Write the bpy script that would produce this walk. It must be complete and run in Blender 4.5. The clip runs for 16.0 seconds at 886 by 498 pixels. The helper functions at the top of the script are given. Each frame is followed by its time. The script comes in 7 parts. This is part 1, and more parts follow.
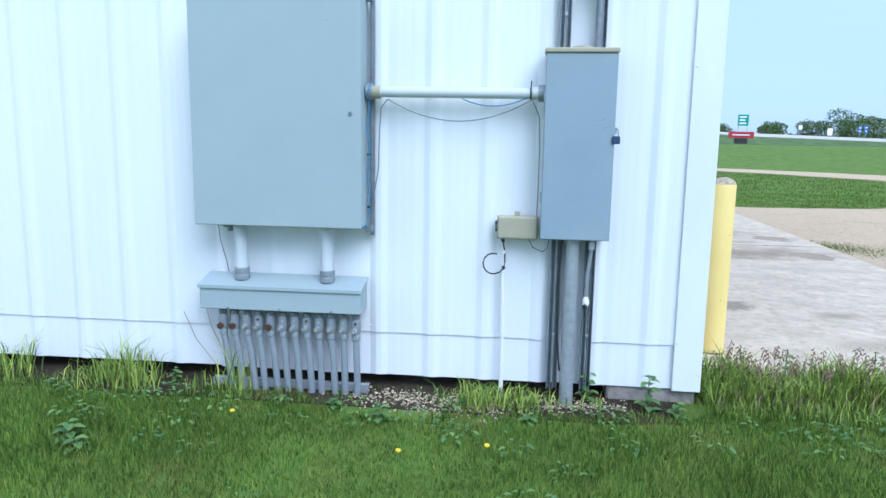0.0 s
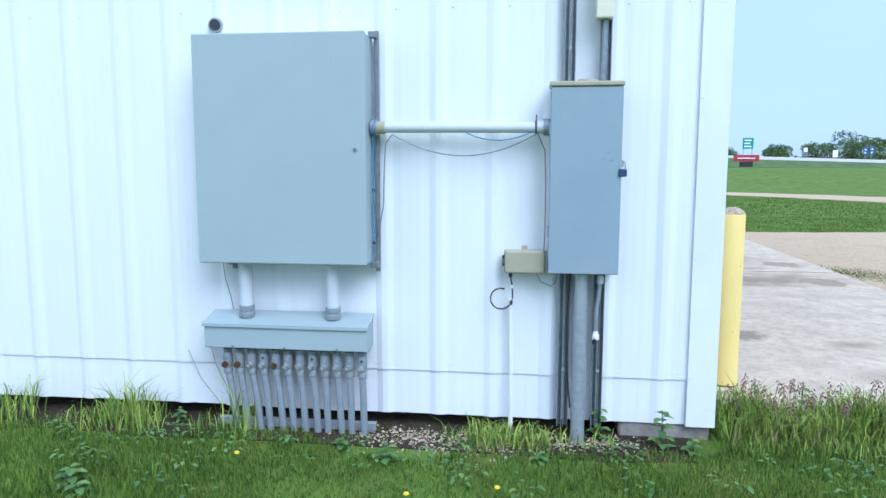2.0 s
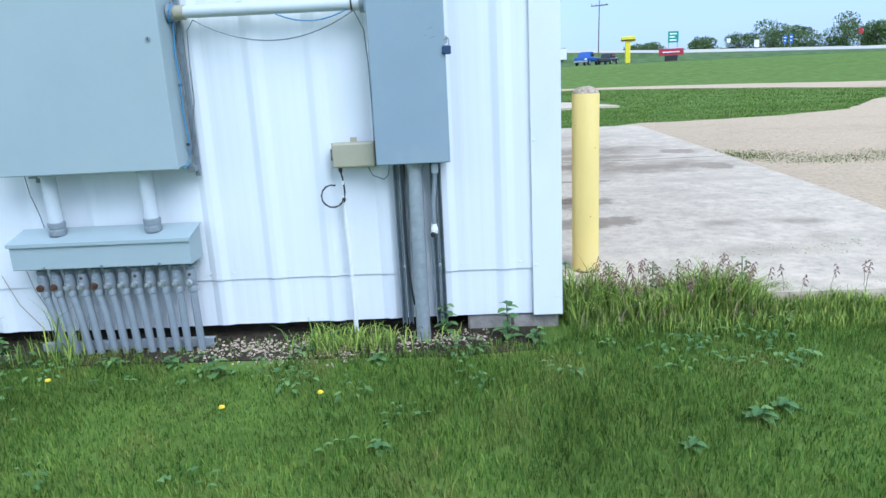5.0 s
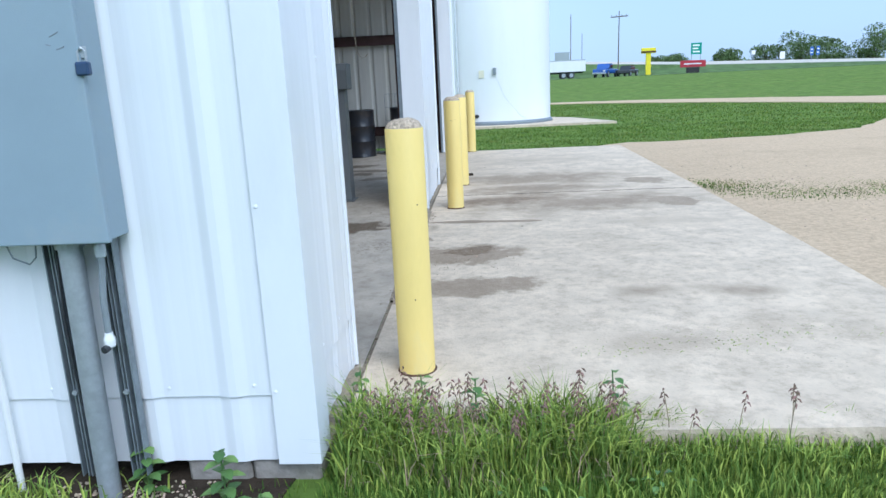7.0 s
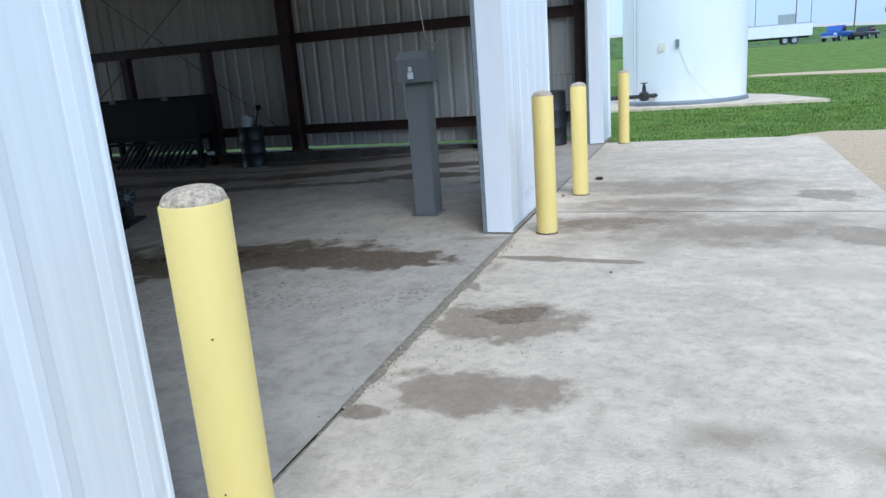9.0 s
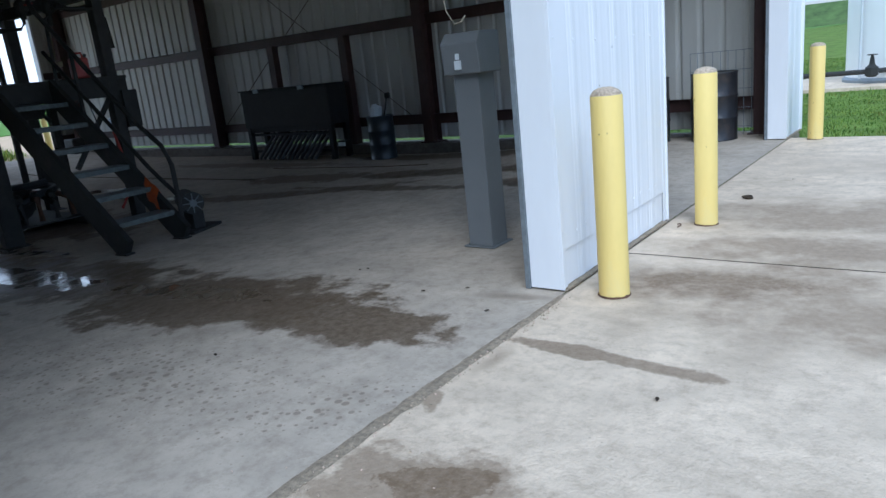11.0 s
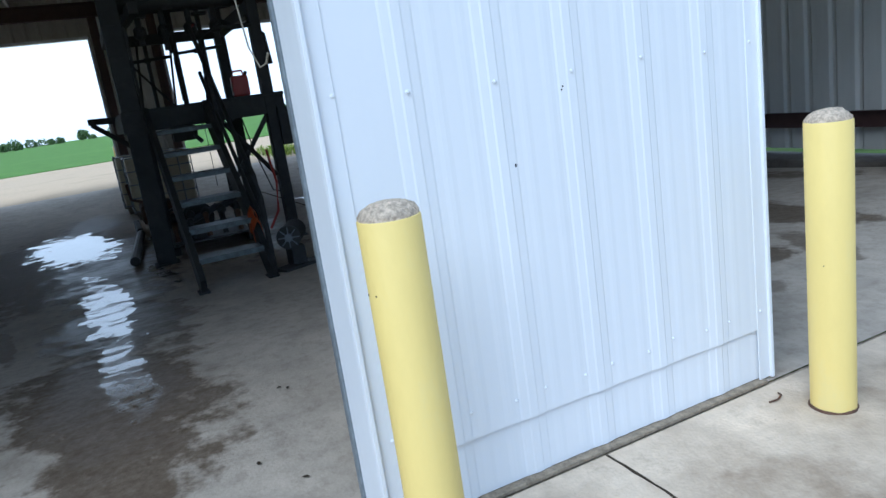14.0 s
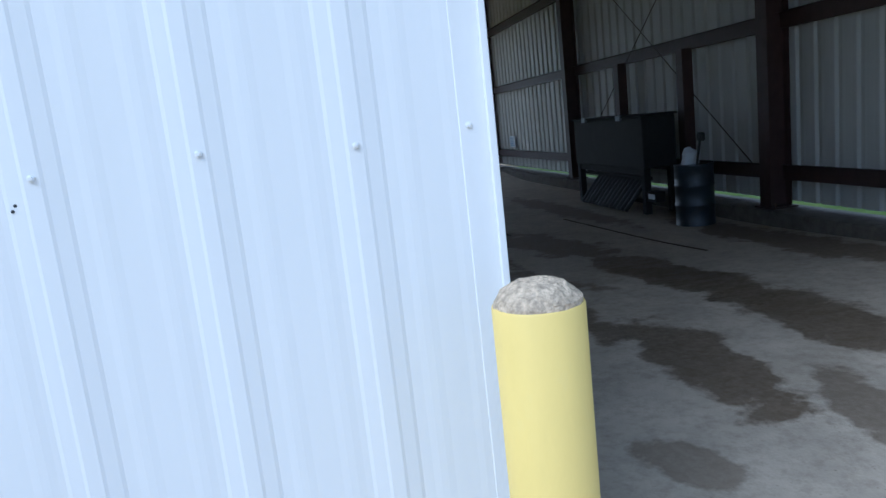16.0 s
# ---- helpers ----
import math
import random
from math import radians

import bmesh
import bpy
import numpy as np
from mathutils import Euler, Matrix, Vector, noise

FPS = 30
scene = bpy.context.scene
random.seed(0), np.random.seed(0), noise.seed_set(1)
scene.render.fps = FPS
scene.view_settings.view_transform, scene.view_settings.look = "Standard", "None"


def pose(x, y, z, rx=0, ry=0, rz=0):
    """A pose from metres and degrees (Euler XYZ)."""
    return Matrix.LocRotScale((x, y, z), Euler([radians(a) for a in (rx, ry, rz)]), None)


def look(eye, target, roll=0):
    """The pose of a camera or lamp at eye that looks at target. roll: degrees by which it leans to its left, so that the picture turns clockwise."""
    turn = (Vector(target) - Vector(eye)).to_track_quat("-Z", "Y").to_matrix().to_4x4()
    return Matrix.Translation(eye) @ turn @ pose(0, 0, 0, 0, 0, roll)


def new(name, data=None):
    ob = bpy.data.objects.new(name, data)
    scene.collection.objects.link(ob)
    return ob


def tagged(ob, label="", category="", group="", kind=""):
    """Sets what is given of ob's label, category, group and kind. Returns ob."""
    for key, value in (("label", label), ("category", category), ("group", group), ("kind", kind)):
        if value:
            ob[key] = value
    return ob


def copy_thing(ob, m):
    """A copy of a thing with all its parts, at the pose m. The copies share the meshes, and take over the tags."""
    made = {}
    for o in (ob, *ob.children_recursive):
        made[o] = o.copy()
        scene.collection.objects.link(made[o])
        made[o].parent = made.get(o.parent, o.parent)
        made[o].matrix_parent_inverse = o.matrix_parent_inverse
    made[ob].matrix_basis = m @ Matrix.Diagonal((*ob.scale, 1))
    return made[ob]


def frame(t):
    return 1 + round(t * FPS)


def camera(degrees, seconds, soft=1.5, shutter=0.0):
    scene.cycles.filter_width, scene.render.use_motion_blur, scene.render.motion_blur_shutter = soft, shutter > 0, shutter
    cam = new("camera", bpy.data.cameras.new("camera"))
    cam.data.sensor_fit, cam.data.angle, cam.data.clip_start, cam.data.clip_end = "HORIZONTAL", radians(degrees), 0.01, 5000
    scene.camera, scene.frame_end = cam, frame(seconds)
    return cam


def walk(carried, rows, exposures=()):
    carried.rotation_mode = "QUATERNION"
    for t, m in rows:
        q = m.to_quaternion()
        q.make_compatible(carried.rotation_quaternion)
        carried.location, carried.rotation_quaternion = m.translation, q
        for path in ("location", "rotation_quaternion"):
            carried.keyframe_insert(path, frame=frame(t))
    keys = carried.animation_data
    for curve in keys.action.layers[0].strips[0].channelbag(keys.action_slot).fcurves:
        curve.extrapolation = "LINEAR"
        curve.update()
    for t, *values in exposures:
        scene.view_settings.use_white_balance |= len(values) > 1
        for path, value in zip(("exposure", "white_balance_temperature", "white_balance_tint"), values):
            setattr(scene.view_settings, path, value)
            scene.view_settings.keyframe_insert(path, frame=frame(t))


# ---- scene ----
cam = camera(64.5, 16.0)

PATH = [
    (0, (-1.018, -3.463, 1.355), (-1.239, -1.5, 1.041), 0.9),
    (0.5, (-1.013, -3.434, 1.396), (-1.26, -1.474, 1.082), 0.2),
    (1, (-1.024, -3.417, 1.402), (-1.286, -1.453, 1.128), -0.4),
    (1.5, (-1.025, -3.413, 1.392), (-1.286, -1.446, 1.147), 0.1),
    (2, (-1.022, -3.413, 1.396), (-1.264, -1.443, 1.157), 0.1),
    (2.5, (-1.026, -3.414, 1.393), (-1.249, -1.441, 1.153), -0.1),
    (3, (-1.016, -3.409, 1.386), (-1.218, -1.436, 1.131), -0.9),
    (3.5, (-1.005, -3.411, 1.391), (-1.177, -1.438, 1.117), -1.6),
    (4, (-0.953, -3.396, 1.366), (-1.096, -1.424, 1.065), -2.0),
    (4.5, (-0.735, -3.303, 1.285), (-0.889, -1.351, 0.875), -2.6),
    (5, (-0.484, -3.147, 1.258), (-0.558, -1.209, 0.768), -2.9),
    (5.2, (-0.396, -3.028, 1.213), (-0.398, -1.077, 0.771), -2.9),
    (7.3, (0.798, -1.515, 1.294), (0.58, 0.42, 0.836), -2.6),
    (7.5, (0.895, -1.317, 1.318), (0.585, 0.61, 0.881), -2.4),
    (8, (1.051, -0.859, 1.298), (0.527, 1.026, 0.881), -3.3),
    (8.2, (1.127, -0.748, 1.32), (0.578, 1.126, 0.887), -3.4),
    (10.3, (1.694, 1.288, 1.364), (0.693, 2.935, 0.83), -7.1),
    (10.5, (1.707, 1.477, 1.345), (0.654, 3.095, 0.823), -7.2),
    (11, (1.798, 1.926, 1.334), (0.618, 3.459, 0.827), -6.1),
    (11.5, (1.894, 2.392, 1.367), (0.572, 3.807, 0.865), -5.8),
    (12, (1.931, 2.872, 1.364), (0.492, 4.171, 0.874), -6.2),
    (12.5, (2.075, 3.351, 1.378), (0.567, 4.572, 0.889), -6.3),
    (13, (2.032, 3.836, 1.359), (0.462, 4.976, 0.874), -6.7),
    (13.5, (1.999, 4.31, 1.368), (0.346, 5.333, 0.899), -7.5),
    (14, (1.937, 4.804, 1.394), (0.163, 5.612, 0.945), -8.4),
    (14.5, (1.794, 5.251, 1.41), (-0.04, 5.93, 0.992), -8.6),
    (15, (1.719, 5.751, 1.418), (-0.17, 6.309, 1.073), -7.5),
    (15.5, (1.545, 6.246, 1.415), (-0.387, 6.648, 1.094), -6.8),
    (16, (1.399, 6.735, 1.4), (-0.539, 7.084, 1.049), -6.3),
]
walk(cam, [(t, look(eye, target, roll)) for t, eye, target, roll in PATH], [
    (0, 0.87, 5110, 10), (5.2, 0.86, 5150, 9), (7.3, 0.74, 5250, 8), (8.2, 0.70, 5230, 8), (10.3, 0.71, 5130, 8), (12, 0.65, 5090, 8),
    (13.5, 0.69, 5060, 6), (15, 0.69, 5020, 6), (16, 0.64, 5000, 7)])

# ---- world, sun ----
SUN_EL, SUN_AZ = 46.0, 146.0          # elevation; azimuth clockwise from +y
world = bpy.data.worlds.new("world")
world.use_nodes = True
scene.world = world
wn, wl = world.node_tree.nodes, world.node_tree.links
sky = wn.new("ShaderNodeTexSky")
sky.sky_type, sky.sun_disc = "NISHITA", False
sky.sun_elevation, sky.sun_rotation = radians(SUN_EL), radians(SUN_AZ)
sky.air_density, sky.dust_density, sky.ozone_density = 1.0, 1.5, 1.5
wtc = wn.new("ShaderNodeTexCoord")
wmap = wn.new("ShaderNodeMapping")
wmap.inputs["Scale"].default_value = (1.0, 1.0, 3.2)
wnoise = wn.new("ShaderNodeTexNoise")
wnoise.inputs["Scale"].default_value, wnoise.inputs["Detail"].default_value = 1.7, 6.0
wramp = wn.new("ShaderNodeMapRange")
wramp.inputs[1].default_value, wramp.inputs[2].default_value = 0.35, 0.68
wramp.inputs[3].default_value, wramp.inputs[4].default_value = 0.74, 0.97
wmix = wn.new("ShaderNodeMix")
wmix.data_type = "RGBA"
# the cloud veil is thin and bright in the west, greyer and bluer in the east
wsep = wn.new("ShaderNodeSeparateXYZ")
wside = wn.new("ShaderNodeMapRange")
wside.interpolation_type = "SMOOTHSTEP"
wside.inputs[1].default_value, wside.inputs[2].default_value = 0.25, -0.95
wveil = wn.new("ShaderNodeMix")
wveil.data_type = "RGBA"
wveil.inputs["A"].default_value, wveil.inputs["B"].default_value = (4.3, 5.3, 6.6, 1), (10.0, 10.6, 11.2, 1)
wl.new(wtc.outputs["Generated"], wsep.inputs[0])
wl.new(wsep.outputs[0], wside.inputs[0])
wl.new(wside.outputs[0], wveil.inputs["Factor"])
wl.new(wveil.outputs["Result"], wmix.inputs["B"])
wl.new(wtc.outputs["Generated"], wmap.inputs["Vector"])
wl.new(wmap.outputs[0], wnoise.inputs["Vector"])
wl.new(wnoise.outputs[0], wramp.inputs[0])
wl.new(wramp.outputs[0], wmix.inputs["Factor"])
wl.new(sky.outputs[0], wmix.inputs["A"])
wl.new(wmix.outputs["Result"], wn["Background"].inputs[0])
wn["Background"].inputs[1].default_value = 0.09

sun = new("sun", bpy.data.lights.new("sun", "SUN"))
sun.data.energy, sun.data.angle, sun.data.color = 1.62, radians(40), (1.0, 0.97, 0.92)
sun_dir = Vector((math.sin(radians(SUN_AZ)) * math.cos(radians(SUN_EL)), math.cos(radians(SUN_AZ)) * math.cos(radians(SUN_EL)), math.sin(radians(SUN_EL))))
sun.matrix_world = look(sun_dir * 40, (0, 0, 0))


# ---- materials ----
def rgb(c, k=1.0):
    return (min(c[0] * k, 1), min(c[1] * k, 1), min(c[2] * k, 1), 1)


def surface(name, col, rough=0.6, metal=0.0, var=0.12, scale=5.0, bump=0.15, bscale=80.0, dirt=None, amount=0.0,
            dscale=1.3, island=0.0, each=0.0, stretch=(1, 1, 1), world_space=False, sheen=0.0, coat=0.0):
    """Base colour varied at two scales, patches of dirt, fine relief."""
    m = bpy.data.materials.new(name)
    m.use_nodes = True
    n, l = m.node_tree.nodes, m.node_tree.links
    b = n["Principled BSDF"]
    b.inputs["Roughness"].default_value, b.inputs["Metallic"].default_value = rough, metal
    b.inputs["Coat Weight"].default_value = coat
    if world_space:
        src = n.new("ShaderNodeNewGeometry").outputs["Position"]
    else:
        src = n.new("ShaderNodeTexCoord").outputs["Object"]
    mp = n.new("ShaderNodeMapping")
    mp.inputs["Scale"].default_value = stretch
    l.new(src, mp.inputs["Vector"])
    v = mp.outputs[0]
    n1 = n.new("ShaderNodeTexNoise")
    n1.inputs["Scale"].default_value, n1.inputs["Detail"].default_value, n1.inputs["Roughness"].default_value = scale, 8, 0.65
    l.new(v, n1.inputs["Vector"])
    r1 = n.new("ShaderNodeMapRange")
    r1.inputs[1].default_value, r1.inputs[2].default_value = 0.3, 0.7
    l.new(n1.outputs[0], r1.inputs[0])
    mix = n.new("ShaderNodeMix")
    mix.data_type = "RGBA"
    mix.inputs["A"].default_value, mix.inputs["B"].default_value = rgb(col, 1 - var), rgb(col, 1 + var)
    l.new(r1.outputs[0], mix.inputs["Factor"])
    out = mix.outputs["Result"]
    if dirt:
        n2 = n.new("ShaderNodeTexNoise")
        n2.inputs["Scale"].default_value, n2.inputs["Detail"].default_value, n2.inputs["Roughness"].default_value = dscale, 10, 0.7
        l.new(v, n2.inputs["Vector"])
        r2 = n.new("ShaderNodeMapRange")
        r2.inputs[1].default_value, r2.inputs[2].default_value, r2.inputs[4].default_value = 0.52, 0.72, amount
        l.new(n2.outputs[0], r2.inputs[0])
        mix2 = n.new("ShaderNodeMix")
        mix2.data_type = "RGBA"
        mix2.inputs["B"].default_value = rgb(dirt)
        l.new(out, mix2.inputs["A"])
        l.new(r2.outputs[0], mix2.inputs["Factor"])
        out = mix2.outputs["Result"]
    if island or each:
        hs = n.new("ShaderNodeHueSaturation")
        if island:
            rnd, amt = n.new("ShaderNodeNewGeometry").outputs["Random Per Island"], island
        else:
            rnd, amt = n.new("ShaderNodeObjectInfo").outputs["Random"], each
        rr = n.new("ShaderNodeMapRange")
        rr.inputs[3].default_value, rr.inputs[4].default_value = 1 - amt, 1 + amt
        rh = n.new("ShaderNodeMapRange")
        rh.inputs[3].default_value, rh.inputs[4].default_value = 0.5 + 0.06 * amt, 0.5 - 0.06 * amt
        l.new(rnd, rr.inputs[0])
        l.new(rnd, rh.inputs[0])
        l.new(rr.outputs[0], hs.inputs["Value"])
        l.new(rh.outputs[0], hs.inputs["Hue"])
        l.new(out, hs.inputs["Color"])
        out = hs.outputs[0]
    l.new(out, b.inputs["Base Color"])
    if bump:
        n3 = n.new("ShaderNodeTexNoise")
        n3.inputs["Scale"].default_value, n3.inputs["Detail"].default_value = bscale, 4
        l.new(v, n3.inputs["Vector"])
        bp = n.new("ShaderNodeBump")
        bp.inputs["Strength"].default_value, bp.inputs["Distance"].default_value = bump, 0.01
        l.new(n3.outputs[0], bp.inputs["Height"])
        l.new(bp.outputs[0], b.inputs["Normal"])
    return m


def concrete(name, col, stains, drips=(), wet=0.03, each=0.0):
    """Weathered concrete with dark damp stains: rows of (x, y, half length, half width, turn, darkness, wetness; below 0: soft-edged grime)."""
    m = surface(name, col, 0.85, 0, 0.17, 3.0, 0.55, 60, (col[0] * 0.62, col[1] * 0.6, col[2] * 0.56), 0.55, 0.9, each=each, world_space=True)
    n, l = m.node_tree.nodes, m.node_tree.links
    b = n["Principled BSDF"]
    out = b.inputs["Base Color"].links[0].from_socket
    pos = n.new("ShaderNodeNewGeometry").outputs["Position"]
    warp = n.new("ShaderNodeTexNoise")
    warp.inputs["Scale"].default_value, warp.inputs["Detail"].default_value, warp.inputs["Roughness"].default_value = 3.2, 10, 0.66
    l.new(pos, warp.inputs["Vector"])
    # fine aggregate specks
    sp = n.new("ShaderNodeTexVoronoi")
    sp.inputs["Scale"].default_value = 26
    l.new(pos, sp.inputs["Vector"])
    spr = n.new("ShaderNodeMapRange")
    spr.inputs[1].default_value, spr.inputs[2].default_value, spr.inputs[3].default_value, spr.inputs[4].default_value = 0.06, 0.18, 0.5, 0.0
    l.new(sp.outputs["Distance"], spr.inputs[0])
    gate = n.new("ShaderNodeTexNoise")
    gate.inputs["Scale"].default_value = 1.1
    l.new(pos, gate.inputs["Vector"])
    gr = n.new("ShaderNodeMapRange")
    gr.inputs[1].default_value, gr.inputs[2].default_value = 0.46, 0.62
    l.new(gate.outputs[0], gr.inputs[0])
    sm = n.new("ShaderNodeMath")
    sm.operation = "MULTIPLY"
    l.new(spr.outputs[0], sm.inputs[0])
    l.new(gr.outputs[0], sm.inputs[1])
    dark, gloss = sm.outputs[0], None
    # drying wheel marks break up the thin wet film
    bmap = n.new("ShaderNodeMapping")
    bmap.inputs["Scale"].default_value = (3.2, 1.1, 1.0)
    l.new(pos, bmap.inputs["Vector"])
    bn = n.new("ShaderNodeTexNoise")
    bn.inputs["Scale"].default_value, bn.inputs["Detail"].default_value, bn.inputs["Roughness"].default_value = 2.4, 8, 0.7
    l.new(bmap.outputs[0], bn.inputs["Vector"])
    br = n.new("ShaderNodeMapRange")
    br.inputs[1].default_value, br.inputs[2].default_value, br.inputs[3].default_value = 0.42, 0.53, 0.55
    l.new(bn.outputs[0], br.inputs[0])
    # cloudy mottling and worn pale laitance
    mot = n.new("ShaderNodeTexNoise")
    mot.inputs["Scale"].default_value, mot.inputs["Detail"].default_value, mot.inputs["Roughness"].default_value = 11.0, 10, 0.76
    l.new(pos, mot.inputs["Vector"])
    mr = n.new("ShaderNodeMapRange")
    mr.inputs[1].default_value, mr.inputs[2].default_value, mr.inputs[3].default_value, mr.inputs[4].default_value = 0.46, 0.70, 0.0, 0.42
    l.new(mot.outputs[0], mr.inputs[0])
    mm = n.new("ShaderNodeMath")
    mm.operation = "MAXIMUM"
    l.new(dark, mm.inputs[0])
    l.new(mr.outputs[0], mm.inputs[1])
    dark = mm.outputs[0]
    # round drip marks, scattered in patches of (x, y, half length, half width, turn)
    for x, y, a, c, turn in drips:
        mp = n.new("ShaderNodeMapping")
        mp.vector_type = "TEXTURE"
        mp.inputs["Location"].default_value, mp.inputs["Rotation"].default_value = (x, y, 0), (0, 0, radians(turn))
        mp.inputs["Scale"].default_value = (a, c, 1000)
        l.new(pos, mp.inputs["Vector"])
        ln = n.new("ShaderNodeVectorMath")
        ln.operation = "LENGTH"
        l.new(mp.outputs[0], ln.inputs[0])
        vo = n.new("ShaderNodeTexVoronoi")
        vo.voronoi_dimensions = "2D"
        vo.inputs["Scale"].default_value = 19
        l.new(pos, vo.inputs["Vector"])
        size = n.new("ShaderNodeMath")
        size.operation = "MULTIPLY_ADD"
        size.inputs[1].default_value, size.inputs[2].default_value = -0.55, 0.55
        l.new(ln.outputs["Value"], size.inputs[0])
        sc = n.new("ShaderNodeMath")
        sc.operation = "MULTIPLY"
        l.new(vo.outputs["Color"], sc.inputs[0])
        l.new(size.outputs[0], sc.inputs[1])
        gt = n.new("ShaderNodeMath")
        gt.operation = "SUBTRACT"
        l.new(sc.outputs[0], gt.inputs[0])
        l.new(vo.outputs["Distance"], gt.inputs[1])
        rr = n.new("ShaderNodeMapRange")
        rr.inputs[1].default_value, rr.inputs[2].default_value, rr.inputs[4].default_value = 0.0, 0.05, 0.55
        l.new(gt.outputs[0], rr.inputs[0])
        mm = n.new("ShaderNodeMath")
        mm.operation = "MAXIMUM"
        l.new(dark, mm.inputs[0])
        l.new(rr.outputs[0], mm.inputs[1])
        dark = mm.outputs[0]
    for x, y, a, c, turn, depth, shine in stains:
        mp = n.new("ShaderNodeMapping")
        mp.vector_type = "TEXTURE"
        mp.inputs["Location"].default_value, mp.inputs["Rotation"].default_value = (x, y, 0), (0, 0, radians(turn))
        mp.inputs["Scale"].default_value = (a, c, 1000)
        l.new(pos, mp.inputs["Vector"])
        ln = n.new("ShaderNodeVectorMath")
        ln.operation = "LENGTH"
        l.new(mp.outputs[0], ln.inputs[0])
        ad = n.new("ShaderNodeMath")
        ad.operation = "MULTIPLY_ADD"
        ad.inputs[1].default_value = 1.9
        l.new(warp.outputs[0], ad.inputs[0])
        l.new(ln.outputs["Value"], ad.inputs[2])
        for kind, amt in (("dark", depth), ("gloss", shine)):
            if amt <= 0:
                continue
            mr = n.new("ShaderNodeMapRange")
            mr.inputs[1].default_value, mr.inputs[2].default_value = ((1.20, 2.00) if shine < 0 or amt < 0.5 else (1.60, 1.82)) if kind == "dark" else (1.55, 1.78)
            mr.inputs[3].default_value, mr.inputs[4].default_value = min(1.0, amt * 1.1), 0.0
            l.new(ad.outputs[0], mr.inputs[0])
            if kind == "gloss" and amt < 1:
                film = n.new("ShaderNodeMath")
                film.operation = "MULTIPLY"
                l.new(mr.outputs[0], film.inputs[0])
                l.new(br.outputs[0], film.inputs[1])
                mr = film
            if kind == "gloss" and gloss is None:
                gloss = mr.outputs[0]
                continue
            mx = n.new("ShaderNodeMath")
            mx.operation = "MAXIMUM"
            l.new(mr.outputs[0], mx.inputs[0])
            l.new(dark if kind == "dark" else gloss, mx.inputs[1])
            if kind == "dark":
                dark = mx.outputs[0]
            else:
                gloss = mx.outputs[0]
    mix = n.new("ShaderNodeMix")
    mix.data_type = "RGBA"
    fine = n.new("ShaderNodeTexNoise")
    fine.inputs["Scale"].default_value, fine.inputs["Detail"].default_value, fine.inputs["Roughness"].default_value = 22, 6, 0.7
    l.new(pos, fine.inputs["Vector"])
    fr = n.new("ShaderNodeMapRange")
    fr.inputs[1].default_value, fr.inputs[2].default_value, fr.inputs[3].default_value, fr.inputs[4].default_value = 0.35, 0.6, 0.80, 1.0
    l.new(fine.outputs[0], fr.inputs[0])
    fm = n.new("ShaderNodeMath")
    fm.operation = "MULTIPLY"
    l.new(dark, fm.inputs[0])
    l.new(fr.outputs[0], fm.inputs[1])
    dark = fm.outputs[0]
    mix.inputs["B"].default_value = rgb((col[0] * 0.25, col[1] * 0.205, col[2] * 0.155))
    l.new(out, mix.inputs["A"])
    l.new(dark, mix.inputs["Factor"])
    l.new(mix.outputs["Result"], b.inputs["Base Color"])
    if gloss is not None:
        rr = n.new("ShaderNodeMapRange")
        rr.inputs[3].default_value, rr.inputs[4].default_value = 0.85, wet
        l.new(gloss, rr.inputs[0])
        l.new(rr.outputs[0], b.inputs["Roughness"])
        bp = b.inputs["Normal"].links[0].from_node
        bs = n.new("ShaderNodeMapRange")
        bs.inputs[3].default_value, bs.inputs[4].default_value = 0.35, 0.015
        l.new(gloss, bs.inputs[0])
        l.new(bs.outputs[0], bp.inputs["Strength"])
    return m


M_WHITE = surface("white_panel_paint", (0.79, 0.80, 0.81), 0.42, 0, 0.025, 3.0, 0.04, 14, (0.66, 0.64, 0.60), 0.16, 0.8, stretch=(1, 1, 0.12))
M_TRIM = surface("white_trim_paint", (0.79, 0.80, 0.81), 0.4, 0, 0.03, 4.0, 0.04, 20, (0.5, 0.48, 0.44), 0.2, 1.5, stretch=(1, 1, 0.25))
M_INNER = surface("panel_inside_primer", (0.57, 0.555, 0.50), 0.55, 0, 0.06, 3.0, 0.05, 20, (0.34, 0.31, 0.26), 0.35, 1.1, stretch=(1, 1, 0.2))
M_CAB = surface("grey_cabinet_paint", (0.36, 0.43, 0.44), 0.5, 0, 0.03, 3.0, 0.08, 260, (0.42, 0.44, 0.42), 0.35, 2.0)
M_METER = surface("blue_grey_cabinet_paint", (0.275, 0.345, 0.395), 0.5, 0, 0.05, 3.0, 0.08, 260, (0.38, 0.38, 0.36), 0.4, 2.5)
M_TAN = surface("tan_plastic", (0.40, 0.37, 0.26), 0.5, 0, 0.06, 9.0, 0.08, 120, (0.24, 0.22, 0.16), 0.3, 4.0)
M_CREAM = surface("cream_plastic", (0.72, 0.68, 0.52), 0.45, 0, 0.04, 9.0, 0.05, 120)
M_GALV = surface("galvanised_steel", (0.42, 0.45, 0.47), 0.5, 0.55, 0.15, 24.0, 0.1, 90, (0.30, 0.30, 0.29), 0.4, 5.0)
M_GALVD = surface("weathered_galvanised_channel", (0.25, 0.28, 0.30), 0.55, 0.5, 0.2, 24.0, 0.1, 90, (0.15, 0.15, 0.15), 0.5, 5.0)
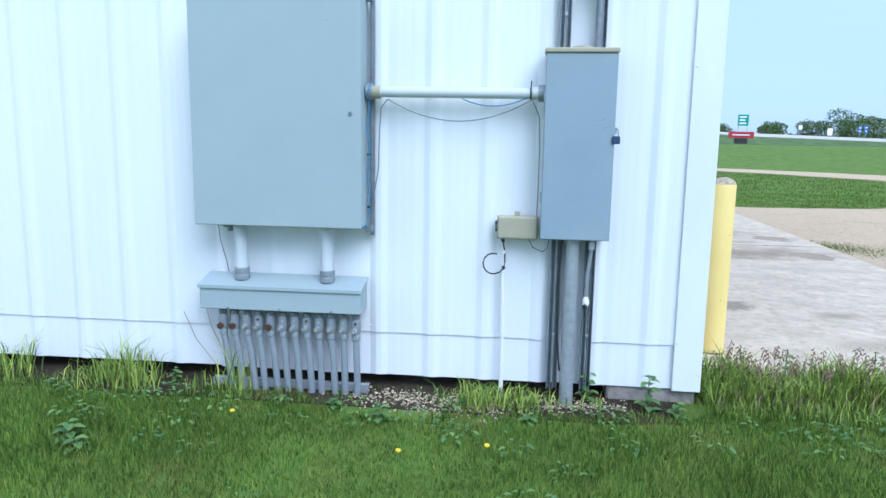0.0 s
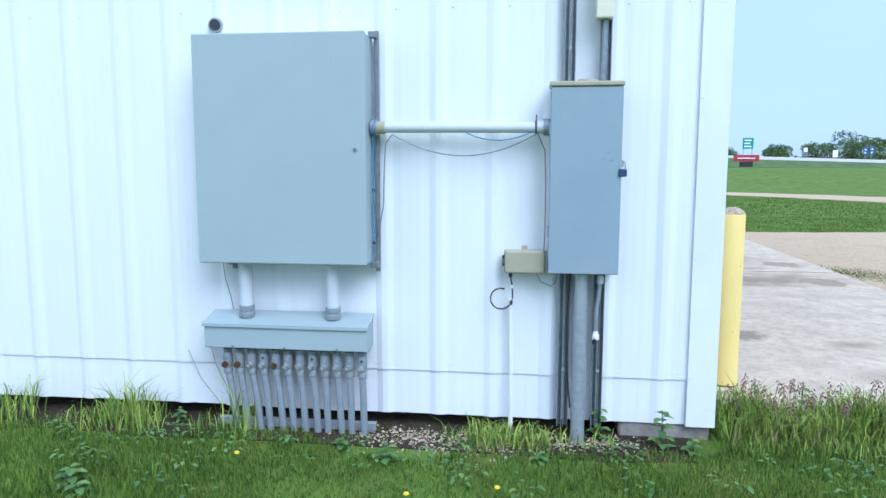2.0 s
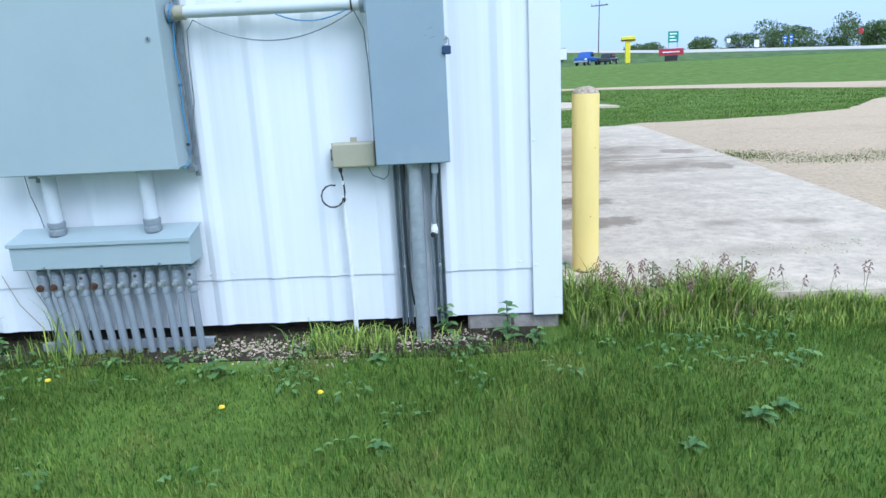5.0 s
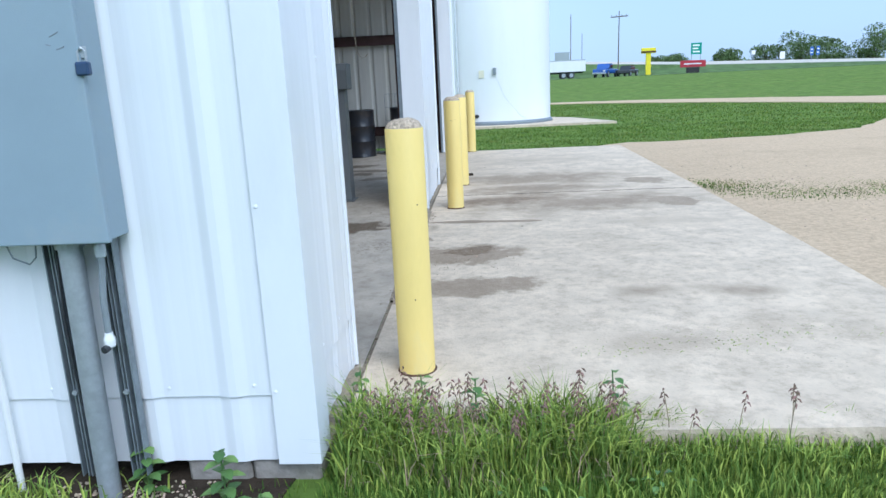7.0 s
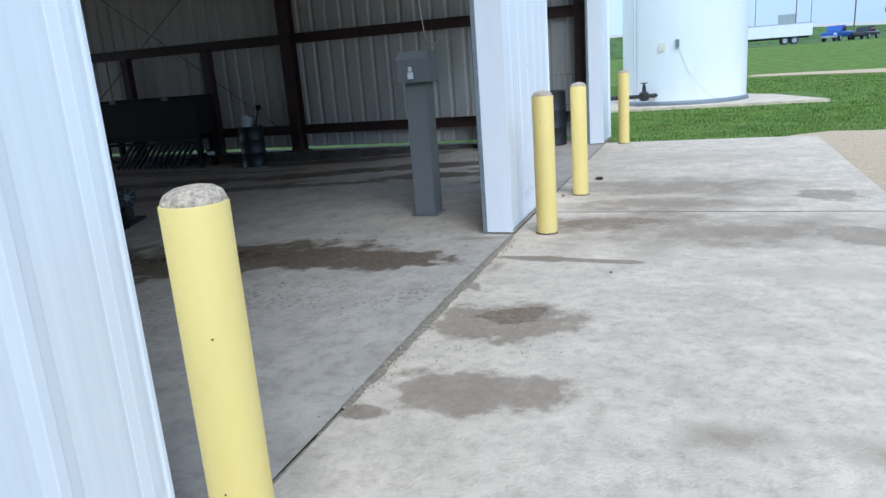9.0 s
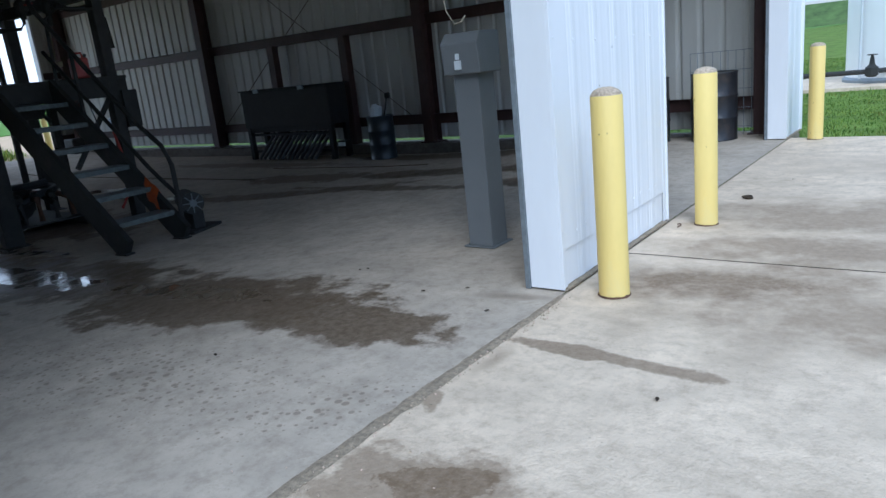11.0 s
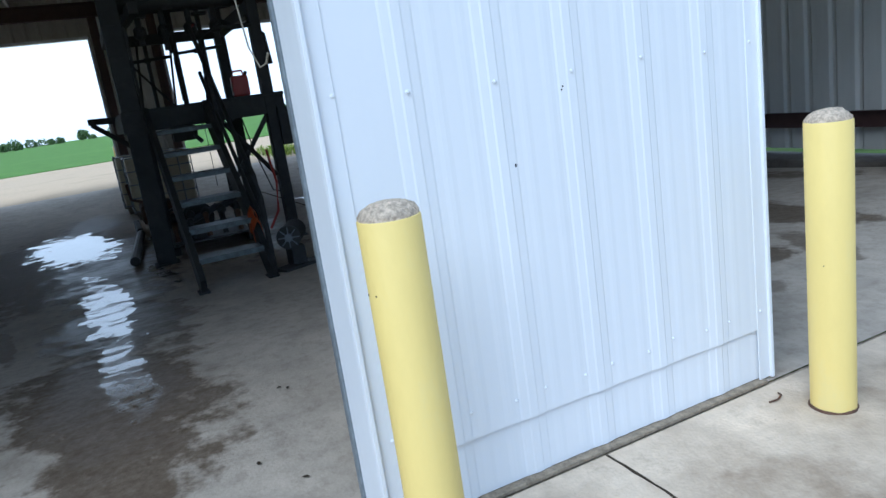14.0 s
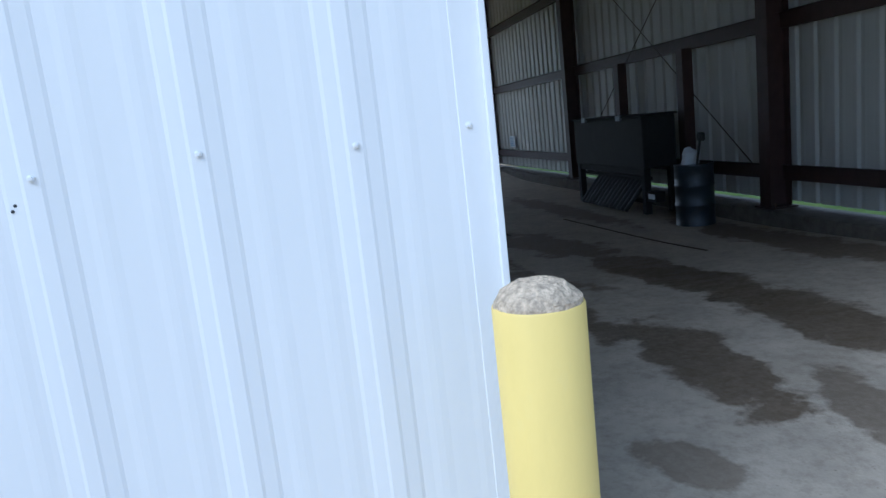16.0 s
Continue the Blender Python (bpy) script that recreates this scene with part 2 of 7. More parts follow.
M_PIPE = surface("grey_conduit", (0.27, 0.30, 0.32), 0.5, 0.2, 0.1, 14.0, 0.1, 90, (0.30, 0.24, 0.18), 0.35, 6.0)
M_PVC = surface("grey_plastic_conduit", (0.60, 0.63, 0.65), 0.45, 0, 0.06, 8.0, 0.05, 90, (0.40, 0.38, 0.34), 0.3, 4.0)
M_WPVC = surface("white_plastic_pipe", (0.80, 0.80, 0.78), 0.4, 0, 0.03, 8.0, 0.04, 90)
M_RUST = surface("rusty_steel", (0.10, 0.052, 0.030), 0.85, 0.1, 0.35, 30.0, 0.4, 120, (0.07, 0.035, 0.02), 0.7, 12.0)
M_BLACK = surface("black_rubber", (0.03, 0.032, 0.035), 0.55, 0, 0.2, 20.0, 0.1, 120)
M_BLUE = surface("blue_wire_sheath", (0.08, 0.25, 0.46), 0.5, 0, 0.1, 20.0, 0.0)
M_LOCK = surface("navy_lock_body", (0.03, 0.06, 0.13), 0.4, 0.1, 0.1, 30.0, 0.1, 120)
M_STEELW = surface("bright_screw_steel", (0.62, 0.63, 0.64), 0.35, 0.7, 0.1, 40.0, 0.0)
M_YELLOW = surface("yellow_bollard_paint", (0.82, 0.625, 0.20), 0.55, 0, 0.05, 5.0, 0.12, 60, (0.60, 0.55, 0.30), 0.55, 2.5, stretch=(1, 1, 0.4))
M_CAP = surface("exposed_aggregate_cap", (0.50, 0.40, 0.29), 0.9, 0, 0.5, 75.0, 1.0, 70, (0.14, 0.12, 0.10), 0.6, 30.0)
M_PRIMER = surface("red_oxide_primer", (0.055, 0.026, 0.022), 0.6, 0, 0.25, 6.0, 0.1, 60, (0.05, 0.03, 0.028), 0.6, 3.0)
M_STEELD = surface("dark_grimy_steel_paint", (0.022, 0.022, 0.020), 0.68, 0.0, 0.3, 8.0, 0.15, 70, (0.07, 0.055, 0.045), 0.5, 3.5)
M_TREAD = surface("worn_stair_tread", (0.13, 0.15, 0.145), 0.5, 0.3, 0.3, 22.0, 0.35, 60, (0.06, 0.05, 0.04), 0.5, 5.0)
M_SOOT = surface("sooty_black_steel", (0.012, 0.012, 0.013), 0.75, 0.0, 0.3, 8.0, 0.15, 70, (0.03, 0.026, 0.022), 0.5, 3.5)
M_DRUM = surface("black_drum_paint", (0.022, 0.023, 0.027), 0.35, 0, 0.2, 7.0, 0.1, 40, (0.09, 0.06, 0.04), 0.5, 4.0)
M_DRUMB = surface("blue_drum_paint", (0.018, 0.027, 0.036), 0.4, 0, 0.2, 7.0, 0.1, 40, (0.08, 0.06, 0.05), 0.5, 4.0)
M_PED = surface("grey_pedestal_paint", (0.17, 0.18, 0.185), 0.5, 0, 0.06, 6.0, 0.06, 100, (0.10, 0.095, 0.09), 0.4, 3.0)
M_PAPER = surface("pale_label", (0.68, 0.72, 0.74), 0.6, 0, 0.06, 12.0, 0.0)
M_ORANGE = surface("orange_plastic", (0.62, 0.13, 0.03), 0.5, 0, 0.15, 12.0, 0.05, 90)
M_RED = surface("red_plastic", (0.34, 0.04, 0.03), 0.45, 0, 0.15, 10.0, 0.05, 90, (0.12, 0.05, 0.04), 0.4, 5.0)
M_IBC = surface("milky_tank_plastic", (0.60, 0.53, 0.36), 0.4, 0, 0.1, 4.0, 0.05, 40, (0.40, 0.33, 0.2), 0.5, 2.0)
M_ROPE = surface("straw_rope", (0.30, 0.265, 0.20), 0.85, 0, 0.2, 40.0, 0.4, 200)
M_TANK = surface("white_tank_paint", (0.84, 0.84, 0.83), 0.4, 0, 0.02, 2.0, 0.03, 10, (0.66, 0.62, 0.55), 0.2, 0.7, stretch=(1, 1, 0.15))
M_BLOCK = surface("rough_foundation_concrete", (0.30, 0.27, 0.235), 0.92, 0, 0.25, 14.0, 0.9, 40, (0.16, 0.14, 0.11), 0.6, 5.0)
# kerb concrete coloured dark to stand for the lack of light there
M_KERB = surface("shade_dark_kerb_concrete", (0.13, 0.112, 0.092), 0.92, 0, 0.3, 9.0, 0.8, 40, (0.06, 0.05, 0.04), 0.7, 3.0, world_space=True)
M_DIRT = surface("tan_joint_dirt", (0.29, 0.235, 0.165), 0.95, 0, 0.4, 40.0, 0.9, 90, (0.15, 0.12, 0.085), 0.6, 6.0, world_space=True)
M_SOIL = surface("dark_soil", (0.045, 0.034, 0.024), 0.95, 0, 0.4, 20.0, 1.0, 40, (0.09, 0.075, 0.05), 0.5, 3.0, world_space=True)
M_LAWN = surface("lawn_ground", (0.122, 0.185, 0.034), 0.95, 0, 0.4, 1.6, 0.9, 30, (0.17, 0.18, 0.05), 0.7, 0.8, world_space=True)
M_VERGE = surface("rough_unmown_grass", (0.075, 0.125, 0.032), 0.95, 0, 0.4, 0.6, 0.9, 6, (0.11, 0.15, 0.05), 0.7, 0.12, world_space=True)
M_FIELD = surface("young_crop_field", (0.105, 0.205, 0.034), 0.9, 0, 0.2, 0.8, 0.6, 3, (0.13, 0.24, 0.045), 0.8, 0.03, world_space=True)
M_GRAVEL = surface("tan_gravel", (0.54, 0.405, 0.265), 0.95, 0, 0.22, 26.0, 1.0, 45, (0.42, 0.315, 0.205), 0.8, 0.5, world_space=True)
M_STONE = surface("pale_limestone_chips", (0.46, 0.365, 0.265), 0.9, 0, 0.15, 30.0, 0.4, 60, island=0.45)
M_GRASS = surface("grass_blade", (0.102, 0.176, 0.027), 0.7, 0, 0.4, 2.4, 0.0, 80, (0.205, 0.165, 0.055), 0.9, 1.9, island=0.55, world_space=True)
M_TALL = surface("tall_grass_blade", (0.235, 0.32, 0.062), 0.65, 0, 0.25, 1.5, 0.0, island=0.55, world_space=True)
M_DRY = surface("dry_grass_stem", (0.33, 0.25, 0.15), 0.8, 0, 0.2, 8.0, 0.0, island=0.4)
M_SEED = surface("purple_brown_seed_head", (0.25, 0.15, 0.115), 0.85, 0, 0.25, 30.0, 0.0, island=0.4)
M_WEED = surface("broad_weed_leaf", (0.095, 0.180, 0.042), 0.6, 0, 0.15, 12.0, 0.1, 60, island=0.35)
M_DAND = surface("dandelion_yellow", (0.75, 0.55, 0.02), 0.7, 0, 0.15, 40.0, 0.0)
M_LEAF = surface("tree_leaf", (0.125, 0.18, 0.07), 0.7, 0, 0.3, 0.5, 0.0, island=0.3, world_space=True)
M_BARK = surface("tree_bark", (0.12, 0.10, 0.08), 0.9, 0, 0.3, 8.0, 0.6, 20)
M_ROAD = surface("pale_highway_concrete", (0.50, 0.455, 0.39), 0.9, 0, 0.08, 0.5, 0.1, 4, (0.38, 0.36, 0.33), 0.5, 0.1, world_space=True)
M_SIGNG = surface("green_sign_sheet", (0.02, 0.25, 0.17), 0.4, 0, 0.05, 2.0, 0.0)
M_SIGNY = surface("yellow_sign_sheet", (0.80, 0.68, 0.02), 0.4, 0, 0.04, 2.0, 0.0)
M_SIGNR = surface("red_sign_sheet", (0.40, 0.03, 0.045), 0.4, 0, 0.06, 2.0, 0.0)
M_SIGNW = surface("white_sign_sheet", (0.80, 0.80, 0.80), 0.4, 0, 0.04, 2.0, 0.0)
M_SIGNB = surface("blue_sign_sheet", (0.05, 0.14, 0.42), 0.4, 0, 0.06, 2.0, 0.0)
M_WOODP = surface("weathered_pole_wood", (0.15, 0.125, 0.10), 0.9, 0, 0.2, 3.0, 0.3, 10)
M_CARB = surface("blue_car_paint", (0.02, 0.09, 0.36), 0.25, 0.1, 0.05, 2.0, 0.0, coat=0.5)
M_CARD = surface("dark_car_paint", (0.02, 0.025, 0.03), 0.25, 0.1, 0.05, 2.0, 0.0, coat=0.5)
M_GLASS = surface("dark_car_glass", (0.02, 0.025, 0.03), 0.06, 0, 0.05, 2.0, 0.0)
M_CEIL = surface("roof_liner", (0.50, 0.49, 0.46), 0.6, 0, 0.08, 1.0, 0.1, 20, (0.3, 0.28, 0.24), 0.4, 0.8)
for ground_mat in (M_LAWN, M_FIELD, M_GRAVEL, M_GRASS, M_TALL, M_SOIL, M_LEAF):
    ground_mat.node_tree.nodes["Principled BSDF"].inputs["Specular IOR Level"].default_value = 0.12
M_CONC = concrete("apron_concrete", (0.66, 0.538, 0.398), [
    (0.43, 3.40, 0.56, 0.38, 12, 0.62, 0), (0.48, 3.50, 0.30, 0.17, 14, 0.88, 0), (0.50, 2.58, 0.55, 0.26, 3, 0.62, 0), (0.10, 2.30, 0.13, 0.10, 0, 0.7, 0),
    (0.34, 4.64, 0.36, 0.085, -4, 0.72, 0), (0.76, 4.61, 0.34, 0.080, -4, 0.70, 0), (1.55, 2.38, 0.28, 0.14, 6, 0.49, 0), (2.10, 2.36, 0.36, 0.15, -8, 0.49, 0),
    (2.520, 6.91, 0.36, 0.36, 0, 0.6, 0), (2.470, 5.44, 0.36, 0.36, 0, 0.6, 0), (0.80, 5.80, 1.0, 0.55, 15, 0.80, -1), (0.46, 5.74, 0.45, 0.30, 25, 0.85, -1), (1.1, 6.55, 1.3, 0.6, 5, 0.66, -1),
    (1.60, 5.5, 1.6, 0.72, 8, 0.62, -1), (1.2, 7.4, 1.7, 0.85, 0, 0.62, -1), (1.3, 9.6, 1.6, 0.7, 0, 0.2, 0), (2.2, 4.4, 0.9, 0.35, -10, 0.2, 0),
    (1.0, 7.5, 0.9, 0.16, 3, 0.28, 0), (1.4, 9.2, 1.3, 0.12, 2, 0.25, 0), (1.55, 1.55, 0.75, 0.22, 5, 0.30, 0),
    (0.09, 3.97, 0.07, 0.12, 30, 0.6, 0), (0.12, 4.4, 0.08, 0.25, 0, 0.45, 0), (0.6, 7.0, 0.35, 0.25, 0, 0.3, 0)], [(0.35, 3.4, 0.6, 0.3, 10), (0.6, 5.7, 0.6, 0.4, 0)])
M_FLOOR = concrete("wet_floor_concrete", (0.45, 0.385, 0.305), [
    (-0.95, 4.53, 0.88, 0.40, 4, 0.93, 0.2), (-1.75, 4.58, 0.9, 0.44, 5, 0.93, 0.15), (-2.5, 4.55, 1.3, 0.72, 4, 0.94, 0), (-2.2, 4.62, 1.6, 0.56, 5, 0.95, 0.35), (-4.3, 4.66, 2.0, 0.64, 2, 0.92, 0.45), (-7.4, 4.62, 3.2, 0.85, 1, 0.95, 0.5),
    (-5.2, 4.55, 2.4, 0.30, 3, 0.95, 0.97), (-2.7, 4.63, 1.5, 0.20, 3, 0.95, 0.86), (-9.9, 4.15, 2.3, 0.78, 8, 0.95, 1.0), (-4.6, 3.75, 1.0, 0.10, 8, 0.75, 0.2),
    (-11.2, 2.5, 1.0, 0.4, 8, 0.8, 1.0), (-8.0, 6.2, 2.4, 1.0, 0, 0.9, 0.4), (-6.4, 5.15, 0.9, 0.14, 10, 0.85, 0.9),
    (-7.6, 7.9, 0.6, 0.35, 30, 0.85, 1.0), (-10.0, 8.2, 0.9, 0.3, 25, 0.7, 1.0), (-5.9, 8.25, 2.4, 0.30, 22, 0.8, 0.4),
    (-4.2, 8.62, 2.2, 0.20, -5, 0.85, 0.35), (-2.0, 8.72, 1.25, 0.34, -4, 0.85, 0.3), (-1.2, 9.0, 0.5, 0.2, -20, 0.7, 0.1),
    (-3.9, 9.78, 2.6, 0.42, 3, 0.88, 0.4), (-2.2, 9.75, 1.2, 0.40, -4, 0.86, 0.3), (-6.6, 9.5, 1.6, 0.5, 12, 0.75, 0.2),
    (-0.95, 8.05, 0.30, 0.20, 20, 0.6, 0), (-4.9, 11.45, 2.8, 0.42, 0, 0.80, 0.15), (-9.5, 10.7, 3.0, 0.35, 2, 0.6, 0.1), (-9.4, 9.25, 1.3, 0.12, 2, 0.5, 0.1),
    (-0.25, 5.2, 0.30, 0.07, 10, 0.45, 0), (-12.5, 4.4, 2.0, 0.6, 0, 0.5, 0.3), (-8.6, 3.5, 3.4, 1.2, 0, 0.80, 0.12)], [(-1.6, 3.55, 2.0, 0.65, 8), (-3.5, 2.6, 2.0, 0.8, 0), (-0.3, 3.7, 1.0, 0.30, 40)])


# ---- building blocks ----
BASE = {}
ORIGIN = Vector((0, 0, 0))       # where the group in hand is set down
SOUTH = Vector((0, 0.465, 0))    # the south wall with its gear and lawn


def thing(name, base, label="", category="", group="", kind=""):
    ob = new(name)
    ob.location = Vector(base) + ORIGIN
    ob.empty_display_size = 0.1
    BASE[ob] = Vector(base)
    return tagged(ob, label, category, group, kind)


def root_of(ob):
    return ob.parent and root_of(ob.parent) or ob


def part(name, bm, material, parent, label="", smooth=False):
    """Links a bmesh, given in world metres, as one mesh under a thing or a part."""
    base = BASE[root_of(parent)]
    bmesh.ops.translate(bm, verts=bm.verts, vec=-base)
    bmesh.ops.recalc_face_normals(bm, faces=bm.faces)
    me = bpy.data.meshes.new(name)
    for f in bm.faces:
        f.smooth = smooth
    bm.to_mesh(me)
    bm.free()
    for mt in material if isinstance(material, (list, tuple)) else [material]:
        me.materials.append(mt)
    if smooth:
        me.set_sharp_from_angle(angle=radians(35))
    ob = new(name, me)
    ob.parent = parent
    return tagged(ob, label)


def whole(name, bm, material, label="", category="", group="", kind="", smooth=False):
    """A thing or a piece of the setting that is a single mesh, given in world metres."""
    bmesh.ops.recalc_face_normals(bm, faces=bm.faces)
    me = bpy.data.meshes.new(name)
    for f in bm.faces:
        f.smooth = smooth
    bm.to_mesh(me)
    bm.free()
    for mt in material if isinstance(material, (list, tuple)) else [material]:
        me.materials.append(mt)
    if smooth:
        me.set_sharp_from_angle(angle=radians(35))
    ob = new(name, me)
    ob.location = ORIGIN
    BASE[ob] = Vector((0, 0, 0))
    return tagged(ob, label, category, group, kind)


def box(a, b, bevel=0.0, bm=None, seg=1):
    own = bmesh.new()
    bmesh.ops.create_cube(own, size=1)
    for v in own.verts:
        v.co = Vector([a[i] + (b[i] - a[i]) * (v.co[i] + 0.5) for i in range(3)])
    if bevel:
        bmesh.ops.bevel(own, geom=own.edges[:], offset=bevel, segments=seg, affect="EDGES", profile=0.5)
    return merge(bm, own)


def merge(bm, own):
    if bm is None:
        return own
    me = bpy.data.meshes.new("tmp")
    own.to_mesh(me)
    own.free()
    bm.from_mesh(me)
    bpy.data.meshes.remove(me)
    return bm


def rings(bm, rows, seg, caps=True):
    """Skins rows of (centre, radius, side, up)."""
    last = None
    for c, r, s, u in rows:
        ring = [bm.verts.new(c + (s * math.cos(2 * math.pi * k / seg) + u * math.sin(2 * math.pi * k / seg)) * r) for k in range(seg)]
        if last:
            for k in range(seg):
                bm.faces.new((last[k], last[(k + 1) % seg], ring[(k + 1) % seg], ring[k]))
        elif caps:
            bm.faces.new(ring)
        last = ring
    if caps:
        bm.faces.new(last)
    return bm


def tube(pts, r, seg=10, bm=None, radii=None):
    """A round bar or pipe along points."""
    bm = bm or bmesh.new()
    pts = [Vector(p) for p in pts]
    rows = []
    for i, p in enumerate(pts):
        d = (pts[min(i + 1, len(pts) - 1)] - pts[max(i - 1, 0)]).normalized()
        s = d.cross(Vector((0, 0, 1)) if abs(d.z) < 0.95 else Vector((0, 1, 0))).normalized()
        rows.append((p, radii[i] if radii else r, s, d.cross(s)))
    return rings(bm, rows, seg)


def lathe(x, y, profile, seg=24, bm=None):
    """A turned body: profile rows of (radius, z)."""
    bm = bm or bmesh.new()
    return rings(bm, [(Vector((x, y, z)), max(r, 0.0005), Vector((1, 0, 0)), Vector((0, 1, 0))) for r, z in profile], seg)


def bar(p, q, w, h, bm=None):
    """A straight bar of rectangular section between two points; h is measured upright."""
    p, q = Vector(p), Vector(q)
    d = (q - p).normalized()
    s = d.cross(Vector((0, 0, 1)) if abs(d.z) < 0.98 else Vector((0, 1, 0))).normalized()
    u = s.cross(d)
    bm = bm or bmesh.new()
    ends = [[bm.verts.new(c + s * w / 2 * a + u * h / 2 * b) for a, b in ((-1, -1), (1, -1), (1, 1), (-1, 1))] for c in (p, q)]
    for k in range(4):
        bm.faces.new((ends[0][k], ends[0][(k + 1) % 4], ends[1][(k + 1) % 4], ends[1][k]))
    bm.faces.new(ends[0][::-1])
    bm.faces.new(ends[1])
    return bm


def section(outline, p, q, bm=None):
    """Extrudes an outline of (along x, along y) in the plane square to an upright or level axis p-q."""
    p, q = Vector(p), Vector(q)
    d = (q - p).normalized()
    s = Vector((1, 0, 0)) if abs(d.z) > 0.9 else Vector((0, 0, 1))
    u = d.cross(s)
    bm = bm or bmesh.new()
    a = [bm.verts.new(p + s * x + u * y) for x, y in outline]
    b = [bm.verts.new(q + s * x + u * y) for x, y in outline]
    n = len(outline)
    for k in range(n):
        bm.faces.new((a[k], a[(k + 1) % n], b[(k + 1) % n], b[k]))
    bm.faces.new(a[::-1])
    bm.faces.new(b)
    return bm


def h_outline(w, d, t):
    """The outline of a rolled H section, w across the flanges, d deep."""
    return [(-w / 2, -d / 2), (w / 2, -d / 2), (w / 2, -d / 2 + t), (t / 2, -d / 2 + t), (t / 2, d / 2 - t), (w / 2, d / 2 - t),
            (w / 2, d / 2), (-w / 2, d / 2), (-w / 2, d / 2 - t), (-t / 2, d / 2 - t), (-t / 2, -d / 2 + t), (-w / 2, -d / 2 + t)]


def sag(p, q, drop, n=10):
    p, q = Vector(p), Vector(q)
    return [p.lerp(q, k / n) - Vector((0, 0, drop * 4 * (k / n) * (1 - k / n))) for k in range(n + 1)]


def ribbed(width, height, ribs, lift=0.0, high=0.010):
    """A ribbed wall sheet standing on z = 0 from x = 0; the ribs stand out towards -y. Slot 0: outside, 1: inside."""
    prof = [(0.0, 0.0)]
    for r in ribs:
        prof += [(r - 0.055, 0), (r - 0.047, -0.002), (r - 0.021, -high + 0.002), (r - 0.014, -high), (r + 0.014, -high), (r + 0.021, -high + 0.002), (r + 0.047, -0.002), (r + 0.055, 0)]
        for o in (0.102, 0.204):
            prof += [(r + o - 0.024, 0), (r + o - 0.008, -0.0009), (r + o + 0.008, -0.0009), (r + o + 0.024, 0)]
    prof.append((width, 0.0))
    prof = sorted((x, y) for x, y in prof if 0 <= x <= width)
    bm = bmesh.new()
    rows = [[(bm.verts.new((x, y - lift + off, 0)), bm.verts.new((x, y - lift + off, height))) for x, y in prof] for off in (0.0, 0.0025)]
    for row, slot in zip(rows, (0, 1)):
        for (a, b), (c, d) in zip(row, row[1:]):
            bm.faces.new((a, c, d, b)).material_index = slot
    for (a, b), (c, d) in ((rows[0][0], rows[1][0]), (rows[0][-1], rows[1][-1])):
        bm.faces.new((a, b, d, c))
    for (a, b), (c, d), (e, f), (g, h) in zip(rows[0], rows[0][1:], rows[1], rows[1][1:]):
        bm.faces.new((a, c, g, e))
        bm.faces.new((b, d, h, f))
    return bm


SHEETS = {}


def sheet(parent, x, y, z, turn, width, height, ribs, lift=0.0, high=0.010):
    """Hangs one ribbed sheet on a wall; alike sheets share their mesh."""
    key = (round(width, 3), round(height, 3), tuple(round(r, 3) for r in ribs), lift, high)
    if key not in SHEETS:
        bm = ribbed(width, height, ribs, lift, high)
        bmesh.ops.recalc_face_normals(bm, faces=bm.faces)
        me = bpy.data.meshes.new("panel")
        bm.to_mesh(me)
        bm.free()
        for mt in (M_WHITE, M_INNER):
            me.materials.append(mt)
        SHEETS[key] = me
    ob = new("panel", SHEETS[key])
    ob.parent = parent
    ob.matrix_local = Matrix.Translation(-BASE[parent]) @ pose(x, y, z, 0, 0, turn)
    return ob


screw_bm = lathe(0, 0, [(0.0075, 0), (0.0075, 0.0012), (0.0045, 0.002), (0.0045, 0.0045), (0.002, 0.005)], 8)
screw_mesh = bpy.data.meshes.new("screw")
screw_bm.to_mesh(screw_mesh)
screw_bm.free()
screw_mesh.materials.append(M_WHITE)


def screw(parent, x, y, z, facing):
    """A painted sheet screw; facing: 's', 'e'."""
    ob = new("screw", screw_mesh)
    ob.parent = parent
    turn = pose(0, 0, 0, 90, 0, 0) if facing == "s" else pose(0, 0, 0, 0, 90, 0)
    ob.matrix_local = Matrix.Translation(Vector((x, y, z)) - BASE[parent]) @ turn
    return ob


# ---- ground ----
def poly(pts, z0, z1, bm=None, inset=0.0):
    """A flat-topped slab over a plan outline."""
    bm = bm or bmesh.new()
    cx, cy = sum(p[0] for p in pts) / len(pts), sum(p[1] for p in pts) / len(pts)
    lo = [bm.verts.new((x, y, z0)) for x, y in pts]
    hi = [bm.verts.new((x + (cx - x) * inset, y + (cy - y) * inset, z1)) for x, y in pts]
    n = len(pts)
    for k in range(n):
        bm.faces.new((lo[k], lo[(k + 1) % n], hi[(k + 1) % n], hi[k]))
    bm.faces.new(hi)
    bm.faces.new(lo[::-1])
    return bm


def ragged(pts, step=0.35, amp=0.12):
    """Adds uneven points along the sides of an outline."""
    out = []
    for (x, y), (u, v) in zip(pts, pts[1:] + pts[:1]):
        n = max(1, min(40, int(math.hypot(u - x, v - y) / step)))
        for k in range(n):
            p, q = x + (u - x) * k / n, y + (v - y) * k / n
            out.append((p + amp * noise.noise((p * 1.3, q * 1.3, 0)), q + amp * noise.noise((p * 1.3, q * 1.3, 7))))
    return out


GZ = -0.12
RISE = 1.2


def rise(x, y):
    """The land climbs gently towards the highway."""
    def ease(a, b, v):
        k = min(1, max(0, (v - a) / (b - a)))
        return k * k * (3 - 2 * k)
    return RISE * ease(36, 82, y) * ease(-38, -8, x) * (1 - ease(300, 900, y))


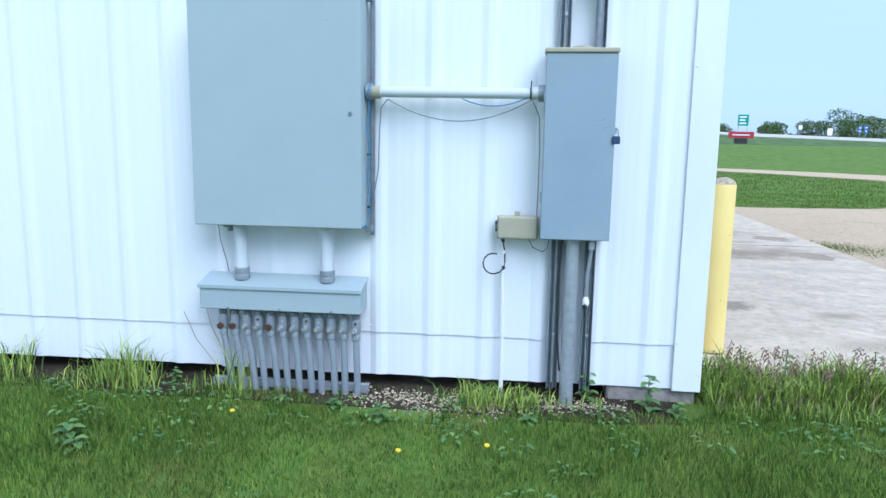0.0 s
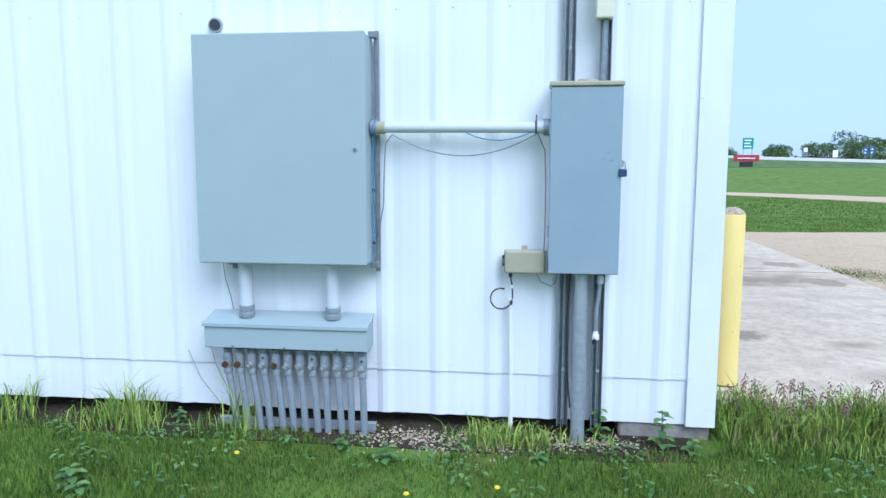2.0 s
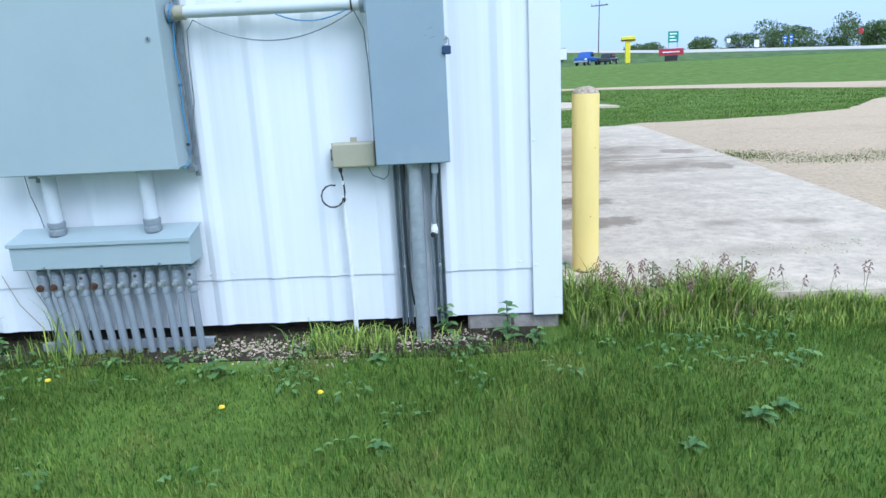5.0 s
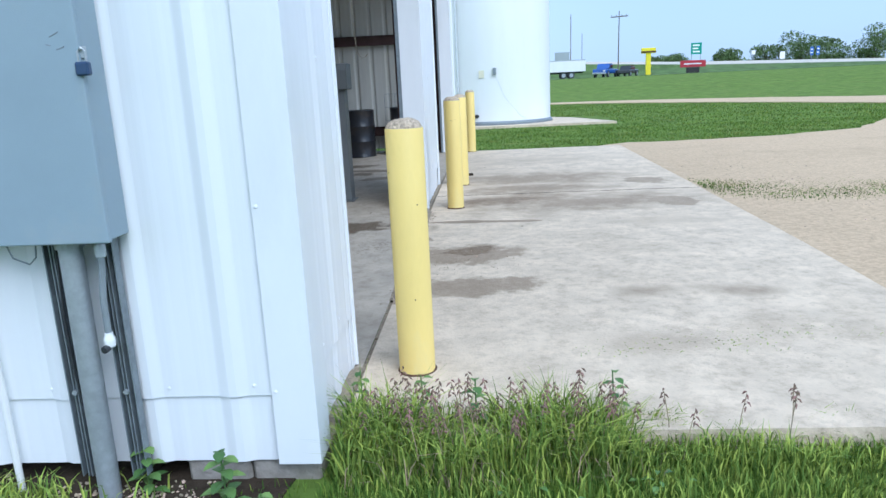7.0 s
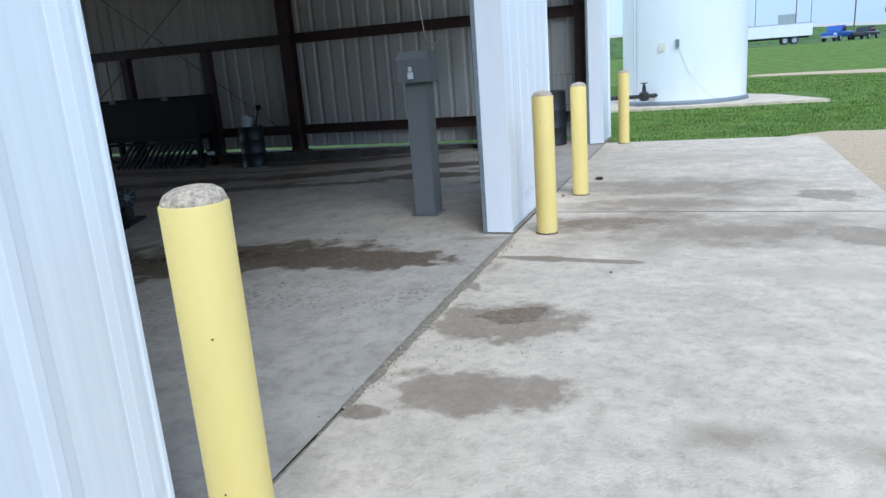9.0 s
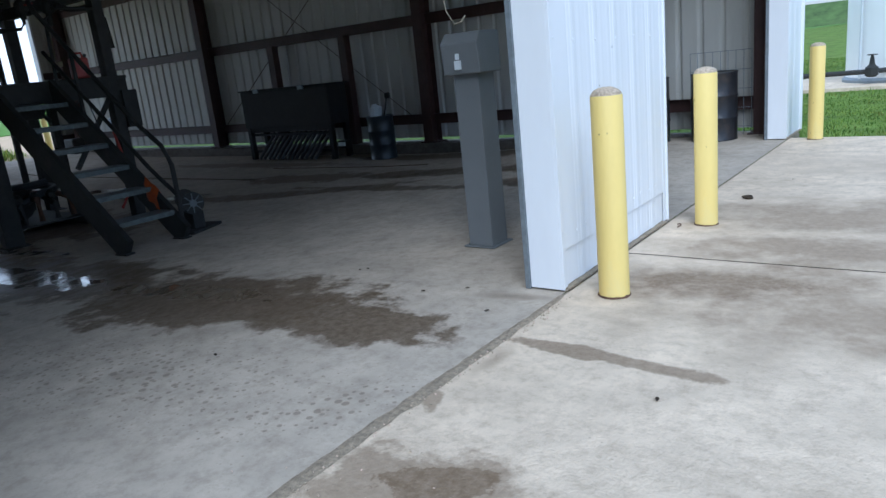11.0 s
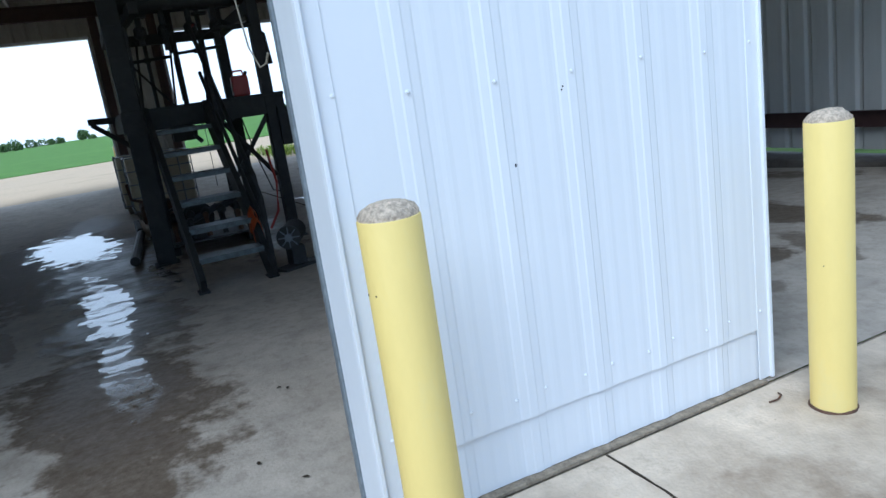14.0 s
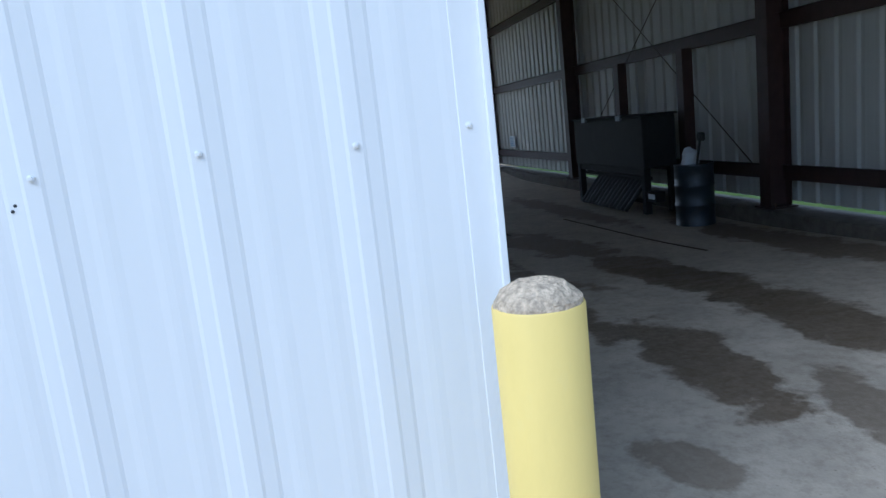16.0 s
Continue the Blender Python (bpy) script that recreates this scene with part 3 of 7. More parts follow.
bm = bmesh.new()
gx = [-3000, -1500, -700, -300, -100, -40, -30, -18.95, -18.7, -0.55, -0.4, 5, 20, 60, 200, 700, 1500, 3000]
gy = [-3000, -1500, -700, -200, -60, -20, -5, 0.95, 1.1, 12.05, 12.2, 20, 38, 48, 58, 68, 82, 120, 260, 700, 1500, 3000]
gv = [[bm.verts.new((x, y, -0.5 if -18.8 < x < -0.5 and 1.0 < y < 12.1 else GZ + rise(x, y))) for y in gy] for x in gx]
for a, b in zip(gv, gv[1:]):
    for k in range(len(gy) - 1):
        bm.faces.new((a[k], b[k], b[k + 1], a[k + 1]))
whole("ground", bm, M_LAWN, "mown green lawn on level ground", "ground", kind="structure")
ORIGIN = SOUTH
whole("ground_soil", poly(ragged([(-18, -0.42), (-0.1, -0.30), (-0.05, 0.6), (-18, 0.6)], 0.2, 0.14), GZ - 0.1, GZ + 0.006), M_SOIL, "bare dark soil under the wall", "soil", kind="structure")
ORIGIN = Vector((0, 0, 0))
whole("road_gravel_yard", poly(ragged([(2.86, 1.0), (14, -6), (60, -10), (60, 22), (24, 21), (14, 20), (11.6, 17.6), (8.3, 13.5), (6.6, 12.5), (3.4, 12.15), (2.5, 11.55)], 0.4, 0.22), GZ - 0.1, -0.022), M_GRAVEL, "tan gravel yard beside the concrete apron", "gravel", kind="structure")
whole("road_gravel_lane", poly(ragged([(20, 19.5), (60, 20), (60, 26), (24, 26), (17.5, 29.5), (13.5, 34), (9, 37.5), (4, 39.5), (3.4, 37.6), (7, 35), (11, 30.5), (14.5, 24.5)], 1.0, 0.25), GZ - 0.1, GZ + 0.035), M_GRAVEL, "narrow gravel lane through the grass", "gravel", kind="structure")
whole("road_gravel_rear", poly(ragged([(-18.9, -20), (-18.9, 40), (-41, 40), (-41, -20)], 1.5, 0.4), GZ - 0.1, -0.03), M_GRAVEL, "tan gravel drive behind the shed", "gravel", kind="structure")
whole("ground_rough_verge", poly(ragged([(-8, 85), (40, 84), (90, 83), (500, 83), (500, 119), (-8, 117)], 6, 1.5), GZ - 0.2, GZ + RISE + 0.03), M_VERGE, "strip of rough unmown grass before the highway", "grass", kind="structure")
whole("ground_crop_field", poly([(-42, -900), (-42, 900), (-1800, 900), (-1800, -900)], GZ - 0.1, GZ + 0.1), M_FIELD, "wide field of young green crop", "field", kind="structure")

def fall(y):
    """The concrete drops a little towards the south edge."""
    return -0.035 * min(1.0, max(0.0, (3.6 - y) / 2.3))


# apron: two pours with a saw-cut joint between them
apron = thing("pavement_apron", (1.5, 6, 0), "weathered pale concrete apron with damp stains", "pavement", kind="structure")
for y0, y1, e0, e1 in ((0.66, 6.206, 2.90, 2.985), (6.212, 11.55, 2.985, 3.07)):
    bm = bmesh.new()
    rows = []
    for k in range(11):
        y = y0 + (y1 - y0) * k / 10
        e = e0 + (e1 - e0) * k / 10
        rows.append([bm.verts.new((x, y, z)) for x, z in ((0.020, -0.26), (0.020, fall(y)), (e, fall(y)), (e, -0.26))])
    for a, b in zip(rows, rows[1:]):
        for i in range(4):
            bm.faces.new((a[i], a[(i + 1) % 4], b[(i + 1) % 4], b[i]))
    bm.faces.new(rows[0])
    bm.faces.new(rows[-1][::-1])
    part("slab", bm, M_CONC, apron)
jb = bmesh.new()
for k in range(28):
    y0 = 0.9 + k * 0.4
    w = 0.016 + 0.03 * max(0, noise.noise((0.3, y0 * 1.1, 2)))
    box((-0.002, y0, -0.2), (0.022, y0 + 0.4, -0.007 + fall(y0)), 0, jb)
crack = bmesh.new()
for k in range(60):
    x0, x1 = 0.022 + 2.96 * k / 60, 0.022 + 2.96 * (k + 1) / 60
    row = []
    for x in (x0, x1):
        y = 6.206 + 0.012 * noise.noise((x * 2.3, 0, 3)) + 0.005 * noise.noise((x * 14, 0, 5))
        w = 0.0055 + 0.004 * noise.noise((x * 9, 2, 0))
        row += [(x, y - w), (x, y + w)]
    v = [crack.verts.new((x, y, z)) for z in (-0.03, 0.0016) for x, y in row]
    for q in ((4, 6, 7, 5), (0, 2, 6, 4), (1, 5, 7, 3)):
        crack.faces.new([v[n] for n in q])
part("saw_joint", crack, M_SOIL, apron, "dark ragged joint between the slabs")
part("joint_filler", jb, M_DIRT, apron, "dirt-filled expansion joint")
bm = bmesh.new()
last = None
for k in range(121):
    y = 2.3 + 0.025 * k
    swell = max(0.0, math.sin(math.pi * k / 120)) ** 0.5
    a = -0.004 - swell * (0.012 + 0.016 * noise.noise((y * 9, 1, 0)))
    c = 0.024 + swell * (0.030 + 0.035 * noise.noise((y * 7, 5, 0)))
    z = fall(y)
    now = [bm.verts.new((a, y, z + 0.0015)), bm.verts.new(((a + c) / 2, y, z + 0.006 + 0.003 * noise.noise((y * 30, 0, 0)))), bm.verts.new((c, y, z + 0.0015))]
    if last:
        for i in range(2):
            bm.faces.new((last[i], last[i + 1], now[i + 1], now[i]))
    last = now
part("joint_dirt", bm, M_DIRT, apron, "tan grit washed along the joint")


def floor_z(x, y):
    """The shed floor is dished, to hold spills."""
    def ease(a, b, v):
        s = min(1, max(0, (v - a) / (b - a)))
        return s * s * (3 - 2 * s)
    return -0.19 * ease(0.5, 6.5, -x) * (1 - ease(14.5, 18.5, -x)) * ease(0.4, 2.5, y) + fall(y) * (1 - ease(1.0, 4.0, -x))


bm = bmesh.new()
nx, ny = 76, 46
grid = [[bm.verts.new((-19.0 + 19.0 * i / nx, 0.88 + 11.42 * j / ny, floor_z(-19.0 + 19.0 * i / nx, 0.88 + 11.42 * j / ny))) for j in range(ny + 1)] for i in range(nx + 1)]
for i in range(nx):
    for j in range(ny):
        bm.faces.new((grid[i][j], grid[i + 1][j], grid[i + 1][j + 1], grid[i][j + 1]))
whole("floor", bm, M_FLOOR, "stained concrete floor with wet patches and puddles", "floor", kind="structure", smooth=True)
edge = box((-19.0, 0.86, -0.4), (0.0, 0.90, -0.012))
whole("floor_edge", edge, M_BLOCK, "rough concrete slab edge", "floor", kind="structure")
# floor joints
fj = thing("floor_joint", (-8, 8, 0), "dark joints in the shed floor", "joint", kind="structure")
for p, q in (((-16, 9.25), (-7.6, 9.3)), ((-8.4, 10.36), (-5.0, 10.60)), ((-13.0, 7.6), (-8.4, 7.65))):
    bm = bmesh.new()
    for k in range(8):
        a, c = [(p[0] + (q[0] - p[0]) * u / 8, p[1] + (q[1] - p[1]) * u / 8) for u in (k, k + 1)]
        bar((a[0], a[1], floor_z(*a)), (c[0], c[1], floor_z(*c)), 0.03, 0.008, bm)
    part("joint", bm, M_SOIL, fj)

# ---- shed walls ----
EAVE = 4.9
HEAD = 3.9
SEAM = 0.225
ORIGIN = SOUTH
wall_s = thing("wall_south", (-8.5, 0, 0), "white ribbed metal wall with bottom trim seam", "wall", kind="structure")
for k in range(20):
    x0 = -0.956 - 0.924 * k
    sheet(wall_s, x0, 0, SEAM, 0, 0.924, EAVE - SEAM, (0.05, 0.358, 0.666), 0.007, 0.0140)
    sheet(wall_s, x0, 0.001, -0.03 - 0.003 * (k % 3), 0, 0.924, SEAM + 0.04, (0.05, 0.358, 0.666), 0.0, 0.0140)
sheet(wall_s, -0.032, 0, -0.03, 0, 0.03, EAVE, ())
for k in range(15):
    x = -0.29 - 0.308 * k
    for z in (0.262, 2.235):
        screw(wall_s, x + 0.075, -0.0072, z + 0.004 * math.sin(k * 5), "s")
        if k % 3 == 2:
            screw(wall_s, x - 0.05, -0.0072, z, "s")
part("corner_trim", box((-0.15, -0.025, -0.035), (0.004, -0.0205, EAVE), 0.001), M_TRIM, wall_s)
part("corner_trim", box((-0.002, -0.0205, -0.035), (0.004, 0.13, EAVE), 0.001), M_TRIM, wall_s)
part("trim_lip", box((-0.150, -0.0240, -0.035), (-0.147, -0.0055, EAVE)), M_TRIM, wall_s)
for z in (0.245, 0.90, 1.744, 2.6):
    screw(wall_s, -0.135, -0.025, z, "s")
# scuff vent hole above the cabinet
part("vent_hole", tube([(-2.775, -0.02, 2.165), (-2.775, -0.045, 2.165)], 0.030, 14), M_BLACK, wall_s, "dark sooty vent outlet")
part("vent_collar", tube([(-2.775, -0.004, 2.165), (-2.775, -0.034, 2.165)], 0.042, 14), M_GALV, wall_s)
whole("foundation_block", merge(box((-0.505, 0.012, -0.36), (-0.27, 0.30, -0.034), 0.012), box((-0.265, 0.016, -0.36), (-0.012, 0.30, -0.036), 0.012)), M_BLOCK, "rough concrete foundation block under the corner", "foundation", kind="structure")

ORIGIN = Vector((0, 0, 0))
wall_e = thing("wall_east", (0, 6, 0), "white ribbed metal wall with two drive-through openings", "wall", kind="structure")
O1, P0, P1, O2, Y2 = 1.330, 5.36, 7.12, 11.39, 12.33
# stretch beside the corner
RIBS_C = (0.135, 0.44, 0.72)
sheet(wall_e, -0.046, 0.565, SEAM, 90, O1 - 0.565, EAVE - SEAM, RIBS_C, 0.008, 0.0085)
sheet(wall_e, -0.048, 0.565, -0.022, 90, O1 - 0.565, SEAM + 0.034, RIBS_C, 0.0, 0.0085)
# pier between the openings
RIBS_P = (0.25, 0.548, 0.843, 1.14, 1.437)
sheet(wall_e, -0.024, P0 + 0.04, SEAM + 0.01, 90, P1 - P0 - 0.06, EAVE - SEAM - 0.01, RIBS_P, 0.008, 0.0062)
sheet(wall_e, -0.026, P0 + 0.04, 0.016, 90, P1 - P0 - 0.06, SEAM, RIBS_P, 0.0, 0.0062)
# end pier and the strips over the openings
sheet(wall_e, -0.024, O2 + 0.02, 0.012, 90, Y2 - O2 - 0.05, EAVE, (0.2, 0.5, 0.8))
for y0, y1 in ((O1, P0), (P1, O2)):
    sheet(wall_e, -0.024, y0, HEAD, 90, y1 - y0, EAVE - HEAD, [0.2 + 0.305 * k for k in range(12)])
for r in RIBS_P:
    y = P0 + 0.04 + r
    for z in (0.325, 1.385, 2.45):
        screw(wall_e, -0.0077 if z > 1 else -0.0163, y + (0.0 if z > 1 else 0.060), z + 0.01 * math.sin(y * 9), "e")
    screw(wall_e, -0.0163, y - 0.062, 0.315, "e")
for r in RIBS_C[:2]:
    screw(wall_e, -0.0403, 0.565 + r + 0.075, 0.29, "e")
    screw(wall_e, -0.0297, 0.565 + r, 1.385, "e")
for z in (0.315, 1.39, 2.4):
    screw(wall_e, -0.0125, P1 - 0.05, z, "e")
    screw(wall_e, -0.0125, P0 + 0.062, z + 0.02, "e")
part("bullet_hole", tube([(-0.019, 5.991, 1.111), (-0.0135, 5.991, 1.111)], 0.006, 8), M_BLACK, wall_e, "small dark hole in the panel")
for y, z in ((6.206, 1.336), (6.200, 1.326), (6.224, 1.318)):
    part("bullet_hole", tube([(-0.022, y, z), (-0.0125, y, z)], 0.0035, 6), M_BLACK, wall_e)


def jamb(y, inward, dx=0.0):
    """White boxed trim round one side of an opening; inward: +1 when the opening lies towards +y."""
    i = inward
    foot = 0.012 + fall(y)
    def b(x0, x1, a, c, z0, z1, mt=M_TRIM, name="jamb_trim", label=""):
        part(name, box((x0 + dx, min(y + i * a, y + i * c), z0), (x1 + dx, max(y + i * a, y + i * c), z1), 0.0015), mt, wall_e, label)
    b(-0.215, -0.018, -0.004, 0.003, foot, HEAD)
    b(-0.018, -0.0125, -0.070, 0.003, foot, HEAD)
    b(-0.0125, 0.002, -0.012, 0.003, foot, HEAD)
    b(-0.250, -0.217, -0.03, 0.012, foot - 0.01, HEAD, M_GALVD, "door_track", "dark steel door track")
    b(-0.275, -0.252, -0.12, -0.06, foot - 0.012, EAVE - 0.2, M_PRIMER, "door_post", "red oxide steel door post")


jamb(O1, 1, -0.022), jamb(P0, -1), jamb(P1, 1), jamb(O2, -1)
# solid brownish sill strips below the panels
for y0, y1 in ((0.565, O1 - 0.05), (P0 + 0.05, P1 - 0.05), (O2 + 0.05, Y2 - 0.03)):
    part("sill_strip", box((-0.20, y0, 0.001 + fall(y1)), (0.010, y1, 0.013 + fall(y1))), M_DIRT, wall_e, "brownish-grey concrete sill strip under the panels")
part("corner_trim", box((-0.10, Y2 - 0.03, 0.01), (0.010, Y2 + 0.006, EAVE), 0.002), M_TRIM, wall_e)
# lining behind the pier closes its back
part("pier_lining", box((-0.22, P0 + 0.13, 0.02), (-0.216, P1 - 0.13, EAVE - 0.2)), M_INNER, wall_e)

wall_n = thing("wall_north", (-9.5, Y2, 0), "ribbed metal wall, primed inside, gap at the floor", "wall", kind="structure")
for k in range(21):
    sheet(wall_n, -0.04 - 0.905 * k, Y2, 0.05, 180, 0.905, EAVE - 0.05, (0.06, 0.355, 0.66), 0.0, 0.028)
wall_w = thing("wall_west", (-19.05, 6, 0), "ribbed metal end wall with two wide openings", "wall", kind="structure")
W0, W1, W2, W3 = 1.15, 5.20, 6.98, 11.55
for y0, y1, z in ((0.465, W0, 0.03), (W1, W2, 0.03), (W3, Y2, 0.03), (W0, W1, HEAD), (W2, W3, HEAD)):
    sheet(wall_w, -19.05, y1, z, -90, y1 - y0, EAVE - z, [0.15 + 0.305 * k for k in range(int((y1 - y0 - 0.1) / 0.305) + 1)], 0.0, 0.028)
for y in (W0, W1, W2, W3):
    s = 0.05 if y in (W0, W2) else -0.05
    part("jamb_trim", box((-19.09, min(y, y - s), 0.01), (-18.87, max(y, y - s), HEAD), 0.002), M_TRIM, wall_w)
for y0, y1 in ((W0, W1), (W2, W3)):
    part("header_trim", box((-19.07, y0, HEAD - 0.05), (-18.87, y1, HEAD + 0.02), 0.002), M_TRIM, wall_w)
# side-hung inner lining of the south wall gable is plain; ceiling: one mesh with purlins
bm = box((-19.15, 0.41, EAVE + 0.02), (0.08, 12.40, EAVE + 0.10))
for k in range(9):
    y = 0.95 + 1.35 * k
    box((-18.95, y - 0.03, EAVE - 0.18), (-0.05, y + 0.03, EAVE + 0.018), 0, bm)
for k in range(124):
    x = -19.05 + 0.153 * k
    box((x, 0.49, EAVE - 0.004), (x + 0.045, 12.25, EAVE + 0.019), 0, bm)
whole("ceiling", bm, M_CEIL, "ribbed metal roof on steel purlins", "ceiling", kind="structure")

# ---- steel frame ----

def column(x, y, turn, name="steel_column"):
    t = thing(name, (x, y, 0), "red oxide steel column bolted to the kerb", "column", "frame columns", "structure")
    bm = bmesh.new()
    o = h_outline(0.20, 0.28, 0.014) if turn else [(b, a) for a, b in h_outline(0.20, 0.28, 0.014)]
    z0 = fall(y) if x > -2 else 0.0
    section(o, (x, y, z0 + 0.016), (x, y, EAVE - 0.2), bm)
    part("shaft", bm, M_PRIMER, t)
    part("base_plate", box((x - 0.17, y - 0.17, z0 - 0.004), (x + 0.17, y + 0.17, z0 + 0.016), 0.003), M_PRIMER, t)
    for sx in (-0.13, 0.13):
        part("anchor_bolt", tube([(x + sx, y - 0.1, 0.014), (x + sx, y - 0.1, 0.06)], 0.011, 6), M_RUST, t)
    return t


for x in (-0.42, -6.00, -12.22, -18.6):
    column(x, 12.13, True)
    column(x, 0.79, True)
for y in (W1 + 0.2, W2 - 0.2):
    column(-18.7, y, False)
# raised concrete kerb that the wall and columns stand on
# its shade at the wall foot is in the material's colour
bm = box((-18.9, 11.90, -0.4), (-0.6, 12.42, -0.006), 0.012)
whole("kerb_north", bm, M_KERB, "raised concrete kerb along the wall, shade put into its dark colour", "kerb", kind="structure")
for x in (-6.00, -12.22, -18.6):
    r = thing("roof_beam", (x, 0.97, EAVE - 0.4), "red oxide steel roof beam", "beam", "roof beams", "structure")
    bm = bmesh.new()
    section([(b, a) for a, b in h_outline(0.18, 0.36, 0.014)], (x, 0.97, EAVE - 0.38), (x, 11.97, EAVE - 0.38), bm)
    part("web", bm, M_PRIMER, r)
for z in (0.40, 2.13, 3.70):
    g = thing("wall_girt", (-9.4, 12.22, z), "red oxide steel girt along the wall", "girt", "wall girts", "structure")
    z_out = [(-0.09, -0.055), (-0.09, 0.0), (0.0875, 0.0), (0.0875, 0.055), (0.09, 0.055), (0.09, -0.003), (-0.0875, -0.003), (-0.0875, -0.055)]
    part("rail", section(z_out, (-18.85, 12.23, z), (-0.2, 12.23, z)), M_PRIMER, g)
    g2 = thing("wall_girt", (-9.4, 0.57, z), "red oxide steel girt along the wall", "girt", "wall girts", "structure")
    part("rail", section(z_out, (-18.85, 0.57, z), (-0.3, 0.57, z)), M_PRIMER, g2)
    if z < 3:
        g3 = thing("wall_girt", (-18.95, 12.0, z), "red oxide steel girt along the wall", "girt", "wall girts", "structure")
        part("rail", box((-19.00, W3 + 0.03, z - 0.09), (-18.92, 12.2, z + 0.09), 0.003), M_PRIMER, g3)
# framing of a closed-up doorway and cross rods on the north wall
for x in (-7.90, -9.95):
    d = thing("door_stud", (x, 12.12, 0), "dark steel stud of a closed doorway", "stud", "doorway studs", "structure")
    part("shaft", box((x - 0.09, 12.04, -0.008), (x + 0.09, 12.20, 2.05), 0.004), M_PRIMER, d)
for p, q in (((-6.5, 12.17, 0.5), (-11.9, 12.17, 4.4)), ((-11.9, 12.15, 0.5), (-6.5, 12.15, 4.4))):
    d = thing("brace_rod", p, "thin dark steel cross-brace rod", "brace", "brace rods", "structure")
    part("rod", tube([p, q], 0.007, 6), M_PRIMER, d)


# ---- electrical gear on the south wall ----
ORIGIN = SOUTH
def cabinet():
    t = thing("electrical_cabinet", (-2.35, -0.13, 0.857), "large grey steel electrical cabinet hung on the wall", "cabinet")
    part("body", box((-2.815, -0.215, 0.862), (-1.885, -0.040, 2.076), 0.004), M_CAB, t)
    d = part("door", box((-2.822, -0.238, 0.857), (-1.880, -0.217, 2.081), 0.006, seg=2), M_CAB, t)
    part("lock", tube([(-1.937, -0.237, 1.472), (-1.937, -0.244, 1.472)], 0.011, 12), M_GALVD, d, "round key lock")
    part("lock_slot", box((-1.9385, -0.2455, 1.466), (-1.9355, -0.2435, 1.478)), M_BLACK, d)
    part("rivet", tube([(-2.06, -0.2375, 1.945), (-2.06, -0.240, 1.945)], 0.004, 6), M_GALVD, d)
    for x in (-2.70, -1.858):
        part("mounting_channel", merge(box((x - 0.012, -0.055, 0.80), (x + 0.012, -0.034, 2.11), 0.002), box((x - 0.004, -0.058, 0.80), (x + 0.004, -0.0545, 2.11))), M_GALVD, t, "dark slotted steel channel")
    for x, z in ((-1.872, 2.085), (-1.872, 0.842), (-2.70, 0.845)):
        part("mounting_tab", box((x - 0.02, -0.10, z - 0.016), (x + 0.02, -0.05, z + 0.016), 0.002), M_GALVD, t)
    return t


cabinet()


def trough():
    t = thing("wire_trough", (-2.36, -0.12, 0.37), "grey steel wire trough below the cabinet", "wire trough")
    bm = bmesh.new()
    o = [(0.372, -0.207), (0.505, -0.207), (0.545, -0.040), (0.372, -0.040)]
    a = [bm.verts.new((-2.826, y, z)) for z, y in o]
    b = [bm.verts.new((-1.893, y, z)) for z, y in o]
    for k in range(4):
        bm.faces.new((a[k], a[(k + 1) % 4], b[(k + 1) % 4], b[k]))
    bm.faces.new(a)
    bm.faces.new(b)
    bmesh.ops.bevel(bm, geom=bm.edges[:], offset=0.004, segments=1, affect="EDGES")
    part("body", bm, M_CAB, t)
    bm = bmesh.new()
    o = [(0.494, -0.218), (0.512, -0.218), (0.556, -0.038), (0.548, -0.038), (0.507, -0.211), (0.494, -0.211)]
    a = [bm.verts.new((-2.834, y, z)) for z, y in o]
    b = [bm.verts.new((-1.885, y, z)) for z, y in o]
    for k in range(6):
        bm.faces.new((a[k], a[(k + 1) % 6], b[(k + 1) % 6], b[k]))
    bm.faces.new(a)
    bm.faces.new(b)
    part("lid", bm, M_CAB, t, "sloping overlapping lid")
    for x in (-2.66, -2.36, -2.06):
        part("screw", tube([(x, -0.207, 0.382), (x, -0.214, 0.382)], 0.007, 8), M_GALVD, t)
    return t


trough()

for x in (-2.605, -2.103):
    t = thing("conduit_nipple", (x, -0.12, 0.53), "pale grey plastic conduit joining cabinet and trough", "conduit", "conduit nipples")
    part("pipe", tube([(x, -0.12, 0.55), (x, -0.12, 0.858)], 0.036, 16), M_PVC, t, smooth=True)
    part("coupling", lathe(x, -0.12, [(0.041, 0.535), (0.043, 0.54), (0.043, 0.562), (0.040, 0.565), (0.040, 0.572), (0.043, 0.575), (0.043, 0.60), (0.040, 0.604)], 16), M_PIPE, t, "dark grey ribbed coupling", smooth=True)
    part("hub", lathe(x, -0.12, [(0.040, 0.835), (0.046, 0.84), (0.046, 0.8565)], 16), M_PVC, t, smooth=True)


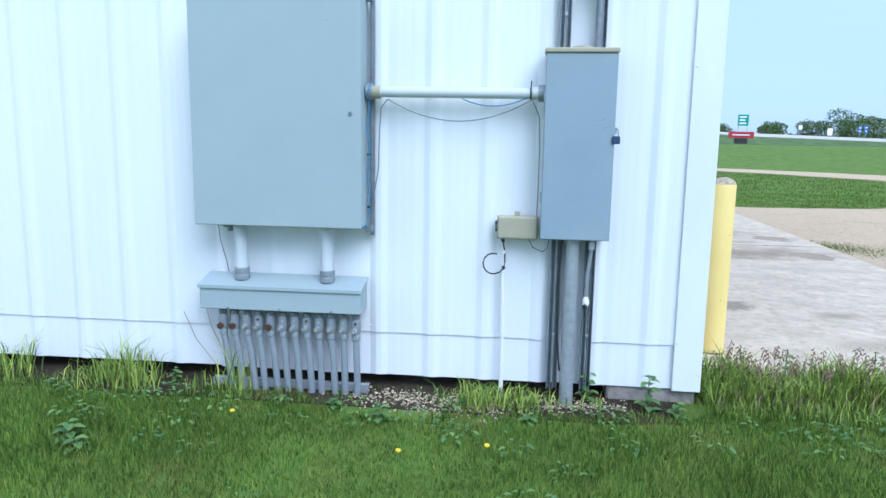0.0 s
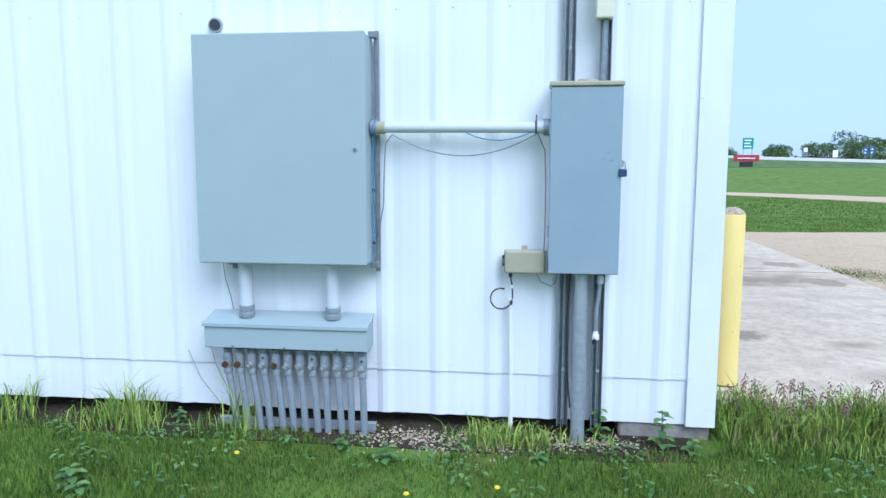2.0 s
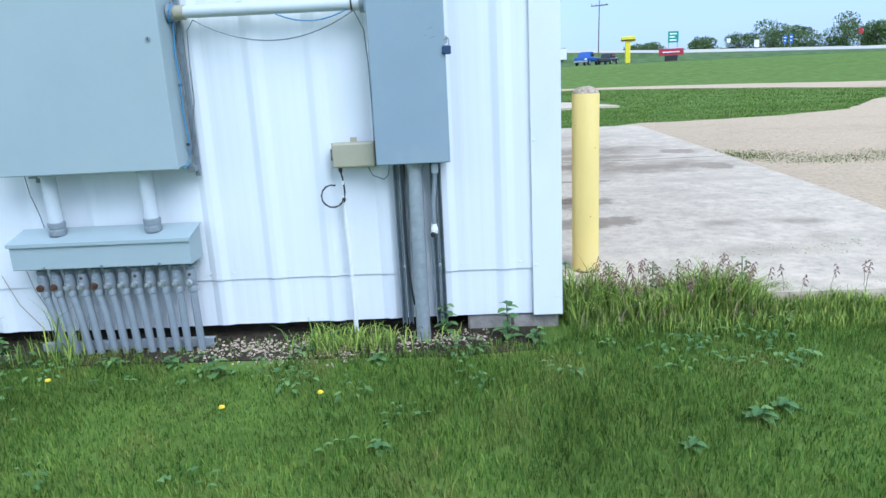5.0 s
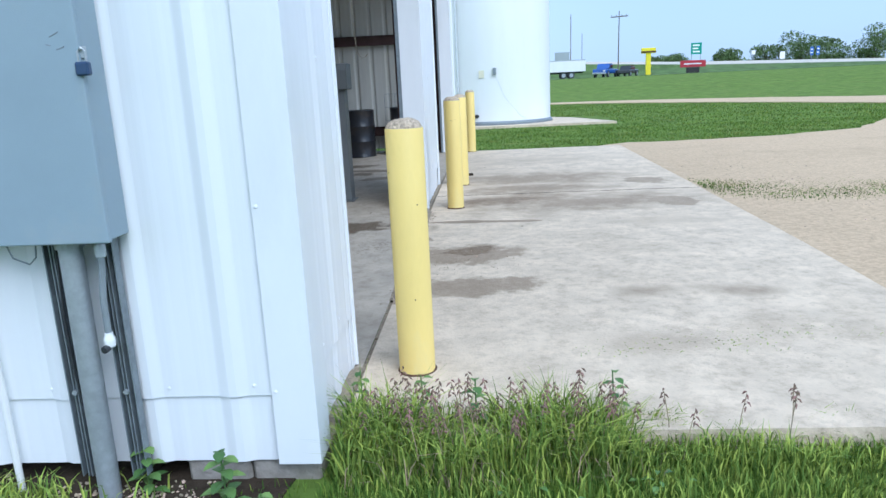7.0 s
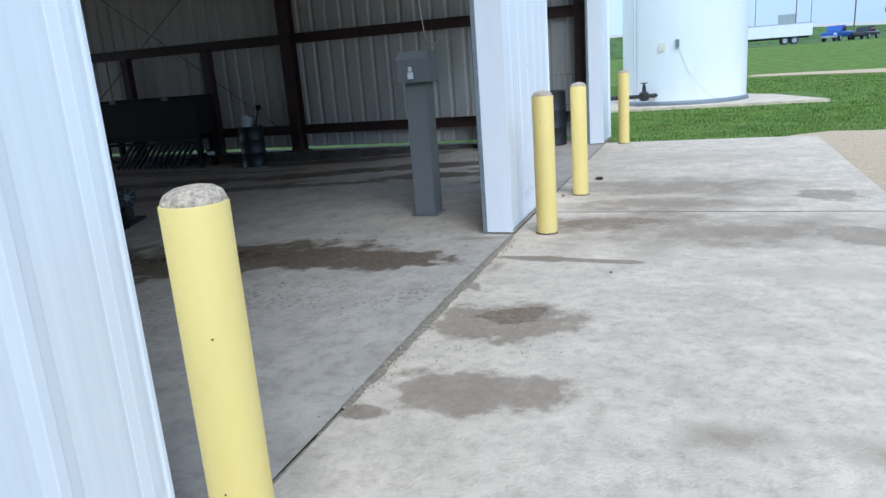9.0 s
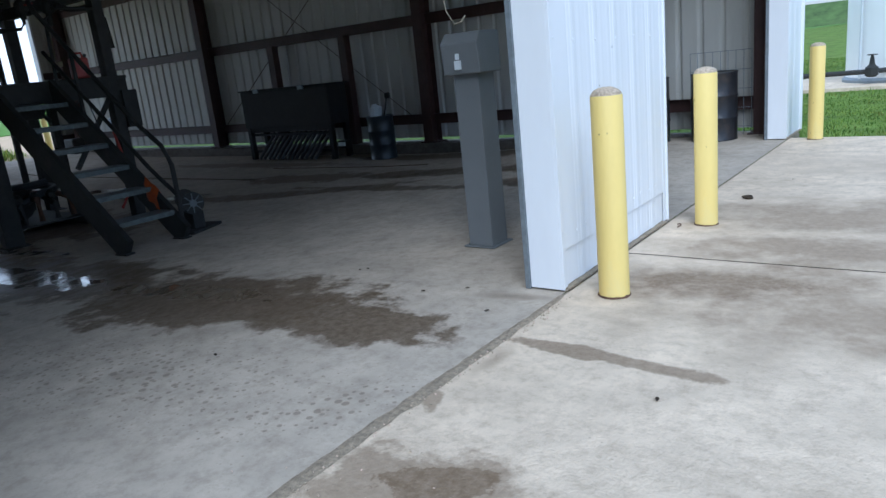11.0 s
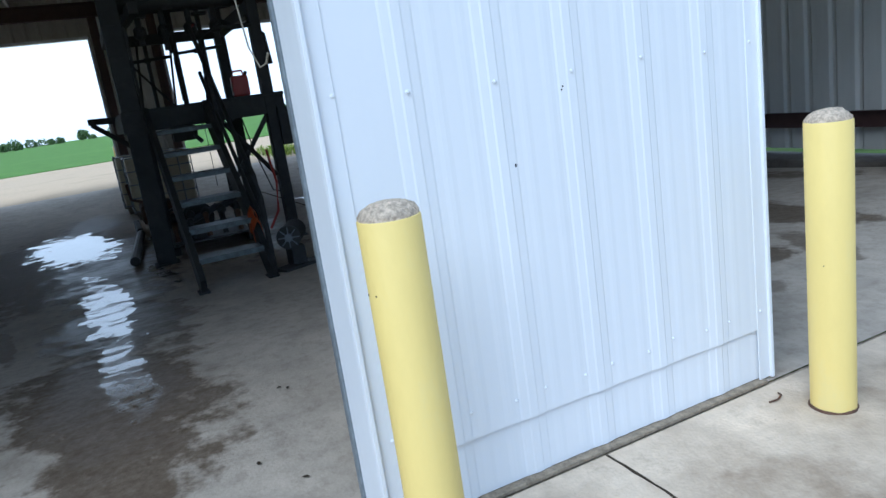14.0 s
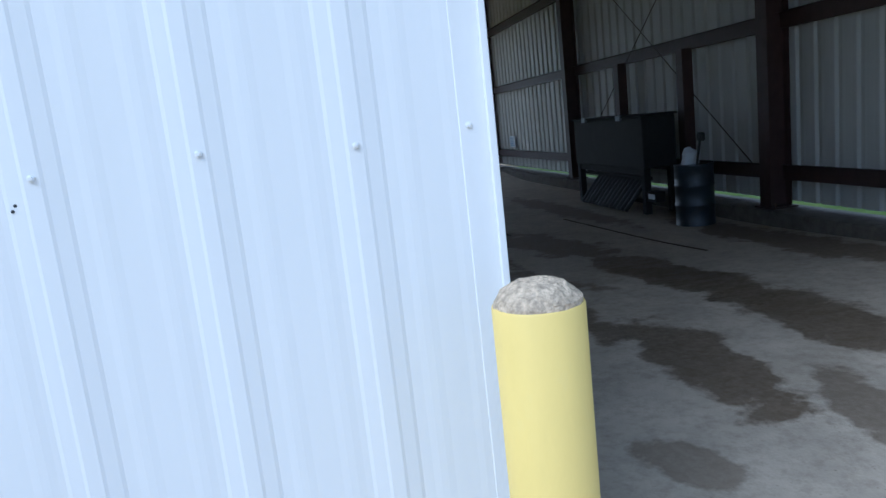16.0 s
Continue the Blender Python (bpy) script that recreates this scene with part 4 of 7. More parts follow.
def feeder(x, k):
    """One of the twelve grey conduits under the trough, with its seal fitting."""
    b = -0.02 + 0.006 * math.sin(k * 2.1)
    lean = 0.055 - 0.004 * k + 0.006 * math.sin(k * 3.7)
    y0, y1 = -0.135, -0.150
    t = thing("feeder_conduit", (x + lean, y1, GZ - 0.02), "grey steel conduit with a seal fitting, rising from the soil", "conduit", "feeder conduits")
    low = (x + lean, y1, GZ - 0.03)
    part("pipe", tube([low, (x + lean * 0.45, (y0 + y1) / 2, 0.10), (x, y0, 0.225)], 0.0200, 10), M_PIPE, t, smooth=True)
    part("seal_fitting", lathe(x, y0, [(0.021, 0.205), (0.0255, 0.21), (0.0255, 0.235), (0.023, 0.24), (0.027, 0.262), (0.029, 0.29), (0.027, 0.316), (0.022, 0.33), (0.025, 0.335), (0.025, 0.352), (0.020, 0.355)], 12), M_PIPE, t, smooth=True)
    rusty = k in (0, 1, 4)
    z = 0.272 + b * 0.3
    pl = part("plug", tube([(x - 0.004, y0 - 0.018, z), (x - 0.006, y0 - 0.042, z - 0.004)], 0.0175, 10), M_RUST if rusty else M_STEELW, t, "rusty round plug" if rusty else "bright round plug")
    part("plug_square", box((x - 0.012, y0 - 0.050, z - 0.010), (x, y0 - 0.042, z + 0.002)), M_RUST if rusty else M_GALV, pl)
    part("small_plug", tube([(x + 0.003, y0 - 0.012, z + 0.042), (x + 0.003, y0 - 0.030, z + 0.042)], 0.008, 8), M_RUST if k % 4 == 3 else M_GALV, t)
    part("neck", tube([(x, y0, 0.350), (x, y0, 0.374)], 0.016, 10), M_RUST if k % 3 == 1 else M_GALVD, t, smooth=True)


for k in range(12):
    feeder(-2.722 + 0.0715 * k, k)
t = thing("support_channel", (-2.33, -0.12, -0.09), "galvanised slotted channel clamping the conduits near the soil", "channel")
for x0, x1, name in ((-2.80, -1.865, "channel"),):
    part(name, merge(box((x0, -0.128, -0.105), (x1, -0.124, -0.062)), merge(box((x0, -0.124, -0.066), (x1, -0.090, -0.062)), box((x0, -0.124, -0.105), (x1, -0.090, -0.101)))), M_GALV, t)
part("anchor_leg", box((-2.79, -0.124, -0.16), (-2.76, -0.09, -0.10)), M_GALV, t)
part("anchor_leg", box((-1.91, -0.124, -0.16), (-1.88, -0.09, -0.10)), M_GALV, t)


def cross_conduit():
    t = thing("cross_conduit", (-1.4, -0.10, 1.59), "pale plastic conduit joining the two cabinets", "conduit")
    part("pipe", tube([(-1.865, -0.10, 1.594), (-0.935, -0.10, 1.590)], 0.029, 16), M_PVC, t, smooth=True)
    for x0, x1, r, mt in ((-1.878, -1.845, 0.042, M_PIPE), (-1.845, -1.800, 0.035, M_TAN), (-0.985, -0.955, 0.034, M_PVC), (-0.955, -0.918, 0.044, M_PIPE)):
        part("coupling", tube([(x0, -0.10, 1.592), (x1, -0.10, 1.592)], r, 14), mt, t, smooth=True)
    part("cable_tie", tube([(-0.998, -0.10, 1.591), (-0.990, -0.10, 1.591)], 0.0325, 14), M_BLACK, t)
    part("cable_tie_tail", bar((-0.994, -0.13, 1.60), (-0.992, -0.13, 1.655), 0.006, 0.003), M_BLACK, t)


cross_conduit()


def meter():
    t = thing("meter_cabinet", (-0.74, -0.10, 0.825), "tall blue-grey service cabinet, padlocked, faded front", "cabinet")
    part("body", box((-0.914, -0.160, 0.832), (-0.562, -0.045, 1.786), 0.004), M_METER, t)
    d = part("door", box((-0.920, -0.183, 0.826), (-0.557, -0.162, 1.790), 0.005, seg=2), M_METER, t)
    part("rain_cap", box((-0.928, -0.192, 1.792), (-0.552, -0.040, 1.818), 0.006), M_TAN, t, "tan rain hood")
    part("hub_plate", lathe(-0.735, -0.11, [(0.055, 1.818), (0.055, 1.826), (0.048, 1.832)], 16), M_TAN, t)
    h = part("hasp", box((-0.562, -0.178, 1.385), (-0.546, -0.160, 1.420), 0.002), M_GALV, t)
    part("padlock_body", box((-0.572, -0.196, 1.335), (-0.530, -0.172, 1.375), 0.005), M_LOCK, h, "navy padlock")
    part("padlock_shackle", tube([(-0.563, -0.184, 1.372), (-0.562, -0.184, 1.405), (-0.551, -0.184, 1.415), (-0.540, -0.184, 1.405), (-0.539, -0.184, 1.372)], 0.0035, 6), M_GALV, h)
    for z in (1.05, 1.58):
        part("hinge", tube([(-0.921, -0.172, z - 0.03), (-0.921, -0.172, z + 0.03)], 0.006, 8), M_METER, d)
    for a, b in (((-0.640, 1.450), (-0.612, 1.462)), ((-0.655, 1.428), (-0.640, 1.425)), ((-0.625, 1.412), (-0.600, 1.420))):
        part("scratch", bar((a[0], -0.1835, a[1]), (b[0], -0.1835, b[1]), 0.0010, 0.003), M_GALVD, d)
    for x in (-0.74,):
        part("hub", lathe(x, -0.10, [(0.046, 0.80), (0.046, 0.826)], 16), M_GALV, t)


meter()
for x0, x1 in ((-0.853, -0.795), (-0.668, -0.612)):
    t = thing("mounting_channel", ((x0 + x1) / 2, -0.05, -0.04), "weathered double steel channel running up the wall", "channel", "mounting channels")
    mid = (x0 + x1) / 2
    for a, b in ((x0, mid - 0.004), (mid + 0.004, x1)):
        part("rail", merge(box((a, -0.042, -0.045), (b, -0.038, 4.6)), merge(box((a, -0.075, -0.045), (a + 0.004, -0.042, 4.6)), box((b - 0.004, -0.075, -0.045), (b, -0.042, 4.6)))), M_GALVD, t)
    for z in (0.28, 1.0, 2.0):
        part("bolt", tube([(mid, -0.075, z), (mid, -0.085, z)], 0.010, 6), M_GALV, t)
t = thing("service_conduit", (-0.74, -0.10, GZ - 0.06), "fat galvanised service conduit rising from the soil", "conduit")
part("pipe", tube([(-0.742, -0.105, GZ - 0.08), (-0.742, -0.102, 0.3), (-0.739, -0.10, 0.83)], 0.0375, 18), M_GALV, t, smooth=True)
t = thing("riser_conduit", (-0.645, -0.10, 0.47), "thin grey conduit with white plastic fittings", "conduit")
part("pipe", tube([(-0.640, -0.10, 0.82), (-0.642, -0.10, 0.74), (-0.656, -0.10, 0.62), (-0.657, -0.10, 0.49)], 0.0115, 10), M_PIPE, t, smooth=True)
part("fitting", lathe(-0.640, -0.10, [(0.014, 0.765), (0.018, 0.77), (0.018, 0.80), (0.014, 0.81)], 12), M_PVC, t, smooth=True)
part("fitting", lathe(-0.657, -0.10, [(0.012, 0.452), (0.018, 0.458), (0.020, 0.475), (0.018, 0.488), (0.014, 0.495), (0.014, 0.505)], 12), M_WPVC, t, smooth=True)
part("fitting_end", tube([(-0.660, -0.11, 0.455), (-0.665, -0.13, 0.452)], 0.013, 8), M_BLACK, t)
t = thing("upper_conduit", (-0.65, -0.09, 1.82), "dark conduit below a cream plastic service box", "conduit")
part("pipe", tube([(-0.655, -0.09, 1.83), (-0.648, -0.09, 2.14)], 0.016, 10), M_GALVD, t, smooth=True)
part("service_box", box((-0.700, -0.135, 2.135), (-0.612, -0.045, 2.48), 0.008, seg=2), M_CREAM, t, "cream plastic box")
t = thing("black_cable", (-0.80, -0.08, 0.0), "thin black cable down the channel", "cable")
part("run", tube([(-0.795, -0.09, 0.825), (-0.800, -0.088, 0.72), (-0.812, -0.084, 0.55), (-0.808, -0.084, 0.35), (-0.792, -0.084, 0.15), (-0.783, -0.09, 0.07)], 0.0045, 6), M_BLACK, t)


def jbox():
    t = thing("junction_box", (-1.04, -0.07, 0.81), "small beige plastic junction box on the wall", "junction box")
    part("body", box((-1.150, -0.112, 0.812), (-0.934, -0.040, 0.936), 0.010, seg=2), M_TAN, t)
    part("cover_seam", box((-1.152, -0.088, 0.813), (-0.932, -0.084, 0.935)), M_BLACK, t)
    part("tab", box((-1.06, -0.06, 0.934), (-1.03, -0.04, 0.958), 0.002), M_TAN, t)
    part("tab", box((-1.165, -0.06, 0.845), (-1.148, -0.04, 0.905), 0.002), M_GALVD, t)
    for z in (0.855, 0.895):
        part("screw", tube([(-1.158, -0.06, z), (-1.158, -0.068, z)], 0.006, 6), M_BLACK, t)
    part("gland", tube([(-1.118, -0.08, 0.812), (-1.118, -0.08, 0.790)], 0.010, 8), M_BLACK, t)


jbox()
t = thing("cable_loop", (-1.16, -0.08, 0.64), "coiled black cable hanging below the junction box", "cable")
loop = [(-1.118, -0.08, 0.79), (-1.108, -0.08, 0.74), (-1.105, -0.082, 0.68), (-1.112, -0.084, 0.635)]
loop += [(-1.168 + 0.058 * math.cos(a), -0.086, 0.668 + 0.058 * math.sin(a)) for a in [-0.55 - 0.45 * k for k in range(11)]]
part("cable", tube(loop, 0.0045, 6), M_BLACK, t)
part("tape", tube([(-1.114, -0.084, 0.640), (-1.110, -0.083, 0.655)], 0.009, 8), M_BLACK, t)
part("tape", tube([(-1.112, -0.083, 0.725), (-1.110, -0.083, 0.745)], 0.007, 8), M_WPVC, t)
t = thing("white_drop_pipe", (-1.108, -0.05, -0.15), "thin white plastic pipe running into the soil", "pipe")
part("pipe", tube([(-1.108, -0.052, GZ - 0.05), (-1.110, -0.050, 0.3), (-1.120, -0.048, 0.66)], 0.0125, 10), M_WPVC, t, smooth=True)
t = thing("grey_wire", (-1.4, -0.1, 1.5), "thin grey wire sagging below the conduit", "wire")
part("span", tube(sag((-1.76, -0.115, 1.555), (-0.985, -0.115, 1.56), 0.115, 14), 0.0032, 5), M_GALVD, t)
part("drop", tube([(-1.76, -0.115, 1.555), (-1.80, -0.10, 1.51), (-1.812, -0.09, 1.36), (-1.818, -0.08, 1.18), (-1.855, -0.07, 0.98), (-1.868, -0.07, 0.91)], 0.0032, 5), M_GALVD, t)
part("drop", tube([(-0.985, -0.115, 1.56), (-0.945, -0.10, 1.47), (-0.937, -0.08, 1.30), (-0.937, -0.06, 1.05), (-0.942, -0.05, 0.86)], 0.0032, 5), M_GALVD, t)
part("tail", tube([(-0.98, -0.07, 0.812), (-0.955, -0.08, 0.765), (-0.90, -0.08, 0.742), (-0.875, -0.08, 0.765), (-0.868, -0.08, 0.82)], 0.003, 5), M_GALVD, t)
t = thing("blue_wire", (-1.87, -0.1, 0.85), "blue wire tied along the cabinet's side", "wire")
part("run", tube([(-1.868, -0.11, 1.63)] + [(-1.870 + 0.005 * math.sin(k * 1.7), -0.10 + 0.006 * math.sin(k), 1.62 - 0.077 * k) for k in range(10)] + [(-1.880, -0.11, 0.865), (-1.895, -0.15, 0.852)], 0.004, 5), M_BLUE, t)
part("coil", tube([(-1.862 + 0.012 * math.cos(a), -0.10 + 0.045 * math.sin(a), 1.592 + 0.045 * math.cos(a)) for a in [0.45 * k for k in range(15)]], 0.004, 5), M_BLUE, t)
part("span", tube(sag((-1.36, -0.115, 1.562), (-1.0, -0.115, 1.575), 0.045, 8), 0.0032, 5), M_BLUE, t)
for z in (1.25, 0.96):
    part("cable_tie", box((-1.876, -0.108, z), (-1.862, -0.092, z + 0.012)), M_BLACK, t)
t = thing("loose_wire", (-2.75, -0.05, 0.55), "thin loose black wire on the wall", "wire")
part("wire", tube([(-2.775, -0.04, 0.835), (-2.765, -0.04, 0.74), (-2.735, -0.042, 0.64), (-2.715, -0.05, 0.56)], 0.002, 5), M_BLACK, t)
for a, b in (((-3.02, -0.02, 0.30), (-2.80, -0.06, -0.02)), ((-2.90, -0.02, 0.42), (-2.72, -0.08, 0.02))):
    t = thing("dry_vine", b, "thin dry vine stem against the wall", "vine", "dry vines")
    part("stem", tube([a, ((a[0] + b[0]) / 2 - 0.03, -0.04, (a[2] + b[2]) / 2), b, (b[0] + 0.02, b[1], GZ)], 0.002, 5), M_DRY, t)


# ---- bollards ----
ORIGIN = Vector((0, 0, 0))
def bollard(x, y, z=0.0, high=1.085, wide=1.0):
    t = thing("bollard", (x, y, z), "yellow painted steel bollard filled with concrete", "bollard", "bollards")
    r = 0.084 * wide
    part("pipe", lathe(x, y, [(r, z - 0.05), (r, z + high - 0.004), (r - 0.002, z + high)], 32), M_YELLOW, t, smooth=True)
    bm = bmesh.new()
    lathe(x, y, [(r - 0.003, z + high - 0.01), (r - 0.005, z + high + 0.008), (r - 0.016, z + high + 0.024), (r - 0.038, z + high + 0.036), (0.02, z + high + 0.041)], 24, bm)
    for v in bm.verts:
        v.co += Vector((1, 1, 0.8)) * 0.006 * noise.noise(v.co * 40) if v.co.z > z + high + 0.004 else Vector()
    part("concrete_cap", bm, M_CAP, t, "rough domed concrete top", smooth=True)
    bm = lathe(x, y, [(r + 0.006, z - 0.02), (r + 0.0075, z + 0.002), (r + 0.0005, z + 0.008)], 28)
    for v in bm.verts:
        v.co.z += 0.008 * noise.noise(v.co * 30)
        v.co.xy += (v.co.xy - Vector((x, y))) * 0.05 * noise.noise(v.co * 17)
    part("rust_foot", bm, M_RUST, t, "rusty flaking foot")
    for k in range(4):
        bm = bmesh.new()
        a = random.uniform(0, 6.28)
        c = Vector((x + r * math.cos(a), y + r * math.sin(a), z + random.uniform(0.08, high - 0.1)))
        tube([c, c + Vector((math.cos(a), math.sin(a), 0)) * 0.0012], random.uniform(0.002, 0.0045), 6, bm)
        part("paint_chip", bm, M_RUST, t)
    return t


for x, y, high, wide in ((0.268, 1.277, 1.120, 1.0), (0.274, 5.423, 1.092, 1.0), (0.291, 7.087, 1.086, 0.95), (0.315, 11.42, 1.085, 1.0)):
    bollard(x, y, fall(y), high, wide)
for y in (W1 + 0.05, W3 + 0.05):
    bollard(-19.5, y, -0.03)


# ---- shed interior ----
def pedestal():
    t = thing("card_pedestal", (-1.04, 6.13, 0), "grey steel fill-station pedestal with keypad head", "pedestal")
    part("post", box((-1.15, 6.090, 0.008), (-0.945, 6.300, 1.26), 0.005), M_PED, t)
    part("base_plate", box((-1.18, 6.060, 0), (-0.915, 6.330, 0.010), 0.002), M_PED, t)
    bm = bmesh.new()
    o = [(6.045, 1.25), (6.320, 1.25), (6.320, 1.53), (6.090, 1.53), (6.025, 1.46)]
    a = [bm.verts.new((-1.20, y, z)) for y, z in o]
    b = [bm.verts.new((-0.895, y, z)) for y, z in o]
    for k in range(5):
        bm.faces.new((a[k], a[(k + 1) % 5], b[(k + 1) % 5], b[k]))
    bm.faces.new(a)
    bm.faces.new(b)
    bmesh.ops.bevel(bm, geom=bm.edges[:], offset=0.006, segments=1, affect="EDGES")
    h = part("head", bm, M_PED, t)
    part("label", box((-1.085, 6.018, 1.285), (-1.035, 6.032, 1.345)), M_PAPER, h, "pale worn label")
    part("label", box((-1.075, 6.020, 1.352), (-1.045, 6.028, 1.392)), M_PAPER, h, "pale worn label")


pedestal()


def drum(x, y, r, h, mt, label):
    z0 = floor_z(x, y)
    t = thing("oil_drum", (x, y, z0), label, "drum", "drums")
    pr = [(r - 0.006, 0.0), (r + 0.004, 0.006), (r + 0.004, 0.018), (r, 0.024)]
    for z in (0.34, 0.66):
        pr += [(r, h * z - 0.02), (r + 0.009, h * z - 0.006), (r + 0.009, h * z + 0.006), (r, h * z + 0.02)]
    pr += [(r, h - 0.024), (r + 0.004, h - 0.018)]
    part("shell", lathe(x, y, [(a, z0 + b) for a, b in pr], 32), mt, t, smooth=True)
    part("rim", lathe(x, y, [(a, z0 + h + b) for a, b in ((r + 0.005, -0.02), (r + 0.007, -0.01), (r + 0.005, 0), (r - 0.006, 0), (r - 0.006, -0.014))], 32), mt, t, "scuffed rolled rim", smooth=True)
    part("lid", lathe(x, y, [(a, z0 + h + b) for a, b in ((r - 0.004, -0.022), (r - 0.008, -0.010), (r * 0.5, -0.007))], 32), mt, t, smooth=True)
    return t


drum(-1.79, 11.56, 0.285, 0.87, M_DRUM, "black steel oil drum by the wall")
drum(-0.91, 11.58, 0.285, 0.87, M_DRUM, "black steel oil drum with scuffed hoops")
drum(-6.63, 11.45, 0.235, 0.76, M_DRUMB, "small dark blue steel drum used as a bin")
t = thing("trash_bag", (-6.56, 11.45, 0.53), "pale crumpled bag and tool handle sticking out of a drum", "bag")
bm = bmesh.new()
lathe(-6.70, 11.45, [(0.10, 0.40), (0.11, 0.56), (0.08, 0.70), (0.03, 0.78)], 10, bm)
for v in bm.verts:
    v.co += Vector((1, 1, 0.5)) * 0.05 * noise.noise(v.co * 9)
part("bag", bm, M_PVC, t)
part("tool_handle", tube([(-6.56, 11.40, 0.25), (-6.37, 11.40, 0.90)], 0.016, 8), M_STEELD, t)
part("tool_head", box((-6.41, 11.37, 0.86), (-6.30, 11.43, 0.96), 0.015), M_STEELD, t)


def wire_cage(x, y, z):
    t = thing("wire_crate", (x, y, z), "thin grey wire crate standing behind the drums", "crate")
    for k in range(9):
        part("wire", tube([(x - 0.4 + 0.1 * k, y, z), (x - 0.4 + 0.1 * k, y, z + 1.12)], 0.004, 5), M_GALVD, t)
    for k in range(5):
        part("wire", tube([(x - 0.4, y, z + 0.12 + 0.25 * k), (x + 0.4, y, z + 0.12 + 0.25 * k)], 0.004, 5), M_GALVD, t)
    for sx in (-0.4, 0.4):
        part("foot", tube([(x + sx, y, z + 0.002), (x + sx, y - 0.12, z + 0.002)], 0.005, 5), M_GALVD, t)


wire_cage(-0.95, 12.02, -0.006)


def hopper():
    fz = floor_z(-9, 11.5)
    t = thing("storage_hopper", (-9.0, 11.6, fz), "long black steel hopper on legs with hose racks below", "hopper")
    part("bin", box((-10.26, 11.36, 0.46), (-7.76, 11.86, 1.185), 0.01), M_SOOT, t)
    part("lid", box((-10.29, 11.33, 1.187), (-7.73, 11.89, 1.215), 0.006), M_SOOT, t)
    part("skirt", box((-10.2, 11.39, 0.36), (-7.8, 11.43, 0.46), 0.004), M_SOOT, t)
    for x in (-10.18, -7.84):
        for y in (11.42, 11.82):
            part("leg", box((x - 0.05, y - 0.05, fz), (x + 0.05, y + 0.05, 0.46), 0.006), M_SOOT, t)
    for z in (-0.06, 0.28):
        part("rail", box((-10.15, 11.47, z), (-7.85, 11.53, z + 0.05), 0.004), M_SOOT, t)
    for k in range(13):
        x = -9.6 + 0.135 * k
        part("hose", tube([(x, 11.56, 0.33), (x - 0.10, 11.42, 0.12), (x - 0.24, 11.26, fz + 0.03)], 0.032, 8), M_BLACK, t)
    for k in range(2):
        part("hinge", box((-9.8 + 1.3 * k, 11.31, 1.15), (-9.65 + 1.3 * k, 11.35, 1.23), 0.004), M_GALVD, t)
    part("label", box((-7.62, 11.325, 0.06), (-7.44, 11.33, 0.13)), M_PAPER, t)
    part("label_plate", box((-7.65, 11.33, 0.02), (-7.42, 11.48, 0.16), 0.005), M_SOOT, t)
    part("plate_bracket", box((-7.80, 11.44, 0.04), (-7.64, 11.48, 0.10)), M_SOOT, t)


hopper()
t = thing("wall_notice", (-16.8, 12.2, 0.72), "small pale blue notice pinned inside the wall", "notice")
part("sheet_frame", box((-17.22, 12.255, 0.56), (-16.76, 12.265, 0.86), 0.002), M_PAPER, t)
for k in range(5):
    part("text_bar", box((-17.17, 12.251, 0.60 + 0.048 * k), (-16.82 - 0.05 * (k % 2), 12.254, 0.62 + 0.048 * k)), M_BLUE, t)
t = thing("hanging_rope", (-0.62, 5.36, 1.54), "straw-coloured pull rope hanging beside the door post", "rope")
part("rope", tube([(-0.64, 5.30, HEAD), (-0.635, 5.31, 3.0), (-0.65, 5.33, 2.2), (-0.655, 5.335, 1.85), (-0.635, 5.35, 1.62), (-0.60, 5.37, 1.545), (-0.56, 5.385, 1.555)], 0.0032, 6), M_ROPE, t)
part("frayed_end", tube([(-0.56, 5.385, 1.555), (-0.535, 5.39, 1.585)], 0.005, 6), M_ROPE, t)



# ---- loading platform ----
FZ = -0.19


